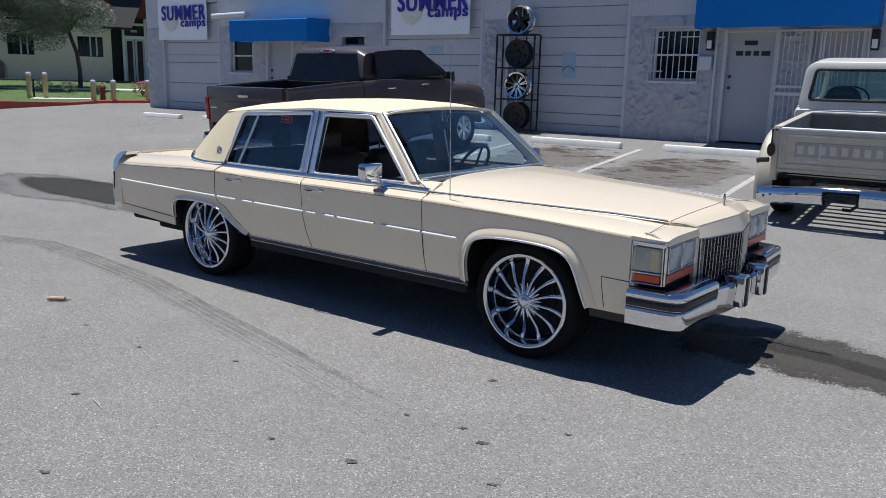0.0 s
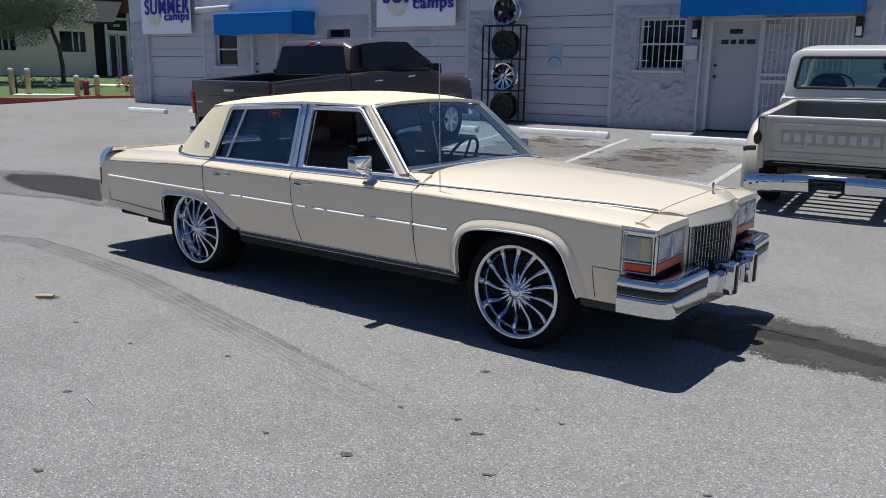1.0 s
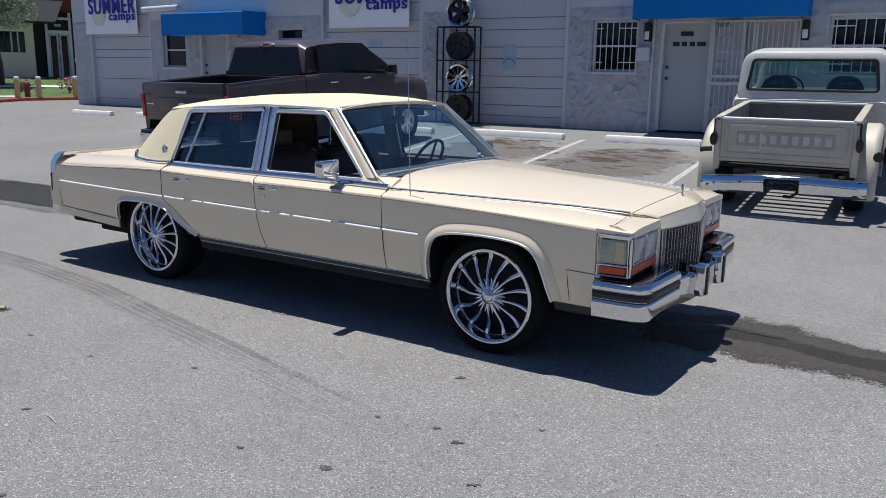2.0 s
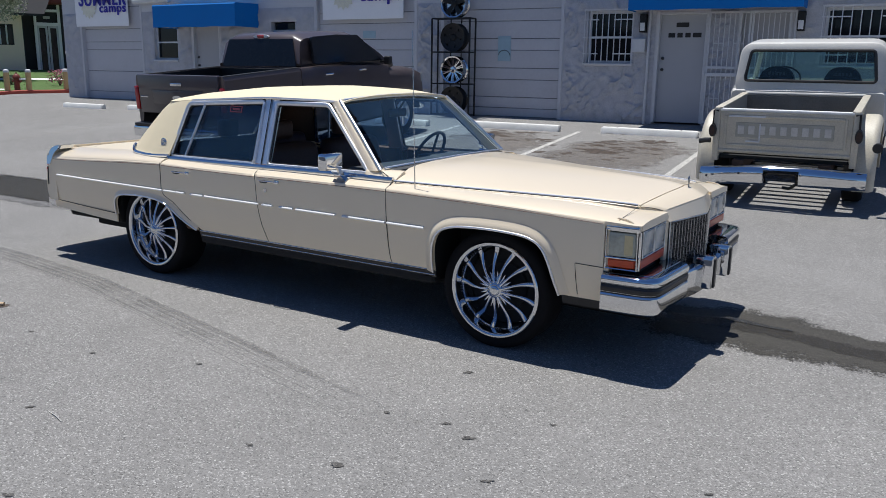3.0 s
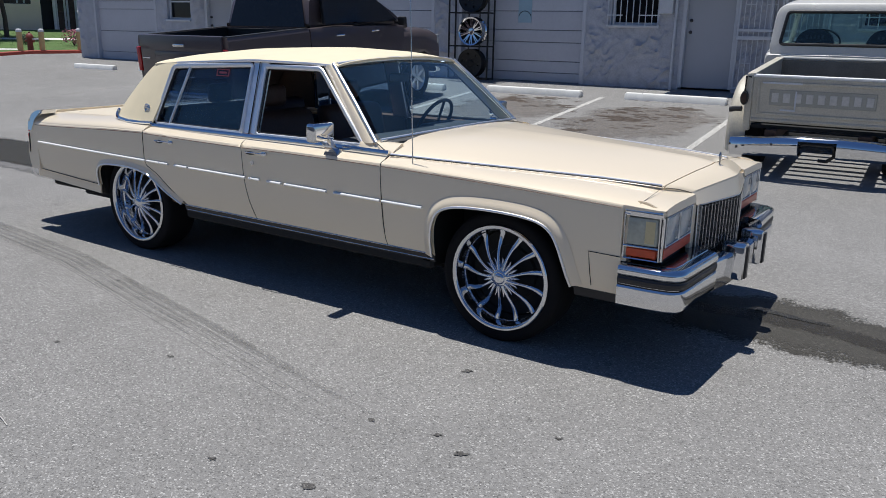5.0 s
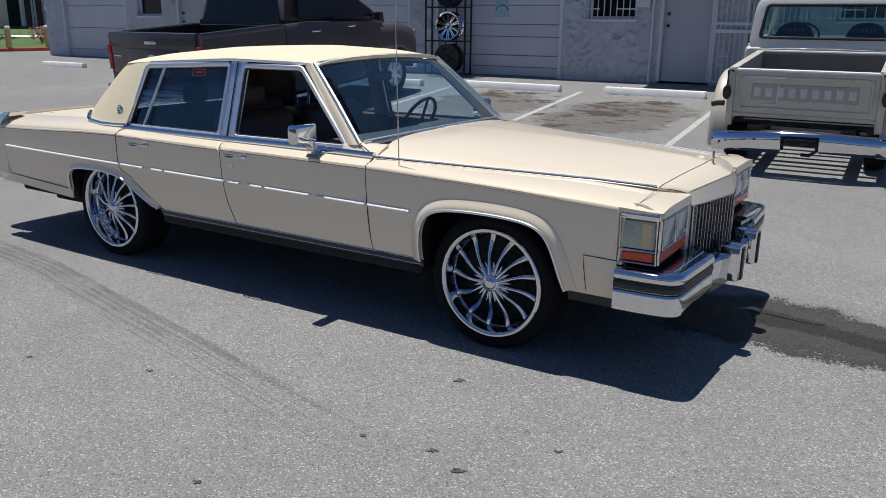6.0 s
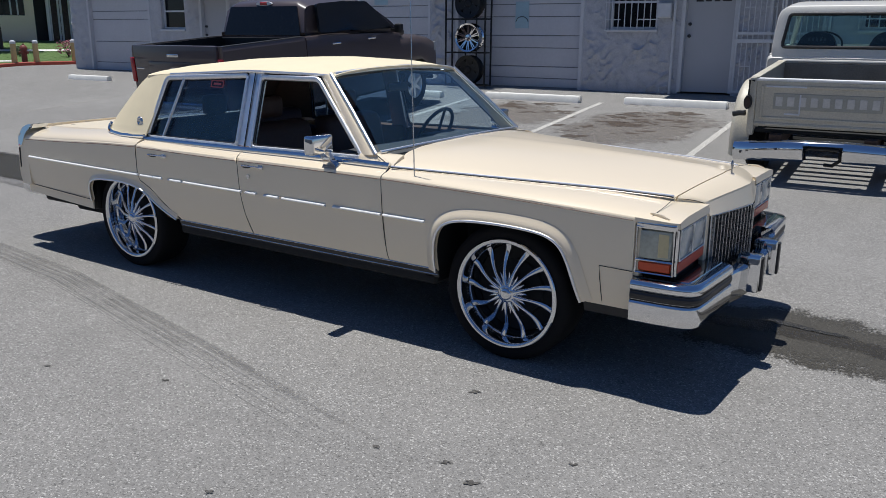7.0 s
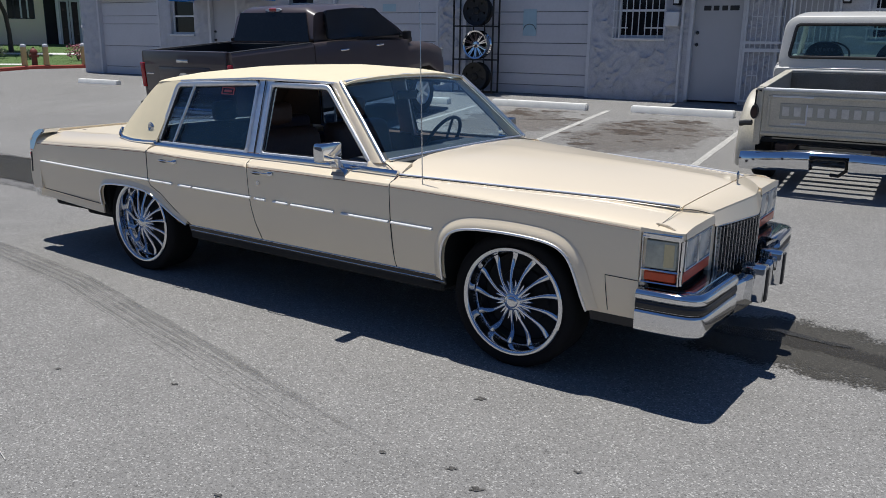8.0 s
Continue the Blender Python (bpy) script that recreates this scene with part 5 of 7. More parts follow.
    for i in range(6):
        for k in range(8):
            if not (2 <= i < 4 and 2 <= k < 6):
                bm.faces.new((g[i][k], g[i + 1][k], g[i + 1][k + 1], g[i][k + 1]))
    part("back_lining", shell(bm, (0.006, 0, -0.003)), "interior", roof, "dark lining round the rear window")
    bm = B()
    surf(bm, lambda t, q: back_pt(t, q) + Vector((0.008, 0, -0.004)), frange(0.09, 0.85, 2), frange(-0.69, 0.69, 4))
    part("rear_window", bm, "glass_dark", car, "small smoked rear window").visible_shadow = False
    # side windows: smoked rear glass, front ones wound down
    for s in (-1, 1):
        def wy(z):
            return 0.832 + (0.712 - 0.832) * (z - 0.975) / (1.37 - 0.975)

        rear = [(-1.328, 0.952), (-1.228, 1.352), (-0.452, 1.392), (-0.452, 0.956)]
        front = [(-0.318, 0.958), (-0.330, 1.386), (0.142, 1.388), (0.572, 0.970)]
        bm = B()
        vs = [bm.verts.new((x, s * (wy(z) - 0.018), z)) for x, z in rear]
        bm.faces.new(vs)
        pane = part("side_glass", thick(bm, 0.004), "glass_dark", car, "smoked rear door glass", smooth=False)
        pane.visible_shadow = False
        if s < 0:
            bm = B()
            for a in ((-0.80, -0.68, 1.306, 1.312), (-0.80, -0.68, 1.346, 1.352), (-0.80, -0.792, 1.312, 1.346), (-0.688, -0.68, 1.312, 1.346), (-0.775, -0.705, 1.322, 1.336)):
                box(bm, a[0], a[1], s * 0.7125 - 0.001, s * 0.7125 + 0.001, a[2], a[3])
            for v in bm.verts:
                v.co.y += s * (wy(v.co.z) - 0.018 - 0.7125 + 0.004)
            part("window_sticker", bm, "sticker", pane, "small faded red sticker")
        for pts, nm in ((rear, "rear"), (front, "front")):
            bm = B()
            tube(bm, [(x, s * wy(z), z) for x, z in rounded(pts, 0.03, 3)], 0.012, 8, closed=True, flat=(0.010, 0.017))
            part("window_frame", bm, "bright_trim", car, "chrome window frame")
            bm = B()
            mid = Vector((sum(p[0] for p in pts) / 4, sum(p[1] for p in pts) / 4))
            tube(bm, [(mid.x + (x - mid.x) * 0.965, s * (wy(z) - 0.006), mid.y + (z - mid.y) * 0.94) for x, z in rounded(pts, 0.03, 3)], 0.009, 6, closed=True)
            part("window_seal", bm, "black", car)
        bm = B()
        tube(bm, [(-1.178, s * wy(0.95), 0.95), (-1.055, s * wy(1.36), 1.36)], 0.010, 6)
        part("vent_divider", bm, "bright_trim", car, "slim chrome window divider")
        bm = B()
        surf(bm, lambda t, q: Vector((-0.452 + q * 0.134, s * (wy(0.935 + 0.485 * t) - 0.004), 0.935 + 0.485 * t)), frange(0, 1, 4), frange(0, 1, 2))
        part("door_post", shell(bm, (0, -s * 0.03, 0)), "bright_trim", car, "bright double door post")
        bm = B()
        tube(bm, [(-0.385, s * wy(0.95), 0.950), (-0.390, s * wy(1.40), 1.41)], 0.0035, 6)
        part("post_gap", bm, "black", car)
        # windscreen pillars
        bm = B()
        A0, A1 = Vector((0.655, s * 0.828, 0.995)), Vector((0.203, s * 0.672, 1.418))
        surf(bm, lambda t, q: A0.lerp(A1, t) + Vector((-0.098 * (1 - 0.28 * t) * q + 0.02 * math.sin(math.pi * q), s * (0.012 * math.sin(math.pi * q) + 0.006 * q), -0.006 * q)), frange(0, 1, 8), frange(0, 1, 4))
        part("windscreen_pillar", shell(bm, (0, -s * 0.03, 0)), "cream", car)
        bm = B()
        tube(bm, [A0 + Vector((0.008, 0, 0.004)), A0.lerp(A1, 0.5) + Vector((0.010, 0, 0.008)), A1 + Vector((0.006, 0, 0.004))], 0.011, 8)
        part("pillar_trim", bm, "bright_trim", car, "chrome windscreen trim")
        bm = B()
        tube(bm, [A0 + Vector((0.02, s * 0.004, -0.002)), Vector((0.735, s * 0.855, 0.972)), Vector((0.785, s * 0.868, 0.947)), Vector((0.790, s * 0.905, 0.925))], 0.0028, 6)
        part("cowl_seam", bm, "black", car)
    # windscreen
    def screen(t, q):
        base = Vector((0.668 + 0.075 * (1 - q * q), q * 0.800, 1.010 + 0.022 * (1 - q * q)))
        head = Vector((0.209 + 0.060 * (1 - q * q), q * 0.638, 1.412 + 0.030 * (1 - q * q)))
        return base.lerp(head, t) + Vector((0.018, 0, 0.018)) * math.sin(math.pi * t)

    bm = B()
    surf(bm, screen, frange(0, 1, 8), frange(-1, 1, 16))
    ws = part("windscreen", bm, "glass_clear", car, "tinted windscreen")
    ws.visible_shadow = False
    bm = B()
    tube(bm, [screen(1.0, q) + Vector((0, 0, 0.006)) for q in frange(-1, 1, 12)], 0.014, 8)
    part("windscreen_trim", bm, "bright_trim", car, "chrome header trim")
    bm = B()
    tube(bm, [screen(0.0, q) + Vector((0.004, 0, -0.002)) for q in frange(-1, 1, 12)], 0.010, 8)
    part("windscreen_trim", bm, "bright_trim", car)
    bm = B()
    surf(bm, lambda q, t: screen(0.0, q) + Vector((0.0 + 0.05 * t, 0, -0.030 - 0.006 * t)), frange(-1, 1, 12), frange(0, 1, 2))
    part("cowl", shell(bm, (0, 0, -0.008)), "black", car)
    # cabin
    cab = part("dashboard", box(B(), 0.30, 0.72, -0.76, 0.76, 0.72, 0.985, 0.04, 3), "dash", car, "dark padded dashboard")
    bm = B()
    box(bm, 0.22, 0.48, 0.18, 0.60, 0.90, 0.992, 0.045, 4)
    part("instrument_hood", bm, "dash", cab)
    bm = B()
    ring = [Matrix.Translation((0.235, 0.39, 0.985)) @ pose(0, 0, 0, 0, -62, 0) @ Vector((0.185 * math.cos(a), 0.185 * math.sin(a), 0)) for a in frange(0, 2 * math.pi, 32)[:-1]]
    tube(bm, ring, 0.013, 8, closed=True)
    c = Vector((0.260, 0.39, 0.973))
    for k in (0, 10, 16, 22):
        tube(bm, [c, ring[k]], 0.010, 6)
    cyl(bm, c, c + Vector((0.30, 0, -0.16)), 0.03, seg=10)
    part("steering_wheel", bm, "black", car, "black steering wheel")
    for y0 in (-0.40, 0.40):
        seat = part("front_seat", box(B(), -0.42, 0.10, y0 - 0.34, y0 + 0.34, 0.40, 0.66, 0.07, 3), "leather", car, "dark brown leather front seat")
        bm = B()
        box(bm, -0.56, -0.40, y0 - 0.33, y0 + 0.33, 0.60, 1.07, 0.06, 3)
        for v in bm.verts:
            v.co.x -= (v.co.z - 0.6) * 0.22
        part("seat_back", bm, "leather", seat)
        bm = B()
        box(bm, -0.68, -0.58, y0 - 0.14, y0 + 0.14, 1.09, 1.24, 0.04, 3)
        part("headrest", bm, "leather", seat)
    rs_ = part("rear_seat", box(B(), -1.30, -0.80, -0.70, 0.70, 0.42, 0.66, 0.07, 3), "leather", car, "dark brown leather rear bench")
    bm = B()
    box(bm, -1.46, -1.30, -0.70, 0.70, 0.60, 1.06, 0.06, 3)
    part("seat_back", bm, "leather", rs_)
    bm = B()
    box(bm, -1.50, -1.41, -0.23, -0.03, 1.05, 1.20, 0.035, 3)
    part("headrest", bm, "leather", rs_)
    bm = B()
    box(bm, -1.84, -1.40, -0.72, 0.72, 0.94, 0.975, 0.01)
    part("parcel_shelf", bm, "interior", car)
    for s in (-1, 1):
        for a, c in ((-1.26, -0.33), (-0.27, 0.74)):
            bm = B()
            box(bm, a, c, min(s * 0.80, s * 0.845), max(s * 0.80, s * 0.845), 0.40, 0.965, 0.015)
            part("door_lining", bm, "woodtrim", car, "brown door lining")
        part("wheel_well", box(B(), -1.15, -0.95, min(s * 0.58, s * 0.80), max(s * 0.58, s * 0.80), 0.44, 0.70), "under", car)
        part("door_bottom", box(B(), -0.92, 0.82, min(s * 0.80, s * 0.905), max(s * 0.80, s * 0.905), 0.434, 0.446), "under", car)
        # door mirrors
        bm = B()
        box(bm, 0.368, 0.440, min(s * 0.928, s * 1.105), max(s * 0.928, s * 1.105), 1.000, 1.108, 0.018, 3)
        mir = part("door_mirror", bm, "chrome", car, "chrome door mirror")
        bm = B()
        body = [[Vector((x + dx, s * (y + dy), z)) for dx, dy in ((-rx, -ry), (rx, -ry), (rx, ry), (-rx, ry))] for x, y, z, rx, ry in ((0.405, 0.905, 0.900, 0.058, 0.034), (0.408, 0.910, 0.930, 0.044, 0.026), (0.410, 0.935, 0.955, 0.030, 0.022), (0.412, 0.985, 1.012, 0.026, 0.026))]
        rr = [[bm.verts.new(v) for v in ring] for ring in body]
        for a, c in zip(rr, rr[1:]):
            for k in range(4):
                bm.faces.new((a[k], a[(k + 1) % 4], c[(k + 1) % 4], c[k]))
        bm.faces.new(rr[0])
        bm.faces.new(rr[-1])
        part("mirror_foot", bm, "chrome", mir)
    bm = B()
    box(bm, 0.195, 0.215, -0.11, 0.11, 1.285, 1.345, 0.012, 2)
    cyl(bm, (0.215, 0, 1.33), (0.265, 0, 1.40), 0.008, seg=8)
    part("rear_view_mirror", bm, "black", car)
    bm = B()
    cyl(bm, (0.985, -0.910, 0.880), (0.985, -0.910, 0.914), 0.018, 0.012, 12)
    cyl(bm, (0.985, -0.910, 0.912), (0.935, -0.876, 1.86), 0.0035, 0.0018, 6)
    part("aerial", bm, "satin", car, "tall thin chrome whip aerial")
    # wheels
    parts = build_wheel_meshes()
    meshes = {}
    for k, bm in parts.items():
        o = part(k, bm, {"tyre": "tyre", "rim": "wheel_chrome", "spokes": "wheel_chrome", "hub": "wheel_chrome", "rivets": "gunmetal", "brake_disc": "under"}[k], None, angle=40)
        meshes[k] = o.data
        bpy.data.objects.remove(o)
    for x, s, turn in ((1.548, -1, 12), (-1.548, -1, 4), (1.548, 1, 30), (-1.548, 1, 50)):
        face = 0.895 if x > 0 else 0.878
        m = Matrix.Translation((x, s * face, 0.359)) @ pose(0, 0, 0, 90 if s < 0 else -90, 0, 0) @ pose(0, 0, 0, 0, 0, turn)
        w = new("wheel", meshes["tyre"])
        w.parent = car
        w.matrix_basis = m
        tagged(w, "black low-profile tyre on a large chrome rim")
        for k in ("rim", "spokes", "hub", "rivets", "brake_disc"):
            o = new(k, meshes[k])
            o.parent = w
            if k == "rivets":
                tagged(o, "ring of small rivets inside the rim", kind="stuff")
            if k not in ("brake_disc", "rivets"):
                tagged(o, "mirror chrome " + {"rim": "wheel rim", "spokes": "curved wheel spokes", "hub": "wheel hub cap"}[k])
    return car


sedan = build_sedan()
sedan.scale = (1.004, 1.004, 1.004)

# ---- markings, stops, stains on the lot ----


def patch_on_ground(name, outline, material, label, category, lift=0.004, frame_=SITE, kind="structure"):
    """A thin patch that follows the ground and thins out to its rim; outline in metres in its frame."""
    bm = B()
    fade = bm.verts.layers.float.new("fade")
    cx, cy = sum(a for a, _ in outline) / len(outline), sum(b for _, b in outline) / len(outline)
    rings = []
    for k, f in ((1.0, 0.0), (0.84, 0.45), (0.6, 0.85), (0.3, 1.0)):
        ring = []
        for a, b in outline:
            v = bm.verts.new((cx + (a - cx) * k, cy + (b - cy) * k, 0))
            v[fade] = f
            ring.append(v)
        rings.append(ring)
    n = len(outline)
    for a, c in zip(rings, rings[1:]):
        for q in range(n):
            bm.faces.new((a[q], a[(q + 1) % n], c[(q + 1) % n], c[q]))
    bm.faces.new(rings[-1])
    for v in bm.verts:
        p = frame_ @ v.co
        v.co = Vector((p.x, p.y, ground_z(p.x, p.y) + lift))
    return tagged(part(name, bm, material, smooth=False), label, category, kind=kind)


def trail_on_ground(name, low, high, x0, x1, material, label, category, lift):
    """A long patch between two lines low(x) and high(x), thinning out to both sides and ends."""
    bm = B()
    fade = bm.verts.layers.float.new("fade")
    xs = frange(x0, x1, 60)
    rows = []
    for x in xs:
        a, b = lerp(low, x) + 0.03 * noise.noise(Vector((x * 4, 1, lift))), lerp(high, x) + 0.03 * noise.noise(Vector((x * 4, 9, lift)))
        end = min(1.0, (x - x0) / 0.2, (x1 - x) / 0.2)
        row = []
        for t, f in ((0, 0.0), (0.15, 0.5), (0.35, 0.95), (0.5, 1.0), (0.65, 0.95), (0.85, 0.5), (1, 0.0)):
            y = a + (b - a) * t
            v = bm.verts.new((x, y, ground_z(x, y) + lift))
            v[fade] = f * end
            row.append(v)
        rows.append(row)
    for a, c in zip(rows, rows[1:]):
        for k in range(6):
            bm.faces.new((a[k], a[k + 1], c[k + 1], c[k]))
    return tagged(part(name, bm, material, smooth=False), label, category, kind="structure")


def strip_on_ground(name, u0, u1, w0, w1, material, label):
    bm = B()
    fade = bm.verts.layers.float.new("fade")
    m = (u1 - u0) * 0.25
    surf(bm, lambda u, w: SITE @ Vector((u, w, 0)), [u0 - 0.006, u0 + m, u1 - m, u1 + 0.006], frange(w0, w1, 16))
    for v in bm.verts:
        u = (SITE_INV @ v.co).x
        v[fade] = 1.0 if u0 + m * 0.5 < u < u1 - m * 0.5 else 0.3
        v.co.z = ground_z(v.co.x, v.co.y) + 0.005
    return tagged(part(name, bm, material, smooth=False), label, "parking line", "parking lines", kind="structure")


def wheel_stop(u0, u1, w):
    z = ground_z(*(SITE @ Vector(((u0 + u1) / 2, w, 0))).xy)
    o = tagged(new("wheel_stop"), "pale concrete wheel stop at a parking bay", "wheel stop", "wheel stops")
    site(o, u0, w, z - 0.004)
    n = u1 - u0
    bm = B()
    prism(bm, [(-0.075, 0.0), (-0.062, 0.095), (-0.045, 0.115), (0.045, 0.115), (0.062, 0.095), (0.075, 0.0)], lambda a, b, c: Vector((c, a, b + a * SLOPE)), n)
    bmesh.ops.bevel(bm, geom=[e for e in bm.edges if abs((e.verts[0].co - e.verts[1].co).x) < 0.01], offset=0.015, segments=2, affect="EDGES")
    part("block", bm, "concrete", o)
    for x in (0.3, n - 0.3):
        bm = B()
        cyl(bm, (x, 0, 0.112), (x, 0, 0.1185), 0.014, seg=8)
        part("pin", bm, "rust", o)


for u0, u1, w in ((-15.42, -13.82, -1.86), (-13.05, -11.45, -1.70), (-5.35, -4.05, -1.72), (-3.20, -1.28, -1.52), (-0.50, 1.25, -1.42), (-10.4, -8.6, -1.6)):
    wheel_stop(u0, u1, w)


def blob(cx, cy, rx, ry, n, wob, seed, turn=0.0):
    out = []
    for k in range(n):
        a = 2 * math.pi * k / n
        r = 1 + wob * noise.noise(Vector((math.cos(a) * 1.7 + seed, math.sin(a) * 1.7, seed * 0.37))) * 1.6
        x, y = rx * r * math.cos(a), ry * r * math.sin(a)
        c, s = math.cos(turn), math.sin(turn)
        out.append((cx + x * c - y * s, cy + x * s + y * c))
    return out


def wet_material(name, dark, rough, soft, cover=1.0):
    """Damp asphalt: same grain, darker and glossier, breaking up towards its rim."""
    m = M["asphalt"].copy()
    m.name = name
    nt = m.node_tree
    b = nt.nodes["Principled BSDF"]
    link = b.inputs["Base Color"].links[0]
    src = link.from_socket
    mul = nt.nodes.new("ShaderNodeMix")
    mul.data_type, mul.blend_type = "RGBA", "MULTIPLY"
    mul.inputs["Factor"].default_value = 1.0
    mul.inputs["B"].default_value = (*dark, 1)
    nt.links.new(src, mul.inputs["A"])
    nt.links.new(mul.outputs["Result"], b.inputs["Base Color"])
    b.inputs["Roughness"].default_value = rough
    att = nt.nodes.new("ShaderNodeAttribute")
    att.attribute_name = "fade"
    geo = nt.nodes.new("ShaderNodeNewGeometry")
    total = att.outputs["Fac"]
    for scale, amount in ((70.0, soft), (7.0, soft * 0.8)):
        n = nt.nodes.new("ShaderNodeTexNoise")
        n.inputs["Scale"].default_value, n.inputs["Detail"].default_value = scale, 4
        nt.links.new(geo.outputs["Position"], n.inputs["Vector"])
        ma = nt.nodes.new("ShaderNodeMath")
        ma.operation = "MULTIPLY_ADD"
        ma.inputs[1].default_value = amount
        nt.links.new(n.outputs["Fac"], ma.inputs[0])
        nt.links.new(total, ma.inputs[2])
        total = ma.outputs[0]
    rg = nt.nodes.new("ShaderNodeMapRange")
    rg.interpolation_type = "SMOOTHSTEP"
    rg.inputs["From Min"].default_value, rg.inputs["From Max"].default_value = soft * 0.9 + 0.18, soft * 0.9 + 0.62
    rg.inputs["To Max"].default_value = cover
    nt.links.new(total, rg.inputs["Value"])
    tr = nt.nodes.new("ShaderNodeBsdfTransparent")
    mx = nt.nodes.new("ShaderNodeMixShader")
    nt.links.new(rg.outputs["Result"], mx.inputs["Fac"])
    nt.links.new(tr.outputs["BSDF"], mx.inputs[1])
    nt.links.new(b.outputs["BSDF"], mx.inputs[2])
    nt.links.new(mx.outputs["Shader"], nt.nodes["Material Output"].inputs["Surface"])
    return m


M["damp"] = wet_material("damp_asphalt", (0.25, 0.24, 0.215), 0.66, 1.3)
M["damp_pale"] = wet_material("drying_asphalt", (0.68, 0.68, 0.70), 0.75, 0.9)
M["soaked"] = wet_material("soaked_asphalt", (0.19, 0.18, 0.165), 0.5, 1.9, 0.6)
M["film"] = wet_material("water_film", (0.21, 0.19, 0.13), 0.30, 1.0)
M["soiled"] = wet_material("oil_stained_asphalt", (0.42, 0.34, 0.29), 0.75, 1.3, 0.75)
M["grimy"] = wet_material("grimy_bay_asphalt", (0.84, 0.775, 0.735), 0.85, 2.2, 0.6)
M["scuffed"] = wet_material("tyre_scuffed_asphalt", (0.74, 0.74, 0.75), 0.85, 0.8, 0.30)
M["scuffed_dark"] = wet_material("dark_tyre_scuff", (0.66, 0.66, 0.67), 0.85, 0.8, 0.28)
M["glint"] = wet_material("standing_water", (0.12, 0.12, 0.11), 0.06, 0.8)
M["spot"] = wet_material("dark_spot", (0.40, 0.39, 0.38), 0.8, 1.0)
ID = Matrix()
patch_on_ground("damp_patch", blob(-6.9, 0.95, 3.1, 0.86, 48, 0.16, 1.3, 0.0), "damp_pale", "damp rim of a puddle on the asphalt", "damp patch", 0.003, ID)
patch_on_ground("water", blob(-6.7, 1.10, 2.5, 0.62, 48, 0.14, 2.9, -0.02), "film", "shallow dark puddle of water", "puddle", 0.006, ID)
LOW = [(2.3, -0.16), (2.75, -0.20), (3.4, -0.14), (4.2, -0.24), (6.0, -0.34), (8.0, -0.28)]
HIGH = [(2.3, 0.75), (2.6, 0.92), (3.0, 0.90), (3.3, 0.72), (3.8, 0.58), (5.0, 0.46), (8.0, 0.55)]
trail_on_ground("damp_patch", LOW, HIGH, 2.1, 9.0, "damp", "damp water trail on the asphalt", "damp patch", 0.003)
trail_on_ground("water", [(2.2, 0.26), (2.9, 0.26), (3.4, 0.15), (5.0, 0.04), (8.0, 0.1)], [(2.2, 0.48), (2.9, 0.52), (3.4, 0.40), (5.0, 0.26), (8.0, 0.3)], 2.1, 8.8, "soaked", "wet streak of water on the asphalt", "puddle", 0.006)
trail_on_ground("water", [(2.55, 0.47), (3.05, 0.42)], [(2.55, 0.56), (3.05, 0.50)], 2.5, 3.1, "glint", "small bright film of standing water", "puddle", 0.009)
M["line_worn"] = wet_material("worn_line_paint", (2.25, 2.25, 2.2), 0.8, 1.0, 0.85)
M["line_faint"] = wet_material("faint_line_paint", (1.9, 1.9, 1.86), 0.8, 1.0, 0.55)
for u, w0, w1, mt in ((-15.65, -5.8, -1.9, "line_faint"), (-13.65, -6.2, -1.65, "line_faint"), (-11.1, -6.9, -1.6, "line_faint"), (-3.45, -6.0, -1.5, "line_worn"), (-0.92, -6.2, -1.45, "line_worn"), (1.60, -6.0, -1.45, "line_worn")):
    strip_on_ground("parking_line", u - 0.05, u + 0.05, w0, w1, mt, "worn white parking bay line on asphalt")
# tyre marks curving past the car
SCUFF = [(-6.5, -1.97), (-5.2, -1.62), (-4.2, -1.33), (-3.74, -1.17), (-2.85, -1.22), (-1.68, -1.35), (-0.55, -1.605), (0.20, -1.765), (0.88, -1.925), (1.40, -2.03), (1.98, -2.145), (2.6, -2.25)]


def scuff(off, width, x_to, material, level):
    bm = B()
    fade = bm.verts.layers.float.new("fade")
    pts = [Vector((lerp([(i, p[0]) for i, p in enumerate(SCUFF)], t), lerp([(i, p[1]) for i, p in enumerate(SCUFF)], t))) for t in frange(0, len(SCUFF) - 1, 66)]
    pts = [p for p in pts if p.x < x_to]
    rows = []
    for i, p in enumerate(pts):
        t = (pts[min(i + 1, len(pts) - 1)] - pts[max(i - 1, 0)]).normalized()
        n = Vector((-t.y, t.x))
        jit = 0.006 * noise.noise(Vector((p.x * 3, off * 30, 0)))
        wd = width * (1.0 if i not in (0, len(pts) - 1) else 0.1) * (0.75 + 0.5 * noise.noise(Vector((p.x * 5, off * 9, 2))))
        row = []
        for q, f in ((-1.6, 0.0), (-0.6, 0.9), (0.6, 0.9), (1.6, 0.0)):
            v = bm.verts.new((*(p + n * (off + jit + q * wd)), 0.0035 + 0.0003 * level))
            v[fade] = f * min(1.0, (x_to - p.x) / 1.6)
            row.append(v)
        rows.append(row)
    for a, c in zip(rows, rows[1:]):
        for k in range(3):
            bm.faces.new((a[k], a[k + 1], c[k + 1], c[k]))
    return part("tyre_mark", bm, material, smooth=False)


random.seed(8)
for k in range(16):
    off = -0.115 + 0.0145 * k + random.uniform(-0.004, 0.004)
    far = random.uniform(1.5, 2.6) if k > 11 else random.uniform(0.2, 2.3)
    tagged(scuff(off, random.uniform(0.003, 0.008) + (0.002 if k > 11 else 0.0), far, "scuffed_dark" if k > 11 or k % 4 == 0 else "scuffed", k), "grey curved tyre mark on the asphalt", "tyre mark", kind="structure")
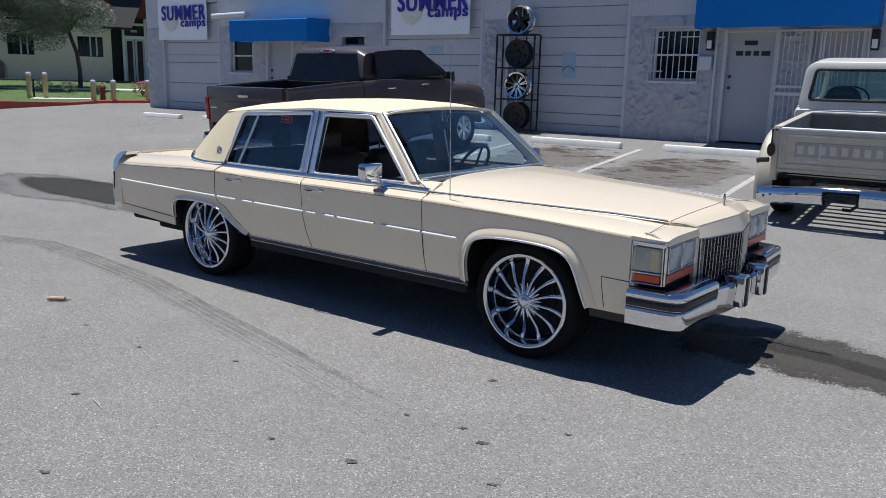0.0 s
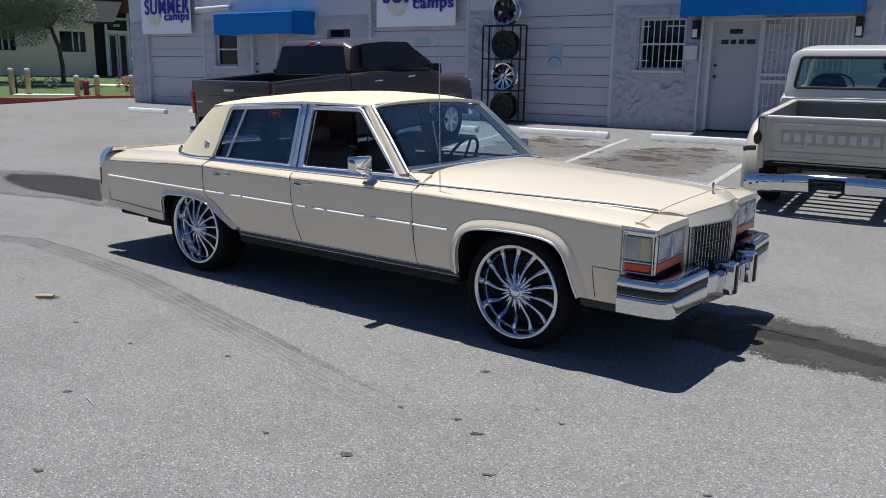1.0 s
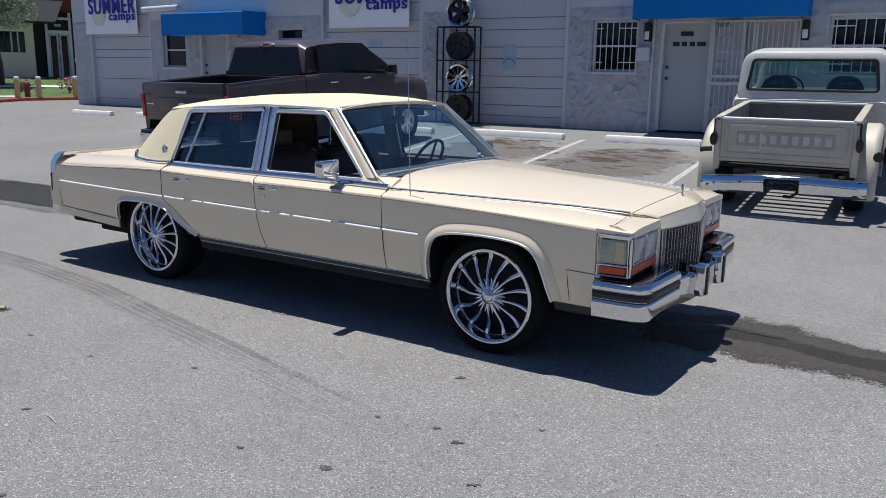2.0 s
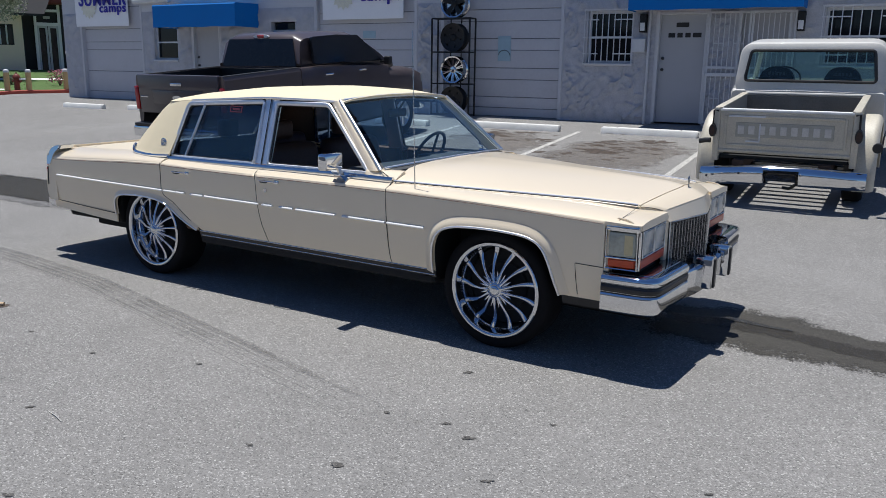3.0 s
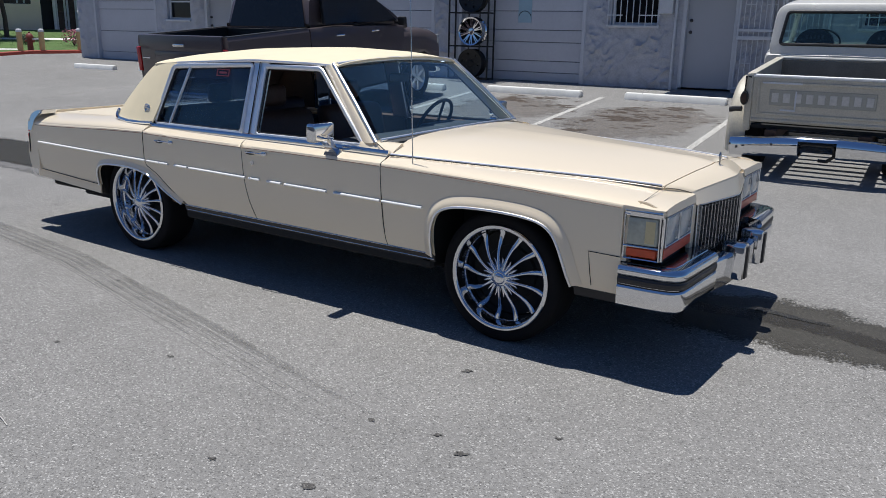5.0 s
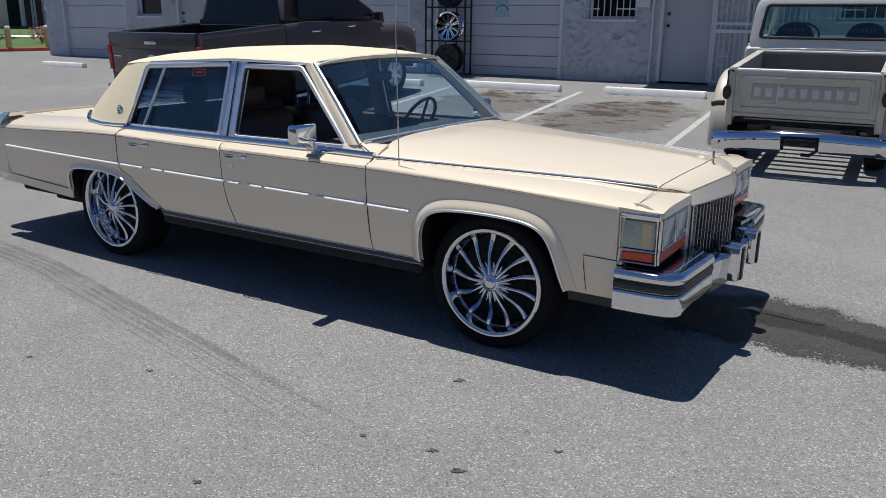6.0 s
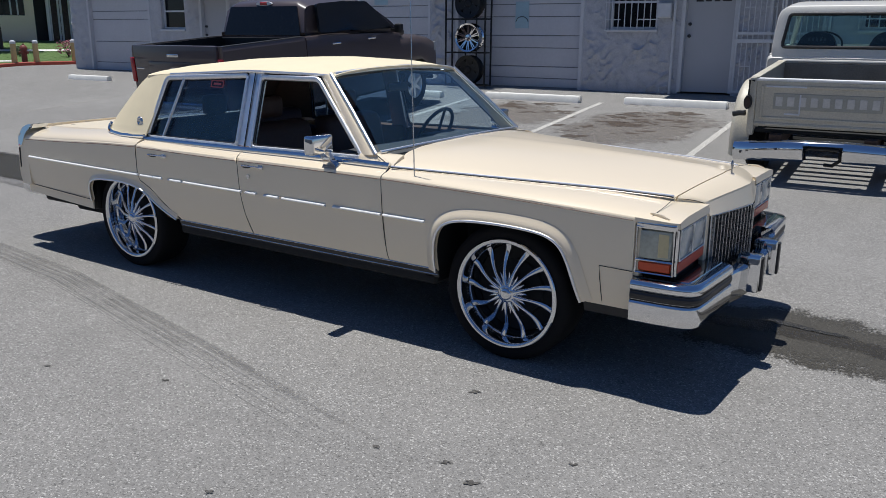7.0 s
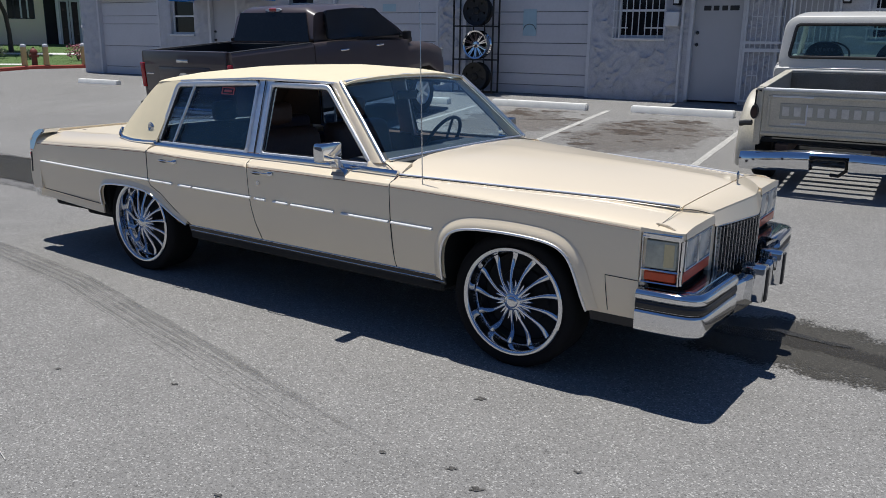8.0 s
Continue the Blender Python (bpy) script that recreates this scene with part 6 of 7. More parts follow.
# oil stains in the bays
random.seed(5)
for u, w, ru, rw in ((0.3, -3.3, 1.1, 1.5), (-2.1, -3.0, 1.15, 1.3), (2.9, -3.2, 1.1, 1.4), (-4.6, -3.2, 1.0, 1.3)):
    patch_on_ground("oil_stain", blob(u, w, ru, rw, 40, 0.25, u * 1.9 + w), "grimy", "broad brownish grime in a parking bay", "oil stain", 0.0028, SITE)
for k in range(150):
    if k < 84:
        u, w = random.gauss(0.30, 0.50), random.gauss(-2.95, 0.55)
    else:
        u, w = random.gauss(-2.2, 0.55), random.gauss(-2.4, 0.40)
    long = 0.03 + 0.20 * random.random() ** 2.2
    patch_on_ground("oil_stain", blob(u, w, long, long * random.uniform(0.25, 0.7), 18, 0.9, k * 1.7, random.uniform(-0.5, 0.5)), "soiled", "dark oil stain in a parking bay", "oil stain", 0.0036 + 0.0003 * (k % 9), SITE)
# small dark tar spots by the camera's side
for x, y, r in ((2.05, -2.0, 0.026), (1.27, -2.61, 0.015), (1.63, -1.30, 0.024), (2.31, -1.66, 0.014), (1.71, -2.54, 0.024), (0.80, -3.44, 0.015), (0.08, -2.91, 0.017), (-0.34, -2.27, 0.016), (1.88, -1.93, 0.017), (1.57, -1.99, 0.015), (-1.0, -2.25, 0.014), (-1.0, -1.43, 0.014), (2.31, -2.30, 0.020), (-0.88, -1.27, 0.010), (3.1, -1.9, 0.014), (-2.4, -1.9, 0.014), (2.7, -2.7, 0.014), (0.30, -2.05, 0.012)):
    patch_on_ground("tar_spot", blob(x + 0.015, y - 0.04, r * 1.35, r * 0.75, 18, 0.9, x * 3.1 + y, 0.4), "spot", "small dark tar spot on the asphalt", "tar spot", 0.004, ID)
bm = B()
cyl(bm, (-1.735, -2.135, 0.016), (-1.65, -2.075, 0.016), 0.018, 0.015, 10)
cyl(bm, (-1.76, -2.153, 0.014), (-1.735, -2.135, 0.015), 0.010, 0.014, 10)
patch_on_ground("oil_stain", blob(-1.69, -2.10, 0.10, 0.045, 16, 0.4, 3.3, 0.6), "soiled", "faint brown stain round the litter", "oil stain", 0.004, ID)
tagged(part("paper_roll", bm, "cork"), "small crushed tan paper roll on the ground", "litter")
bm = B()
tube(bm, [(0.22, -2.93, 0.004), (0.30, -2.945, 0.008), (0.38, -2.965, 0.004)], 0.0022, 5)
tagged(part("straw", bm, "letter_pale"), "thin pale dry straw lying on the asphalt", "straw")

# ---- dark pickup in a bay ----


def alloy(parent, name, x, y, z, s, r_t, r_r, width, spokes, paint, m0=None):
    """Wheel of a truck, outer face towards s."""
    m = Matrix.Translation((x, y, z)) @ pose(0, 0, 0, 0, 90 * s, 0)
    bm = B()
    lathe(bm, [(r_r, 0.0), (r_r + 0.03, 0.012), (r_t - 0.03, 0.008), (r_t, -0.03), (r_t, -width + 0.03), (r_t - 0.02, -width), (r_r, -width)], m, 36)
    w = part(name, bm, "tyre", parent, "black truck tyre on a bright alloy wheel")
    bm = B()
    lathe(bm, [(r_r + 0.004, -0.004), (r_r - 0.008, 0.004), (r_r - 0.022, -0.02), (r_r - 0.03, -0.12), (0.0, -0.13)], m, 36)
    part("rim", bm, paint, w)
    bm = B()
    for k in range(spokes):
        rr = m @ Matrix.Rotation(2 * math.pi * k / spokes, 4, "Z")
        prism(bm, [(0.03, -0.035), (r_r - 0.02, -0.024), (r_r - 0.02, 0.024), (0.03, 0.035)], lambda p, q, c: rr @ Vector((p, q, -0.01 - c)), 0.03)
    lathe(bm, [(0.0, 0.004), (0.05, 0.0), (0.065, -0.02), (0.065, -0.05)], m, 16)
    part("spokes", bm, paint, w)
    return w


def body_loft(bm, stations):
    """Skin through closed rings of equal count, capped at both ends."""
    rings = [[bm.verts.new(p) for p in ring] for ring in stations]
    n = len(rings[0])
    for a, c in zip(rings, rings[1:]):
        for k in range(n):
            bm.faces.new((a[k], a[(k + 1) % n], c[(k + 1) % n], c[k]))
    bm.faces.new(rings[0][::-1])
    bm.faces.new(rings[-1])
    return bm


def truck_ring(y, hw, z0, z1, r=0.07, top=None):
    """Cross-section of a truck body at y: half width, underside, top, corner radius."""
    tw = top or hw
    return [Vector(p) for p in ((-hw * 0.97, y, z0), (-hw, y, z0 + 0.10), (-hw, y, (z0 + z1) * 0.5), (-hw * 0.995, y, z1 - r), (-tw + r * 0.4, y, z1 - r * 0.25), (-tw + r, y, z1), (0, y, z1 + 0.012), (tw - r, y, z1), (tw - r * 0.4, y, z1 - r * 0.25), (hw * 0.995, y, z1 - r), (hw, y, (z0 + z1) * 0.5), (hw, y, z0 + 0.10), (hw * 0.97, y, z0))]


def dark_pickup():
    at = SITE @ pose(-4.763, -7.461, 0.252, 0, 0, 0) @ pose(0, 0, 0, 4.85, 0, 0) @ Matrix.Scale(0.92, 4)
    tk = thing("pickup_truck", "dark charcoal crew-cab pickup with smoked windows parked in a bay", "pickup truck", at=at)
    rail = 1.335
    # bed: two sides, tailgate, floor
    for s in (-1, 1):
        bm = B()
        a, c = s * 0.99, s * 0.86
        ys = frange(0.03, 1.74, 10)

        def prof(y):
            arch = max(0.0, 0.46 ** 2 - (y - 1.20) ** 2) ** 0.5
            return max(0.36, 0.19 + arch if arch > 0 else 0.36)

        ys = sorted(set(ys + [1.20 + 0.46 * math.cos(t) for t in frange(0, math.pi, 12)]))
        ys = [y for y in ys if 0.0 <= y < 1.745]
        rows = []
        for y in ys:
            lo = prof(y)
            rows.append([bm.verts.new(p) for p in ((a, y, lo), (a, y, lo + 0.5 * (rail - lo)), (a * 0.985, y, rail - 0.06), (a * 0.965, y, rail), (c, y, rail), (c, y, 0.80))])
        for r0, r1 in zip(rows, rows[1:]):
            for k in range(5):
                bm.faces.new((r0[k], r0[k + 1], r1[k + 1], r1[k]))
        bm.faces.new(rows[0])
        bm.faces.new(rows[-1][::-1])
        part("bed_side", bm, "truck_dark", tk, smooth=False)
        bm = B()
        box(bm, min(s * 0.875, s * 0.96), max(s * 0.875, s * 0.96), 0.04, 1.72, rail - 0.001, rail + 0.012, 0.005)
        part("bed_rail_cap", bm, "black", tk)
        bm = B()
        box(bm, min(s * 0.90, s * 0.982), max(s * 0.90, s * 0.982), -0.022, 0.03, 0.80, 1.17, 0.012, 2)
        part("tail_lamp", bm, "tail_red", tk, "tall red tail lamp")
    bm = B()
    box(bm, -0.88, 0.88, -0.02, 0.06, 0.75, rail + 0.02, 0.014, 2)
    gate_ = part("tailgate", bm, "truck_dark", tk)
    bm = B()
    box(bm, -0.55, 0.55, -0.032, -0.018, 0.90, 1.12, 0.01, 2)
    part("tailgate_panel", bm, "truck_dark", gate_)
    bm = B()
    box(bm, -0.12, 0.12, -0.045, -0.018, 1.185, 1.235, 0.010, 2)
    part("tailgate_handle", bm, "satin", gate_, "bright tailgate handle")
    bm = B()
    n = 24
    bm.faces.new([bm.verts.new((0.10 * math.cos(2 * math.pi * k / n), -0.036, 1.0 + 0.04 * math.sin(2 * math.pi * k / n))) for k in range(n)])
    part("tailgate_badge", thick(bm, 0.004), "satin", gate_, "plain oval badge")
    bm = B()
    box(bm, -0.84, -0.68, -0.026, -0.018, 0.995, 1.018, 0.003)
    part("trim_badge", bm, "satin", gate_, "small plain badge bar")
    bm = B()
    box(bm, -0.96, 0.96, -0.16, 0.02, 0.38, 0.555, 0.03, 2)
    step = part("rear_bumper", bm, "chrome", tk, "chrome rear step bumper")
    bm = B()
    box(bm, -0.93, 0.93, -0.15, 0.02, 0.552, 0.60, 0.015, 2)
    part("step_pad", bm, "black", step, "black step pad")
    bm = B()
    box(bm, -0.87, 0.87, 0.05, 1.74, 0.78, 0.82)
    box(bm, -0.87, 0.87, 1.70, 1.75, 0.80, rail - 0.02)
    part("bed_floor", bm, "black", tk, "black bed liner")
    for s in (-1, 1):
        part("bed_liner", box(B(), min(s * 0.835, s * 0.858), max(s * 0.835, s * 0.858), 0.07, 1.70, 0.82, rail - 0.004), "black", tk)
    # cab and nose
    bm = B()
    st = [truck_ring(1.76, 0.985, 0.28, 1.335, 0.06), truck_ring(2.4, 0.99, 0.24, 1.33, 0.06), truck_ring(4.20, 0.99, 0.24, 1.22, 0.06), truck_ring(4.40, 0.99, 0.62, 1.20, 0.06)]
    body_loft(bm, st)
    cab = part("cab_body", bm, "truck_dark", tk)
    bm = B()
    st = [truck_ring(4.38, 0.985, 0.60, 1.15, 0.10, 0.90), truck_ring(4.70, 0.985, 0.64, 1.14, 0.10, 0.90), truck_ring(5.2, 0.975, 0.64, 1.10, 0.10, 0.88), truck_ring(5.65, 0.955, 0.46, 1.03, 0.10, 0.85), truck_ring(5.84, 0.90, 0.36, 0.94, 0.10, 0.80)]
    body_loft(bm, st)
    part("bonnet", bm, "truck_dark", tk, angle=60)
    bm = B()
    box(bm, -0.90, 0.90, 5.70, 5.93, 0.18, 0.42, 0.05, 2)
    part("front_bumper", bm, "chrome", tk)
    bm = B()
    st = [truck_ring(1.80, 0.93, 1.30, 1.34, 0.02), truck_ring(1.83, 0.90, 1.30, 1.50, 0.06, 0.86), truck_ring(1.92, 0.86, 1.30, 1.85, 0.08, 0.77), truck_ring(1.98, 0.845, 1.30, 1.91, 0.09, 0.74), truck_ring(2.10, 0.84, 1.30, 1.945, 0.10, 0.72), truck_ring(2.6, 0.84, 1.30, 1.945, 0.10, 0.72), truck_ring(3.25, 0.84, 1.28, 1.925, 0.10, 0.72), truck_ring(3.52, 0.85, 1.27, 1.89, 0.09, 0.72), truck_ring(3.72, 0.86, 1.26, 1.81, 0.08, 0.74), truck_ring(4.2, 0.90, 1.20, 1.50, 0.06, 0.82), truck_ring(4.62, 0.93, 1.12, 1.17, 0.02, 0.90)]
    body_loft(bm, st)
    part("cab_roof", bm, "truck_dark", tk, angle=60)
    # glass set on the cab
    bm = B()
    q = [(-0.845, 1.782, 1.35), (0.845, 1.782, 1.35), (0.735, 1.897, 1.845), (-0.735, 1.897, 1.845)]
    bm.faces.new([bm.verts.new(p) for p in q])
    part("rear_window", thick(bm, 0.006), "truck_glass", tk, "smoked rear window", smooth=False)
    for s in (-1, 1):
        for pts in (((2.08, 1.36), (2.16, 1.86), (2.945, 1.87), (2.945, 1.35)), ((2.97, 1.34), (2.97, 1.87), (3.56, 1.84), (4.22, 1.29))):
            bm = B()
            bm.faces.new([bm.verts.new((s * (0.975 - 0.20 * (z - 1.30)), y, z)) for y, z in rounded(pts, 0.05, 3)])
            part("side_window", thick(bm, 0.05), "truck_glass", tk, "smoked side window", smooth=False)
        for y in (2.50, 3.50):
            bm = B()
            tube(bm, [(s * 0.985, y - 0.09, 1.17), (s * 1.015, y - 0.07, 1.17), (s * 1.015, y + 0.07, 1.17), (s * 0.985, y + 0.09, 1.17)], 0.016, 6)
            part("door_handle", bm, "chrome", tk, "chrome door handle")
        bm = B()
        box(bm, min(s * 1.03, s * 1.18), max(s * 1.03, s * 1.18), 4.14, 4.25, 1.21, 1.37, 0.03, 2)
        part("door_mirror", bm, "black", tk, "black door mirror")
        bm = B()
        box(bm, min(s * 0.93, s * 1.06), max(s * 0.93, s * 1.06), 4.17, 4.23, 1.24, 1.29, 0.01)
        part("mirror_arm", bm, "black", tk)
        bm = B()
        box(bm, min(s * 0.60, s * 0.93), max(s * 0.60, s * 0.93), 5.68, 5.81, 0.74, 0.92, 0.02, 2)
        part("headlamp", bm, "lens", tk)
        for y in (1.20, 5.02):
            alloy(tk, "wheel", s * 0.91, y, 0.165, s, 0.42, 0.258, 0.26, 6, "bright_trim")
    bm = B()
    lathe(bm, [(0.0, 0.0), (0.16, 0.0), (0.18, 0.02), (0.17, 0.045), (0.0, 0.05)], pose(0, 1.955, 1.893, 90, 0, 0) @ Matrix.Diagonal((1, 0.22, 1, 1)), 20)
    hl = part("stop_lamp_bar", bm, "white_lens", tk, "white and red high stop lamp")
    bm = B()
    box(bm, -0.075, 0.075, 1.893, 1.918, 1.866, 1.920, 0.008)
    part("stop_lamp", bm, "tail_red", hl)
    bm = B()
    box(bm, -0.72, 0.72, 0.2, 5.5, 0.14, 0.60, 0.03)
    box(bm, -0.80, 0.80, 1.9, 4.2, 0.22, 0.50, 0.02)
    part("chassis", bm, "under", tk)
    for y in (1.20, 5.02):
        bm = B()
        cyl(bm, (-0.8, y, 0.165), (0.8, y, 0.165), 0.06, seg=10)
        part("axle", bm, "under", tk)
    # long bed: cab and nose stand further from the tail
    for ob in tk.children_recursive:
        if ob.type == "MESH" and not ob.name.startswith(("wheel", "rim", "spokes", "axle")):
            for v in ob.data.vertices:
                if v.co.y > 1.68:
                    v.co.y += 0.08 * min(1.0, max(0.0, (5.95 - v.co.y) / 1.5))
                if v.co.z > 1.34 and v.co.y > 1.76:
                    v.co.z = 1.34 + (v.co.z - 1.34) * 0.91


dark_pickup()

# ---- old tan and white stepside pickup ----


def old_pickup():
    at = SITE @ pose(3.21, -5.90, 0.13, 0, 0, 0) @ pose(0, 0, 0, 4.9, 0, 0)
    tk = thing("old_pickup_truck", "old tan and white stepside pickup, its chrome rear bumper hanging loose", "pickup truck", at=at)
    hb, zt, zb = 0.72, 1.115, 0.60
    # tailgate with a raised lettered panel
    bm = B()
    box(bm, -hb + 0.02, hb - 0.02, -0.03, 0.0, zb, zt - 0.03, 0.006)
    tg = part("tailgate", bm, "truck_tan", tk)
    bm = B()
    tube(bm, [(-hb + 0.02, -0.015, zt - 0.018), (hb - 0.02, -0.015, zt - 0.018)], 0.020, 10)
    # white paint stands in for the sun's highlight along the roll
    part("top_roll", bm, "bar_white", tg, "tailgate top edge with its sunlit highlight painted white")
    bm = B()
    tube(bm, [(-hb + 0.02, -0.02, zb + 0.03), (hb - 0.02, -0.02, zb + 0.03)], 0.022, 10)
    part("bottom_roll", bm, "truck_tan", tg)
    for a in ((-0.62, 0.62, 1.015, 1.045), (-0.62, 0.62, 0.68, 0.71), (-0.65, -0.62, 0.69, 1.035), (0.62, 0.65, 0.69, 1.035)):
        bm = B()
        box(bm, a[0], a[1], -0.042, -0.028, a[2], a[3], 0.005)
        part("tailgate_rib", bm, "truck_tan", tg)
    bm = B()
    box(bm, -0.52, 0.52, -0.036, -0.028, 0.79, 0.96, 0.004)
    part("letter_panel", bm, "letter_back", tg, "worn dull lettering panel")
    for k in range(9):
        x = -0.46 + 0.115 * k
        bm = B()
        box(bm, x - 0.035, x + 0.035, -0.040, -0.034, 0.825, 0.925, 0.004)
        part("letter_bar", bm, "letter_pale", tg, "worn pale bar of lettering")
    bm = B()
    box(bm, -0.60, -0.20, -0.045, -0.040, 1.02, 1.038)
    box(bm, -0.26, -0.245, -0.0425, -0.0395, 0.74, 0.95)
    box(bm, -0.40, -0.25, -0.0425, -0.0395, 0.735, 0.755)
    part("bare_strip", bm, "bar_white", tg, "bare pale strip of old tape")
    # bed sides, front wall and open floor sills
    for s in (-1, 1):
        bm = B()
        box(bm, min(s * (hb - 0.03), s * hb), max(s * (hb - 0.03), s * hb), 0.0, 1.58, 0.55, zt - 0.01, 0.004)
        bside = part("bed_side", bm, "truck_tan", tk)
        bm = B()
        box(bm, min(s * (hb - 0.04), s * (hb + 0.045)), max(s * (hb - 0.04), s * (hb + 0.045)), -0.03, 1.60, zt - 0.02, zt + 0.012, 0.008, 2)
        part("bed_rail", bm, "truck_tan", bside)
        bm = B()
        box(bm, min(s * (hb - 0.02), s * (hb + 0.05)), max(s * (hb - 0.02), s * (hb + 0.05)), -0.045, 0.035, 0.50, zt + 0.002, 0.010, 2)
        part("corner_post", bm, "truck_tan", bside)
        bm = B()
        tube(bm, [(s * hb, -0.05, zt - 0.03), (s * (hb + 0.045), -0.07, zt - 0.02), (s * (hb + 0.05), -0.07, zt - 0.20)], 0.012, 6)
        part("tailgate_chain", bm, "black_steel", bside, "black tailgate latch")
        # bulging rear mudguard
        bm = B()

        def guard(t, q):
            a = -0.15 + (math.pi + 0.20) * t
            y, z = 0.62 - 0.62 * math.cos(a) * 0.98, 0.34 + 0.68 * max(-0.2, math.sin(a))
            out = hb + 0.03 + 0.215 * q ** 0.55
            drop = 0.16 * max(0.0, q - 0.55) ** 2 / 0.2
            c = Vector((0, 0.62, 0.34))
            p = Vector((0, y, z))
            p = c + (p - c) * (1 - drop * 0.6)
            return Vector((s * out, p.y, p.z))

        surf(bm, guard, frange(0, 1, 18), frange(0, 1, 8))
        part("mudguard", thick(bm, 0.01), "truck_tan", tk, "rounded tan rear mudguard")
        # tail lamp on a bracket
        bm = B()
        cyl(bm, (s * (hb + 0.05), -0.05, 0.86), (s * (hb + 0.05), -0.10, 0.86), 0.042, 0.038, 20)
        for v in bm.verts:
            v.co.z = 0.86 + (v.co.z - 0.86) * 1.9
        tl_ = part("tail_lamp", bm, "black", tk, "dark oval tail lamp housing")
        bm = B()
        cyl(bm, (s * (hb + 0.05), -0.108, 0.86), (s * (hb + 0.05), -0.106, 0.86), 0.030, 0.026, 20)
        for v in bm.verts:
            v.co.z = 0.86 + (v.co.z - 0.86) * 1.8
        part("lens", bm, "rust", tl_, "dull weathered lens")
        bm = B()
        if s < 0:
            tube(bm, [(s * (hb + 0.07), -0.06, 0.74), (s * (hb + 0.14), -0.05, 0.735), (s * (hb + 0.20), -0.05, 0.72)], 0.03, 8)
        else:
            cyl(bm, (hb + 0.24, 0.02, 0.74), (hb + 0.24, -0.045, 0.74), 0.052, seg=18)
        part("lamp_socket", bm, "black", tk)
    bm = B()
    box(bm, -hb, hb, 1.55, 1.58, 0.55, zt - 0.02, 0.004)
    bed_front = part("bed_front", bm, "bed_floor", tk, "brown bed front wall")
    bm = B()
    tube(bm, [(-hb + 0.01, 1.560, zt + 0.006), (hb - 0.01, 1.560, zt + 0.006)], 0.019, 8)
    part("front_rail", bm, "truck_white", bed_front, "white top edge of the bed front")
    for y in (0.03, 0.24, 0.45, 0.66, 0.87, 1.08, 1.29, 1.50):
        bm = B()
        box(bm, -hb + 0.03, hb - 0.03, y - 0.035, y + 0.035, 0.53, 0.57)
        part("floor_sill", bm, "under", tk, "bare cross sill of the open bed floor")
    for s in (-1, 1):
        bm = B()
        box(bm, min(s * 0.40, s * 0.52), max(s * 0.40, s * 0.52), -0.10, 4.3, 0.40, 0.53)
        part("chassis_rail", bm, "rust", tk)
    # chrome bumper, sagging to one side, with a plate notch
    def bump_pt(x, k):
        z, y = [(0.285, -0.17), (0.325, -0.215), (0.37, -0.228), (0.425, -0.215), (0.462, -0.18), (0.468, -0.14)][k]
        low = 0.03 * (1 - x * x) if k == 0 else 0.0
        return Vector((x, y + 0.16 * (abs(x) / 0.9) ** 4, z * 1.06 + 0.024 * x - 0.086 * x * x + 0.010 - low))

    xs = [-0.89, -0.87, -0.80, -0.6, -0.3, -0.16, -0.155, 0.22, 0.225, 0.5, 0.75, 0.86, 0.89]
    bm = B()
    g = [[bm.verts.new(bump_pt(x, k)) for k in range(6)] for x in xs]
    for i in range(len(xs) - 1):
        for k in range(5):
            if -0.156 <= xs[i] < 0.22 and k < 3:
                continue
            bm.faces.new((g[i][k], g[i][k + 1], g[i + 1][k + 1], g[i + 1][k]))
    thick(bm, 0.006)
    bp_ = part("rear_bumper", bm, "chrome", tk, "loose sagging chrome rear bumper", 50)
    for x in (-0.46, 0.46):
        bm = B()
        tube(bm, [(x, -0.14, 0.40), (x, -0.02, 0.44), (x, 0.05, 0.46)], 0.02, 6)
        part("bumper_bracket", bm, "rust", bp_)
    bm = B()
    tube(bm, [(-0.135, -0.17, 0.30), (-0.14, -0.17, 0.40), (-0.10, -0.17, 0.428), (0.17, -0.17, 0.428), (0.20, -0.17, 0.40), (0.20, -0.16, 0.31), (0.13, -0.12, 0.245), (0.05, -0.10, 0.245)], 0.019, 8)
    part("plate_frame", bm, "black_steel", bp_, "black steel frame round the bumper notch")
    for x, z in ((-0.78, 0.345), (-0.42, 0.40)):
        bm = B()
        cyl(bm, (x, -0.19 - 0.0, z), (x, -0.212, z), 0.014, seg=10)
        part("bolt", bm, "gunmetal", bp_)
    bm = B()
    tube(bm, [(0.20, -0.16, 0.40), (0.22, -0.10, 0.30), (0.30, 0.0, 0.27), (0.36, 0.05, 0.30)], 0.018, 6)
    part("tow_bracket", bm, "rust", tk, "rusty tow bracket")
    # cab
    def cab_ring(y, hw, z1, tw):
        return truck_ring(y, hw, 0.45, z1, 0.10, tw)

    bm = B()
    body_loft(bm, [truck_ring(1.66, 0.92, 0.45, 1.14, 0.05), truck_ring(1.70, 0.935, 0.42, 1.17, 0.05), truck_ring(3.0, 0.94, 0.42, 1.15, 0.05), truck_ring(3.1, 0.90, 0.42, 1.10, 0.08), truck_ring(4.5, 0.86, 0.50, 1.02, 0.10), truck_ring(4.6, 0.80, 0.52, 0.96, 0.10)])
    part("cab_body", bm, "truck_white", tk)
    # upper cab built round its window openings
    sill, head = 1.27, 1.655
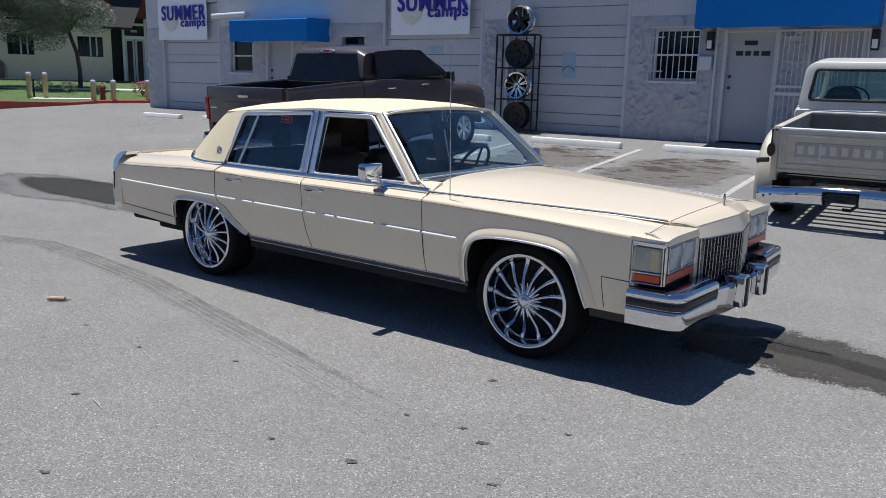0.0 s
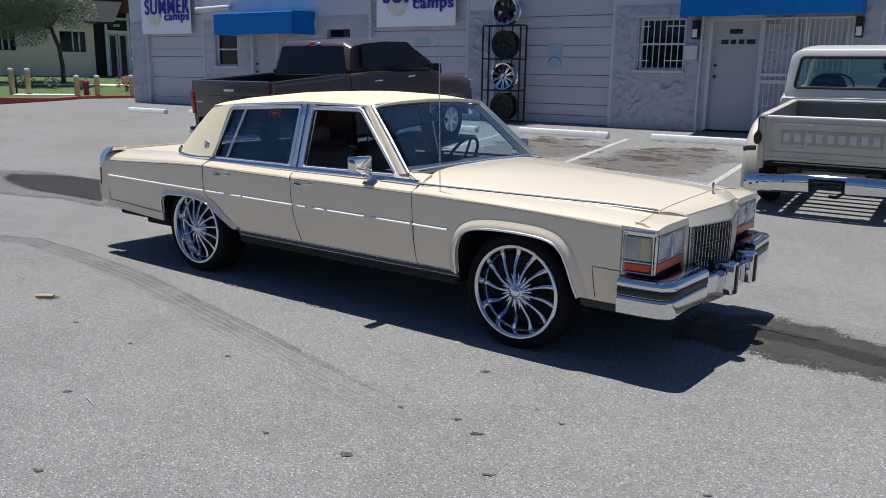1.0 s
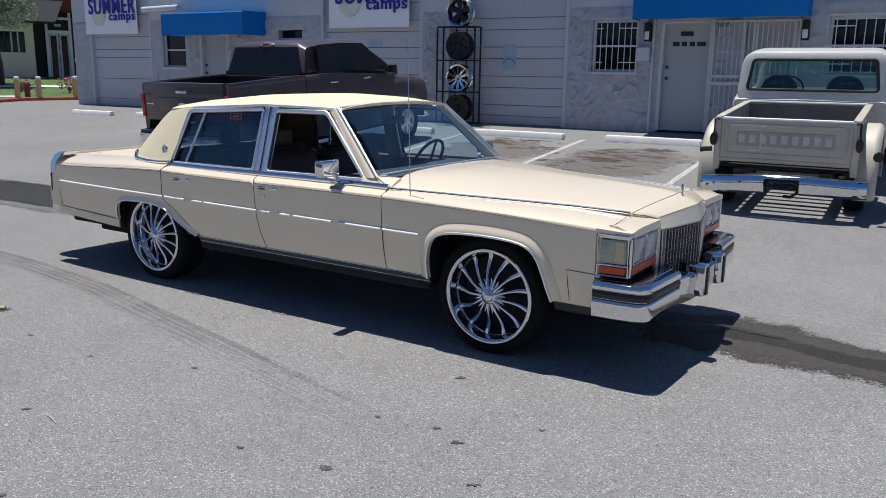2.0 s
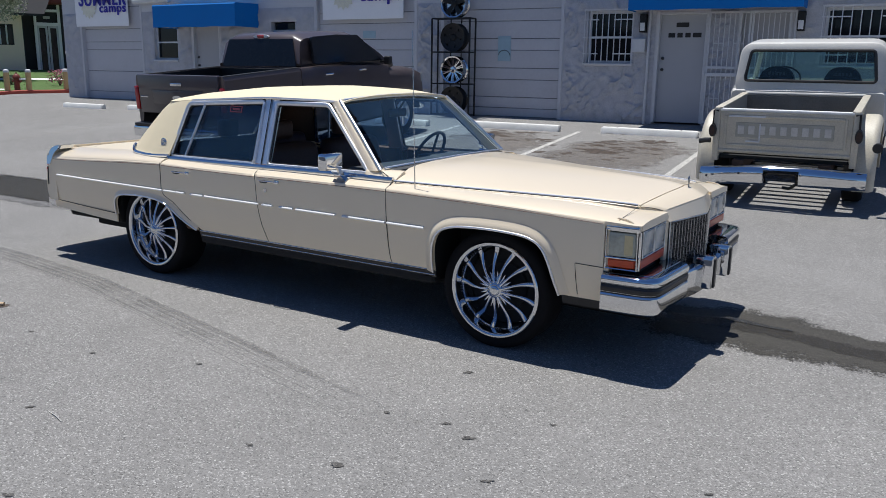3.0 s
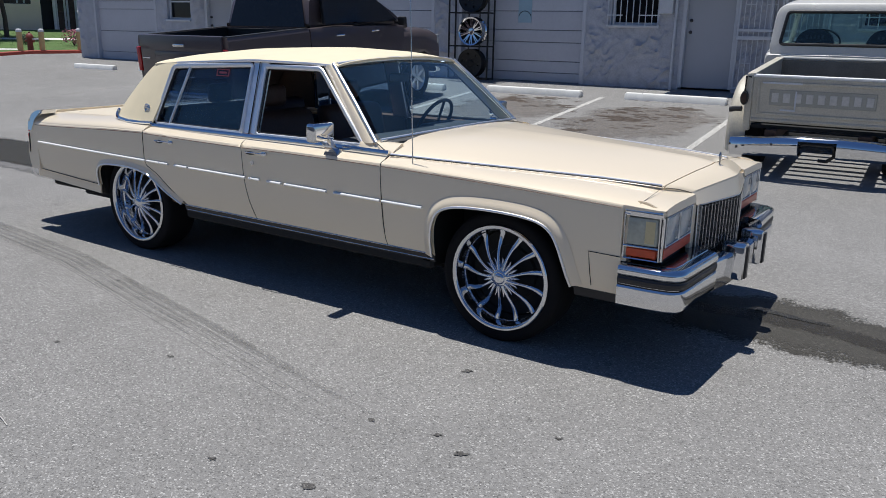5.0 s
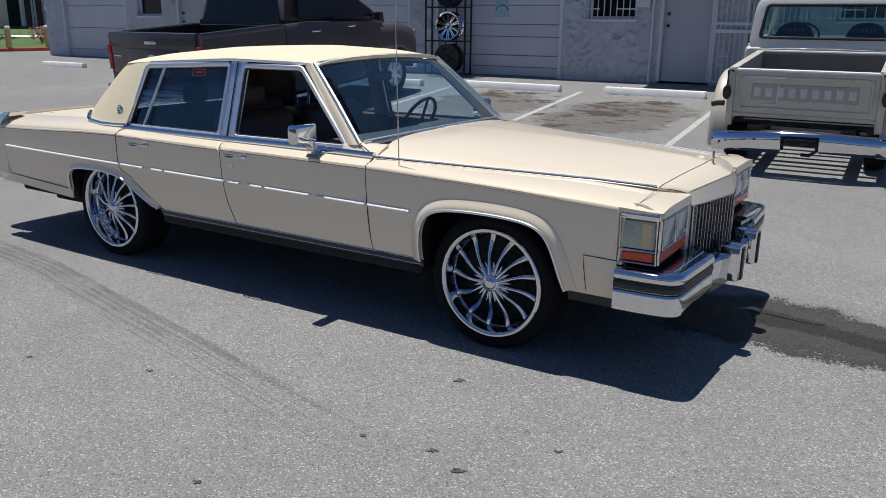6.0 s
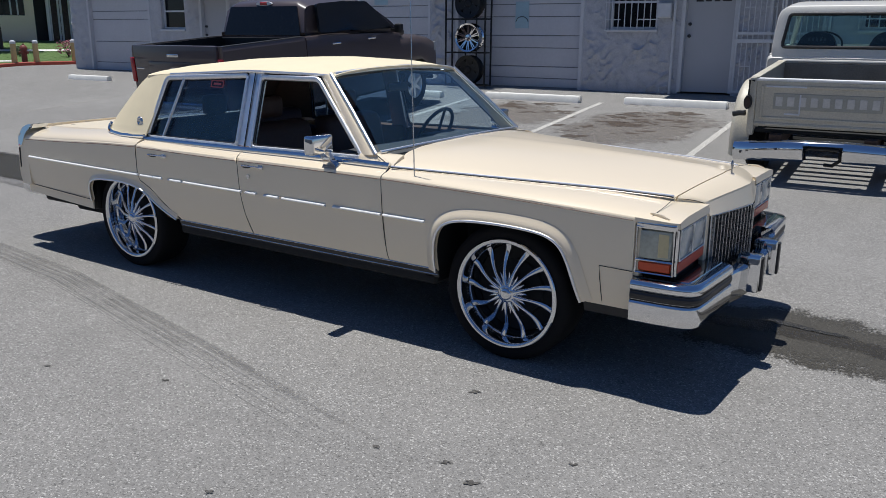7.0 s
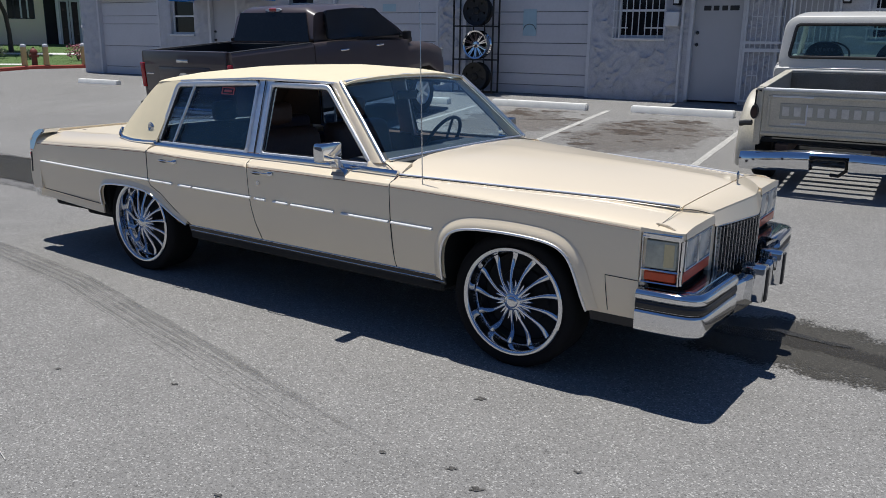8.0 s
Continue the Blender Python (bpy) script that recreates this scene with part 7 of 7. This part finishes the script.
    for s in (-1, 1):
        bm = B()
        tube(bm, [(s * 0.86, 3.0, 1.12), (s * 0.74, 2.72, 1.62)], 0.035, 8)
        part("front_pillar", bm, "truck_white", tk)
        bm = B()
        box(bm, min(s * 0.86, s * 0.92), max(s * 0.86, s * 0.92), 1.75, 3.0, 1.10, 1.19, 0.02, 2)
        part("door_top", bm, "truck_white", tk)
    # back of the cab round its wide window
    outer = rounded([(-0.90, 1.10), (-0.845, 1.755), (0.875, 1.755), (0.93, 1.10)], 0.17, 6)
    inner = rounded([(-0.77, sill), (-0.715, head), (0.745, head), (0.80, sill)], 0.05, 6)
    back_y = lambda z: 1.665 + 0.11 * (z - 1.1) / 0.6
    bm = B()
    loops = []
    for pts, dy in ((outer, 0.075), (outer, 0.02), ([(x * 0.985 + 0.0002, z - 0.012) for x, z in outer], 0.0), (inner, 0.0), (inner, 0.05)):
        loops.append([bm.verts.new((x, back_y(z) + dy, z)) for x, z in pts])
    for a, c in zip(loops, loops[1:]):
        for k in range(len(a)):
            bm.faces.new((a[k], a[(k + 1) % len(a)], c[(k + 1) % len(a)], c[k]))
    part("cab_back", bm, "truck_white", tk, "white cab back", 60)
    bm = B()
    tube(bm, [(x, back_y(z) + 0.004, z) for x, z in inner], 0.020, 8, closed=True)
    part("window_seal", bm, "black", tk, "black rubber rear window seal")
    bm = B()
    bm.faces.new([bm.verts.new((x, back_y(z) + 0.02, z)) for x, z in inner])
    part("rear_window", bm, "glass_teal", tk, "wide greenish rear window", smooth=False).visible_shadow = False
    # roof skin from the back to the windscreen
    edge = [p for p in outer if p[1] > 1.45]
    lift = lambda y: 0.018 * math.sin(math.pi * min(1.0, (y - 1.84) / 0.9)) - 0.10 * max(0.0, (y - 2.45) / 0.3) ** 2
    bm = B()
    surf(bm, lambda y, k: Vector((edge[k][0] * (1 - 0.10 * max(0.0, (y - 2.2) / 0.55)), y + (0.0 if y > 1.9 else back_y(edge[k][1]) + 0.07 - 1.84), edge[k][1] + (lift(y) if edge[k][1] > 1.6 else 0.0))), [1.84, 1.95, 2.1, 2.3, 2.45, 2.6, 2.75], range(len(edge)))
    for f in [f for f in bm.faces if f.calc_center_median().z < 1.60 and f.calc_center_median().y > 2.0]:
        bm.faces.remove(f)
    part("cab_roof", shell(bm, (0, 0, -0.025)), "truck_white", tk, "white rounded cab roof", 60)
    bm = B()
    bm.faces.new([bm.verts.new(p) for p in ((-0.80, 3.0, 1.14), (0.80, 3.0, 1.14), (0.68, 2.74, 1.62), (-0.68, 2.74, 1.62))])
    part("windscreen", bm, "glass_plain", tk, "clear windscreen", smooth=False).visible_shadow = False
    bm = B()
    box(bm, -0.84, 0.84, 2.72, 2.98, 1.02, 1.20, 0.04, 2)
    part("dashboard", bm, "dash", tk)
    bm = B()
    tube(bm, [Matrix.Translation((-0.38, 2.55, 1.24)) @ pose(0, 0, 0, -50, 0, 0) @ Vector((0.20 * math.cos(a), 0.20 * math.sin(a), 0)) for a in frange(0, 2 * math.pi, 24)[:-1]], 0.013, 6, closed=True)
    part("steering_wheel", bm, "black", tk)
    for x in (-0.40, 0.40):
        bm = B()
        prism(bm, rounded([(-0.24, 0.75), (-0.25, 1.22), (-0.15, 1.44), (0.15, 1.44), (0.25, 1.22), (0.24, 0.75)], 0.12, 5), lambda a, b, c: Vector((x + a, 1.86 + c + (1.4 - b) * 0.12, b)), 0.10)
        part("bucket_seat", bm, "grey_seat", tk, "black high-backed bucket seat")
        bm = B()
        for k in range(5):
            box(bm, x - 0.10 + 0.045 * k, x - 0.075 + 0.045 * k, 1.853 + 0.01, 1.870, 1.33, 1.37)
        for v in bm.verts:
            v.co.y += (1.4 - v.co.z) * 0.12 - 0.006
        part("seat_print", bm, "gunmetal", tk, "grey plain bars of seat print")
    for s in (-1, 1):
        alloy(tk, "wheel", s * 0.83, 0.62, 0.345, s, 0.345, 0.20, 0.20, 8, "gunmetal")
        alloy(tk, "wheel", s * 0.90, 3.75, 0.345, s, 0.345, 0.20, 0.22, 8, "gunmetal")
    for y in (0.62, 3.75):
        bm = B()
        cyl(bm, (-0.8, y, 0.345), (0.8, y, 0.345), 0.05, seg=10)
        part("axle", bm, "under", tk)


old_pickup()

# ---- lawn, kerb, bollards and the neighbour building ----
FWD = Vector((-0.882, 0.471, 0)).normalized()
SIDE = Vector((0.471, 0.882, 0)).normalized()
EYE0 = Vector((3.96, -4.92, 0))


def yonder(along, across):
    """A place by its distance from the yard and its offset along the neighbour's front."""
    return EYE0 + FWD * along + SIDE * across


KERB_IN = [(-30.0, -8.0), (-24.6, 5.2), (-23.0, 7.9), (-22.0, 9.3), (-21.75, 11.2), (-21.9, 13.2), (-22.8, 24.0)]


def lawn_z(x, y):
    d = (Vector((x, y, 0)) - EYE0).dot(FWD)
    return 0.66 + 0.040 * max(0.0, d - 29.5)


def edge_at(y):
    return lerp([(b, a) for a, b in KERB_IN], y)


bm = B()
surf(bm, lambda y, t: Vector((edge_at(y) - 0.15 - 60 * t * t, y, 0)), frange(-8, 24, 40), frange(0, 1, 16))
for v in bm.verts:
    v.co.z = lawn_z(v.co.x, v.co.y)
thick(bm, -0.12)
tagged(part("lawn", bm, "soil"), "sunlit green lawn behind the red kerb", "lawn", kind="structure")
bm = B()
ys = frange(-8, 24, 60)
rows = []
for y in ys:
    x = edge_at(y)
    g = ground_z(x, y)
    top = max(lawn_z(x, y), g + 0.10) + 0.01
    rows.append([bm.verts.new(p) for p in ((x, y, g - 0.05), (x - 0.01, y, top - 0.02), (x - 0.03, y, top), (x - 0.17, y, top), (x - 0.17, y, g - 0.05))])
for a, c in zip(rows, rows[1:]):
    for k in range(4):
        bm.faces.new((a[k], a[k + 1], c[k + 1], c[k]))
tagged(part("kerb", bm, "red_paint"), "faded red painted concrete kerb along the lawn", "kerb", kind="structure")
# grass tufts
random.seed(11)
verts, faces = [], []
for k in range(20000):
    y = random.uniform(4, 19)
    x = edge_at(y) - 0.2 - random.random() ** 1.4 * 13
    z = lawn_z(x, y)
    a, h, wd = random.uniform(0, math.pi), random.uniform(0.008, 0.022), random.uniform(0.008, 0.016)
    dx, dy = math.cos(a) * wd, math.sin(a) * wd
    i = len(verts)
    lx, ly = random.uniform(-0.04, 0.04), random.uniform(-0.04, 0.04)
    verts += [(x - dx, y - dy, z - 0.01), (x + dx, y + dy, z - 0.01), (x + lx, y + ly, z + h)]
    faces.append((i, i + 1, i + 2))
me = bpy.data.meshes.new("grass")
me.from_pydata(verts, [], faces)
me.materials.append(M["grass"])
tagged(new("grass", me), "short green grass blades on the lawn", "grass", kind="stuff")


def bollard(x, y, h):
    o = thing("bollard", "cream yellow round bollard with a white cap", "bollard", "bollards along the kerb", at=pose(x, y, lawn_z(x, y) - 0.01))
    bm = B()
    lathe(bm, [(0.085, 0.0), (0.085, h - 0.10), (0.0, h - 0.10)], None, 20)
    part("post", bm, "bollard", o)
    bm = B()
    lathe(bm, [(0.087, h - 0.10), (0.087, h - 0.05), (0.070, h - 0.012), (0.05, h), (0.0, h + 0.004)], None, 20)
    part("cap", bm, "bar_white", o)


for x, y, h in ((-24.37, 8.81, 1.10), (-24.15, 9.26, 1.10), (-22.13, 9.86, 0.92), (-21.98, 10.50, 0.92), (-21.95, 11.80, 0.92)):
    bollard(x, y, h * 0.80)
# pale path across the lawn
bm = B()
surf(bm, lambda t, s: yonder(36.5 + 1.1 * s, -12 + 24 * t), frange(0, 1, 20), frange(0, 1, 2))
for v in bm.verts:
    v.co.z = lawn_z(v.co.x, v.co.y) + 0.012
tagged(part("pavement", bm, "concrete"), "pale concrete path crossing the lawn", "path", kind="structure")
for al, ac in ((30.6, -4.6), (31.0, -1.2)):
    bm = B()
    surf(bm, lambda t, s: yonder(al + 0.5 * s, ac + 1.9 * t), frange(0, 1, 6), frange(0, 1, 2))
    for v in bm.verts:
        v.co.z = lawn_z(v.co.x, v.co.y) + 0.014
    tagged(part("pavement", bm, "concrete"), "pale concrete slab set in the lawn", "slab", kind="structure")

# neighbour building
NB = Matrix.Translation(yonder(44, 0)) @ Matrix(((SIDE.x, FWD.x, 0, 0), (SIDE.y, FWD.y, 0, 0), (0, 0, 1, 0), (0, 0, 0, 1)))
NB0 = 1.05


def nb(ob):
    ob.matrix_world = NB
    return ob


NBH = [(-2.50, -1.38, 2.40, 3.35), (0.53, 1.66, 2.40, 3.35), (-9.5, -7.5, 2.40, 3.35)]
bm = B()
wall_mesh(bm, -22, 2.05, NB0 - 0.2, 4.35, 0.0, 0.3, NBH)
tagged(nb(part("wall_west", bm, "beige_wall", smooth=False)), "beige rendered wall of the neighbour building", "wall", kind="structure")
bm = B()
box(bm, 2.05, 4.9, 0.9, 1.1, NB0 - 0.2, 6.5)
tagged(nb(part("wall_recess", bm, "slate", smooth=False)), "dark recessed entrance wall", "wall", kind="structure")
bm = B()
box(bm, 4.9, 16, 0.0, 0.3, NB0 - 0.2, 6.5)
box(bm, -22, 16, 9.0, 9.3, NB0 - 0.2, 6.5)
box(bm, -22, -21.7, 0.3, 9.0, NB0 - 0.2, 6.5)
tagged(nb(part("wall_rest", bm, "beige_wall", smooth=False)), "plain beige walls closing the neighbour building", "wall", kind="structure")
bm = B()
box(bm, -22.3, 16.2, -0.06, 9.3, 4.35, 7.2, 0.05)
tagged(nb(part("roof_fascia", bm, "red_wall", smooth=False)), "dark red roof fascia of the neighbour building", "roof", kind="structure")
for a, b, c, d in NBH:
    wn = nb(tagged(new("window_2"), "dark window with white mullions in the beige wall", "window", kind="structure"))
    bm = B()
    box(bm, a, b, 0.14, 0.16, c, d)
    part("pane", bm, "dark_glass", wn)
    for k in range(5):
        x = a + (b - a) * k / 4
        bm = B()
        box(bm, x - 0.035, x + 0.035, 0.08, 0.14, c, d)
        part("mullion", bm, "bar_white" if k in (2, 3) else "slate", wn)
    for z in (c, d):
        bm = B()
        box(bm, a, b, 0.07, 0.14, z - 0.03, z + 0.03)
        part("window_frame", bm, "slate", wn)
ent = nb(tagged(new("door_2"), "closed double glazed entrance door with white frames", "door", kind="structure"))
for a, b in ((2.72, 3.17), (3.20, 3.65)):
    bm = B()
    for q in ((a, a + 0.09, NB0, 3.35), (b - 0.09, b, NB0, 3.35), (a + 0.09, b - 0.09, NB0, NB0 + 0.2), (a + 0.09, b - 0.09, 3.25, 3.35)):
        box(bm, q[0], q[1], 0.78, 0.86, q[2], q[3])
    part("door_frame", bm, "bar_white", ent)
    bm = B()
    box(bm, a + 0.09, b - 0.09, 0.81, 0.83, NB0 + 0.2, 3.25)
    part("pane", bm, "dark_glass", ent)
bm = B()
box(bm, 2.62, 3.77, 0.76, 0.88, 3.35, 3.50)
box(bm, 2.60, 2.72, 0.76, 0.88, NB0, 5.2)
box(bm, 3.65, 3.77, 0.76, 0.88, NB0, 5.2)
box(bm, 2.62, 3.77, 0.76, 0.88, 4.0, 4.12)
part("surround", bm, "sign_white", ent)
bm = B()
box(bm, 3.02, 3.32, 0.76, 0.80, 3.68, 3.8)
part("plain_plate", bm, "letter_pale", ent)
# sloped dark canopy over the entrance
bm = B()
prism(bm, [(-0.10, 3.75), (-1.2, 3.70), (-1.2, 3.80), (-0.10, 5.3)], lambda a, b, c: Vector((1.55 + c, a, b)), 1.35)
for v in bm.verts:
    v.co.x += max(0, v.co.z - 3.7) * 0.45
tagged(nb(part("entrance_canopy", bm, "slate", smooth=False)), "dark grey sloping fabric canopy by the entrance", "canopy")


# ---- trees and planting ----
def leaf_cloud(bm_verts, bm_faces, c, r, n, size, rng):
    for _ in range(n):
        while True:
            p = Vector((rng.uniform(-1, 1), rng.uniform(-1, 1), rng.uniform(-1, 1)))
            if 0.2 < p.length < 1:
                break
        p = Vector((p.x * r[0], p.y * r[1], p.z * r[2])) + c
        a = Vector((rng.uniform(-1, 1), rng.uniform(-1, 1), rng.uniform(-0.6, 0.6))).normalized()
        b = a.cross(Vector((rng.uniform(-1, 1), rng.uniform(-1, 1), rng.uniform(-1, 1)))).normalized()
        s = size * rng.uniform(0.6, 1.3)
        i = len(bm_verts)
        bm_verts += [tuple(p - a * s), tuple(p + b * s * 0.45), tuple(p + a * s), tuple(p - b * s * 0.45)]
        bm_faces.append((i, i + 1, i + 2, i + 3))


def tree(x, y, lean, h, clumps, seed, label):
    rng = random.Random(seed)
    t = thing("tree", label, "tree", "trees on the lawn", at=pose(x, y, lawn_z(x, y) - 0.05))
    bm = B()
    trunk = [(0, 0, 0), (-0.03, 0.02, 0.8), (-0.10, -0.02, 1.5), (-0.30, -0.10, 2.0), (lean, -0.1, 2.5)]
    for a, c, r0, r1 in zip(trunk, trunk[1:], (0.10, 0.085, 0.08, 0.075), (0.085, 0.08, 0.075, 0.065)):
        cyl(bm, a, c, r0, r1, 10)
    part("trunk", bm, "bark", t)
    root = Vector(trunk[-1])
    vs, fs = [], []
    for cx, cy, cz, r in clumps:
        c = Vector((cx, cy, cz))
        bm = B()
        mid = root.lerp(c, 0.55) + Vector((rng.uniform(-0.2, 0.2), rng.uniform(-0.2, 0.2), 0.15))
        tube(bm, [root - Vector((0, 0, 0.2)), mid, c], 0.04, 6)
        part("limb", bm, "bark", t)
        leaf_cloud(vs, fs, c, (r, r, r * 0.72), int(1900 * r * r), 0.046, rng)
    me = bpy.data.meshes.new("crown")
    me.from_pydata(vs, [], fs)
    me.materials.append(M["leaf"])
    cr = new("crown", me)
    cr.parent = t
    return t


rngc = random.Random(3)


def crown(n, rx, ry, z0, z1):
    out = []
    for k in range(n):
        a = rngc.uniform(0, 2 * math.pi)
        q = rngc.random() ** 0.5
        out.append((math.cos(a) * rx * q - 0.32, math.sin(a) * ry * q - 0.75, rngc.uniform(z0, z1), rngc.uniform(0.65, 1.05)))
    return out


tree(-29.33, 13.39, -0.55, 5, crown(46, 2.1, 1.75, 2.15, 4.6), 1, "grey-green street tree with a leaning trunk on the lawn")
tree(-31.2, 9.7, 0.2, 5, crown(34, 2.4, 1.8, 2.05, 4.7), 2, "dense grey-green tree at the lawn's far side")


def shrub(x, y, r, material, n, label, name="shrub", size=0.05):
    rng = random.Random(int(x * 100))
    s = thing(name, label, "shrub", at=pose(x, y, lawn_z(x, y)))
    bm = B()
    for k in range(5):
        a = k * 1.3
        tube(bm, [(0, 0, 0), (math.cos(a) * r * 0.4, math.sin(a) * r * 0.4, r * 0.9)], 0.012, 5)
    part("stems", bm, "bark", s)
    vs, fs = [], []
    leaf_cloud(vs, fs, Vector((0, 0, r * 0.8)), (r, r, r * 0.7), n, size, rng)
    me = bpy.data.meshes.new("leaves")
    me.from_pydata(vs, [], fs)
    me.materials.append(M[material])
    o = new("leaves", me)
    o.parent = s
    return s


for x, y, r in ((-27.0, 10.6, 0.35), (-26.4, 11.3, 0.30), (-25.4, 11.9, 0.26)):
    shrub(x, y, r, "leaf", 240, "low dark green shrub on the lawn")
for al, ac in ((33.2, 2.55), (33.3, 3.15)):
    p = yonder(al, ac)
    shrub(p.x, p.y, 0.42, "pink", 170, "pink flowering bush on the lawn", "flower_bush", 0.06)
# low black rails on the lawn
for al, ac in ((31.6, -2.3), (31.6, -1.1), (30.6, 4.1)):
    p = yonder(al, ac)
    o = thing("lawn_post", "short black steel post on the lawn", "post", "lawn posts", at=pose(p.x, p.y, lawn_z(p.x, p.y)))
    bm = B()
    cyl(bm, (0, 0, -0.12), (0, 0, 0.62), 0.03, seg=8)
    part("post", bm, "black_steel", o)
# iron hydrant by the kerb
p = yonder(30.4, 1.05)
hy = thing("fire_hydrant", "dull red iron fire hydrant beside the kerb", "hydrant", at=pose(p.x, p.y, lawn_z(p.x, p.y) - 0.01))
bm = B()
lathe(bm, [(0.13, 0.0), (0.13, 0.04), (0.09, 0.05), (0.085, 0.42), (0.12, 0.43), (0.12, 0.46), (0.10, 0.52), (0.06, 0.57), (0.03, 0.58), (0.03, 0.62), (0.0, 0.62)], None, 16)
part("barrel", bm, "hydrant", hy)
for a in (0.4, 0.4 + math.pi):
    bm = B()
    cyl(bm, (math.cos(a) * 0.06, math.sin(a) * 0.06, 0.34), (math.cos(a) * 0.15, math.sin(a) * 0.15, 0.34), 0.045, seg=10)
    part("outlet", bm, "hydrant", hy)
# dark van parked beyond the lawn
def van():
    p = yonder(37.5, -7.0)
    v_ = thing("parked_van", "black van parked beyond the lawn", "van", at=Matrix.Translation((p.x, p.y, lawn_z(p.x, p.y) + 0.01)) @ pose(0, 0, 0, 0, 0, 62))
    bm = B()
    body_loft(bm, [[Vector((y, a.x, a.z)) for a in truck_ring(0, hw, 0.35, z1, 0.12, tw)] for y, hw, z1, tw in ((0.0, 0.94, 1.85, 0.84), (0.15, 0.97, 2.05, 0.88), (3.0, 0.97, 2.08, 0.88), (3.7, 0.97, 1.35, 0.90), (4.6, 0.93, 1.05, 0.84), (4.75, 0.85, 0.85, 0.78))])
    part("body", bm, "truck_dark", v_)
    for s in (-1, 1):
        bm = B()
        box(bm, 0.5, 3.0, min(s * 0.90, s * 0.975), max(s * 0.90, s * 0.975), 1.30, 1.85, 0.03)
        part("side_window", bm, "dark_glass", v_)
        for x in (0.85, 3.75):
            m = Matrix.Translation((x, s * 0.96, 0.36)) @ pose(0, 0, 0, -90 * s, 0, 0)
            bm = B()
            lathe(bm, [(0.0, 0.0), (0.22, 0.0), (0.24, 0.015), (0.34, 0.01), (0.36, -0.03), (0.36, -0.2), (0.0, -0.2)], m, 24)
            part("wheel", bm, "tyre", v_)


van()

# unseen wall added behind the camera, kept dark so car windows reflect little
bm = B()
box(bm, -40, 40, -26.3, -26.0, -0.05, 4.2)
tagged(part("added_wall_south", bm, "dull_grey", smooth=False), "added unseen wall across the yard, dark for the window reflections", "wall", kind="structure")
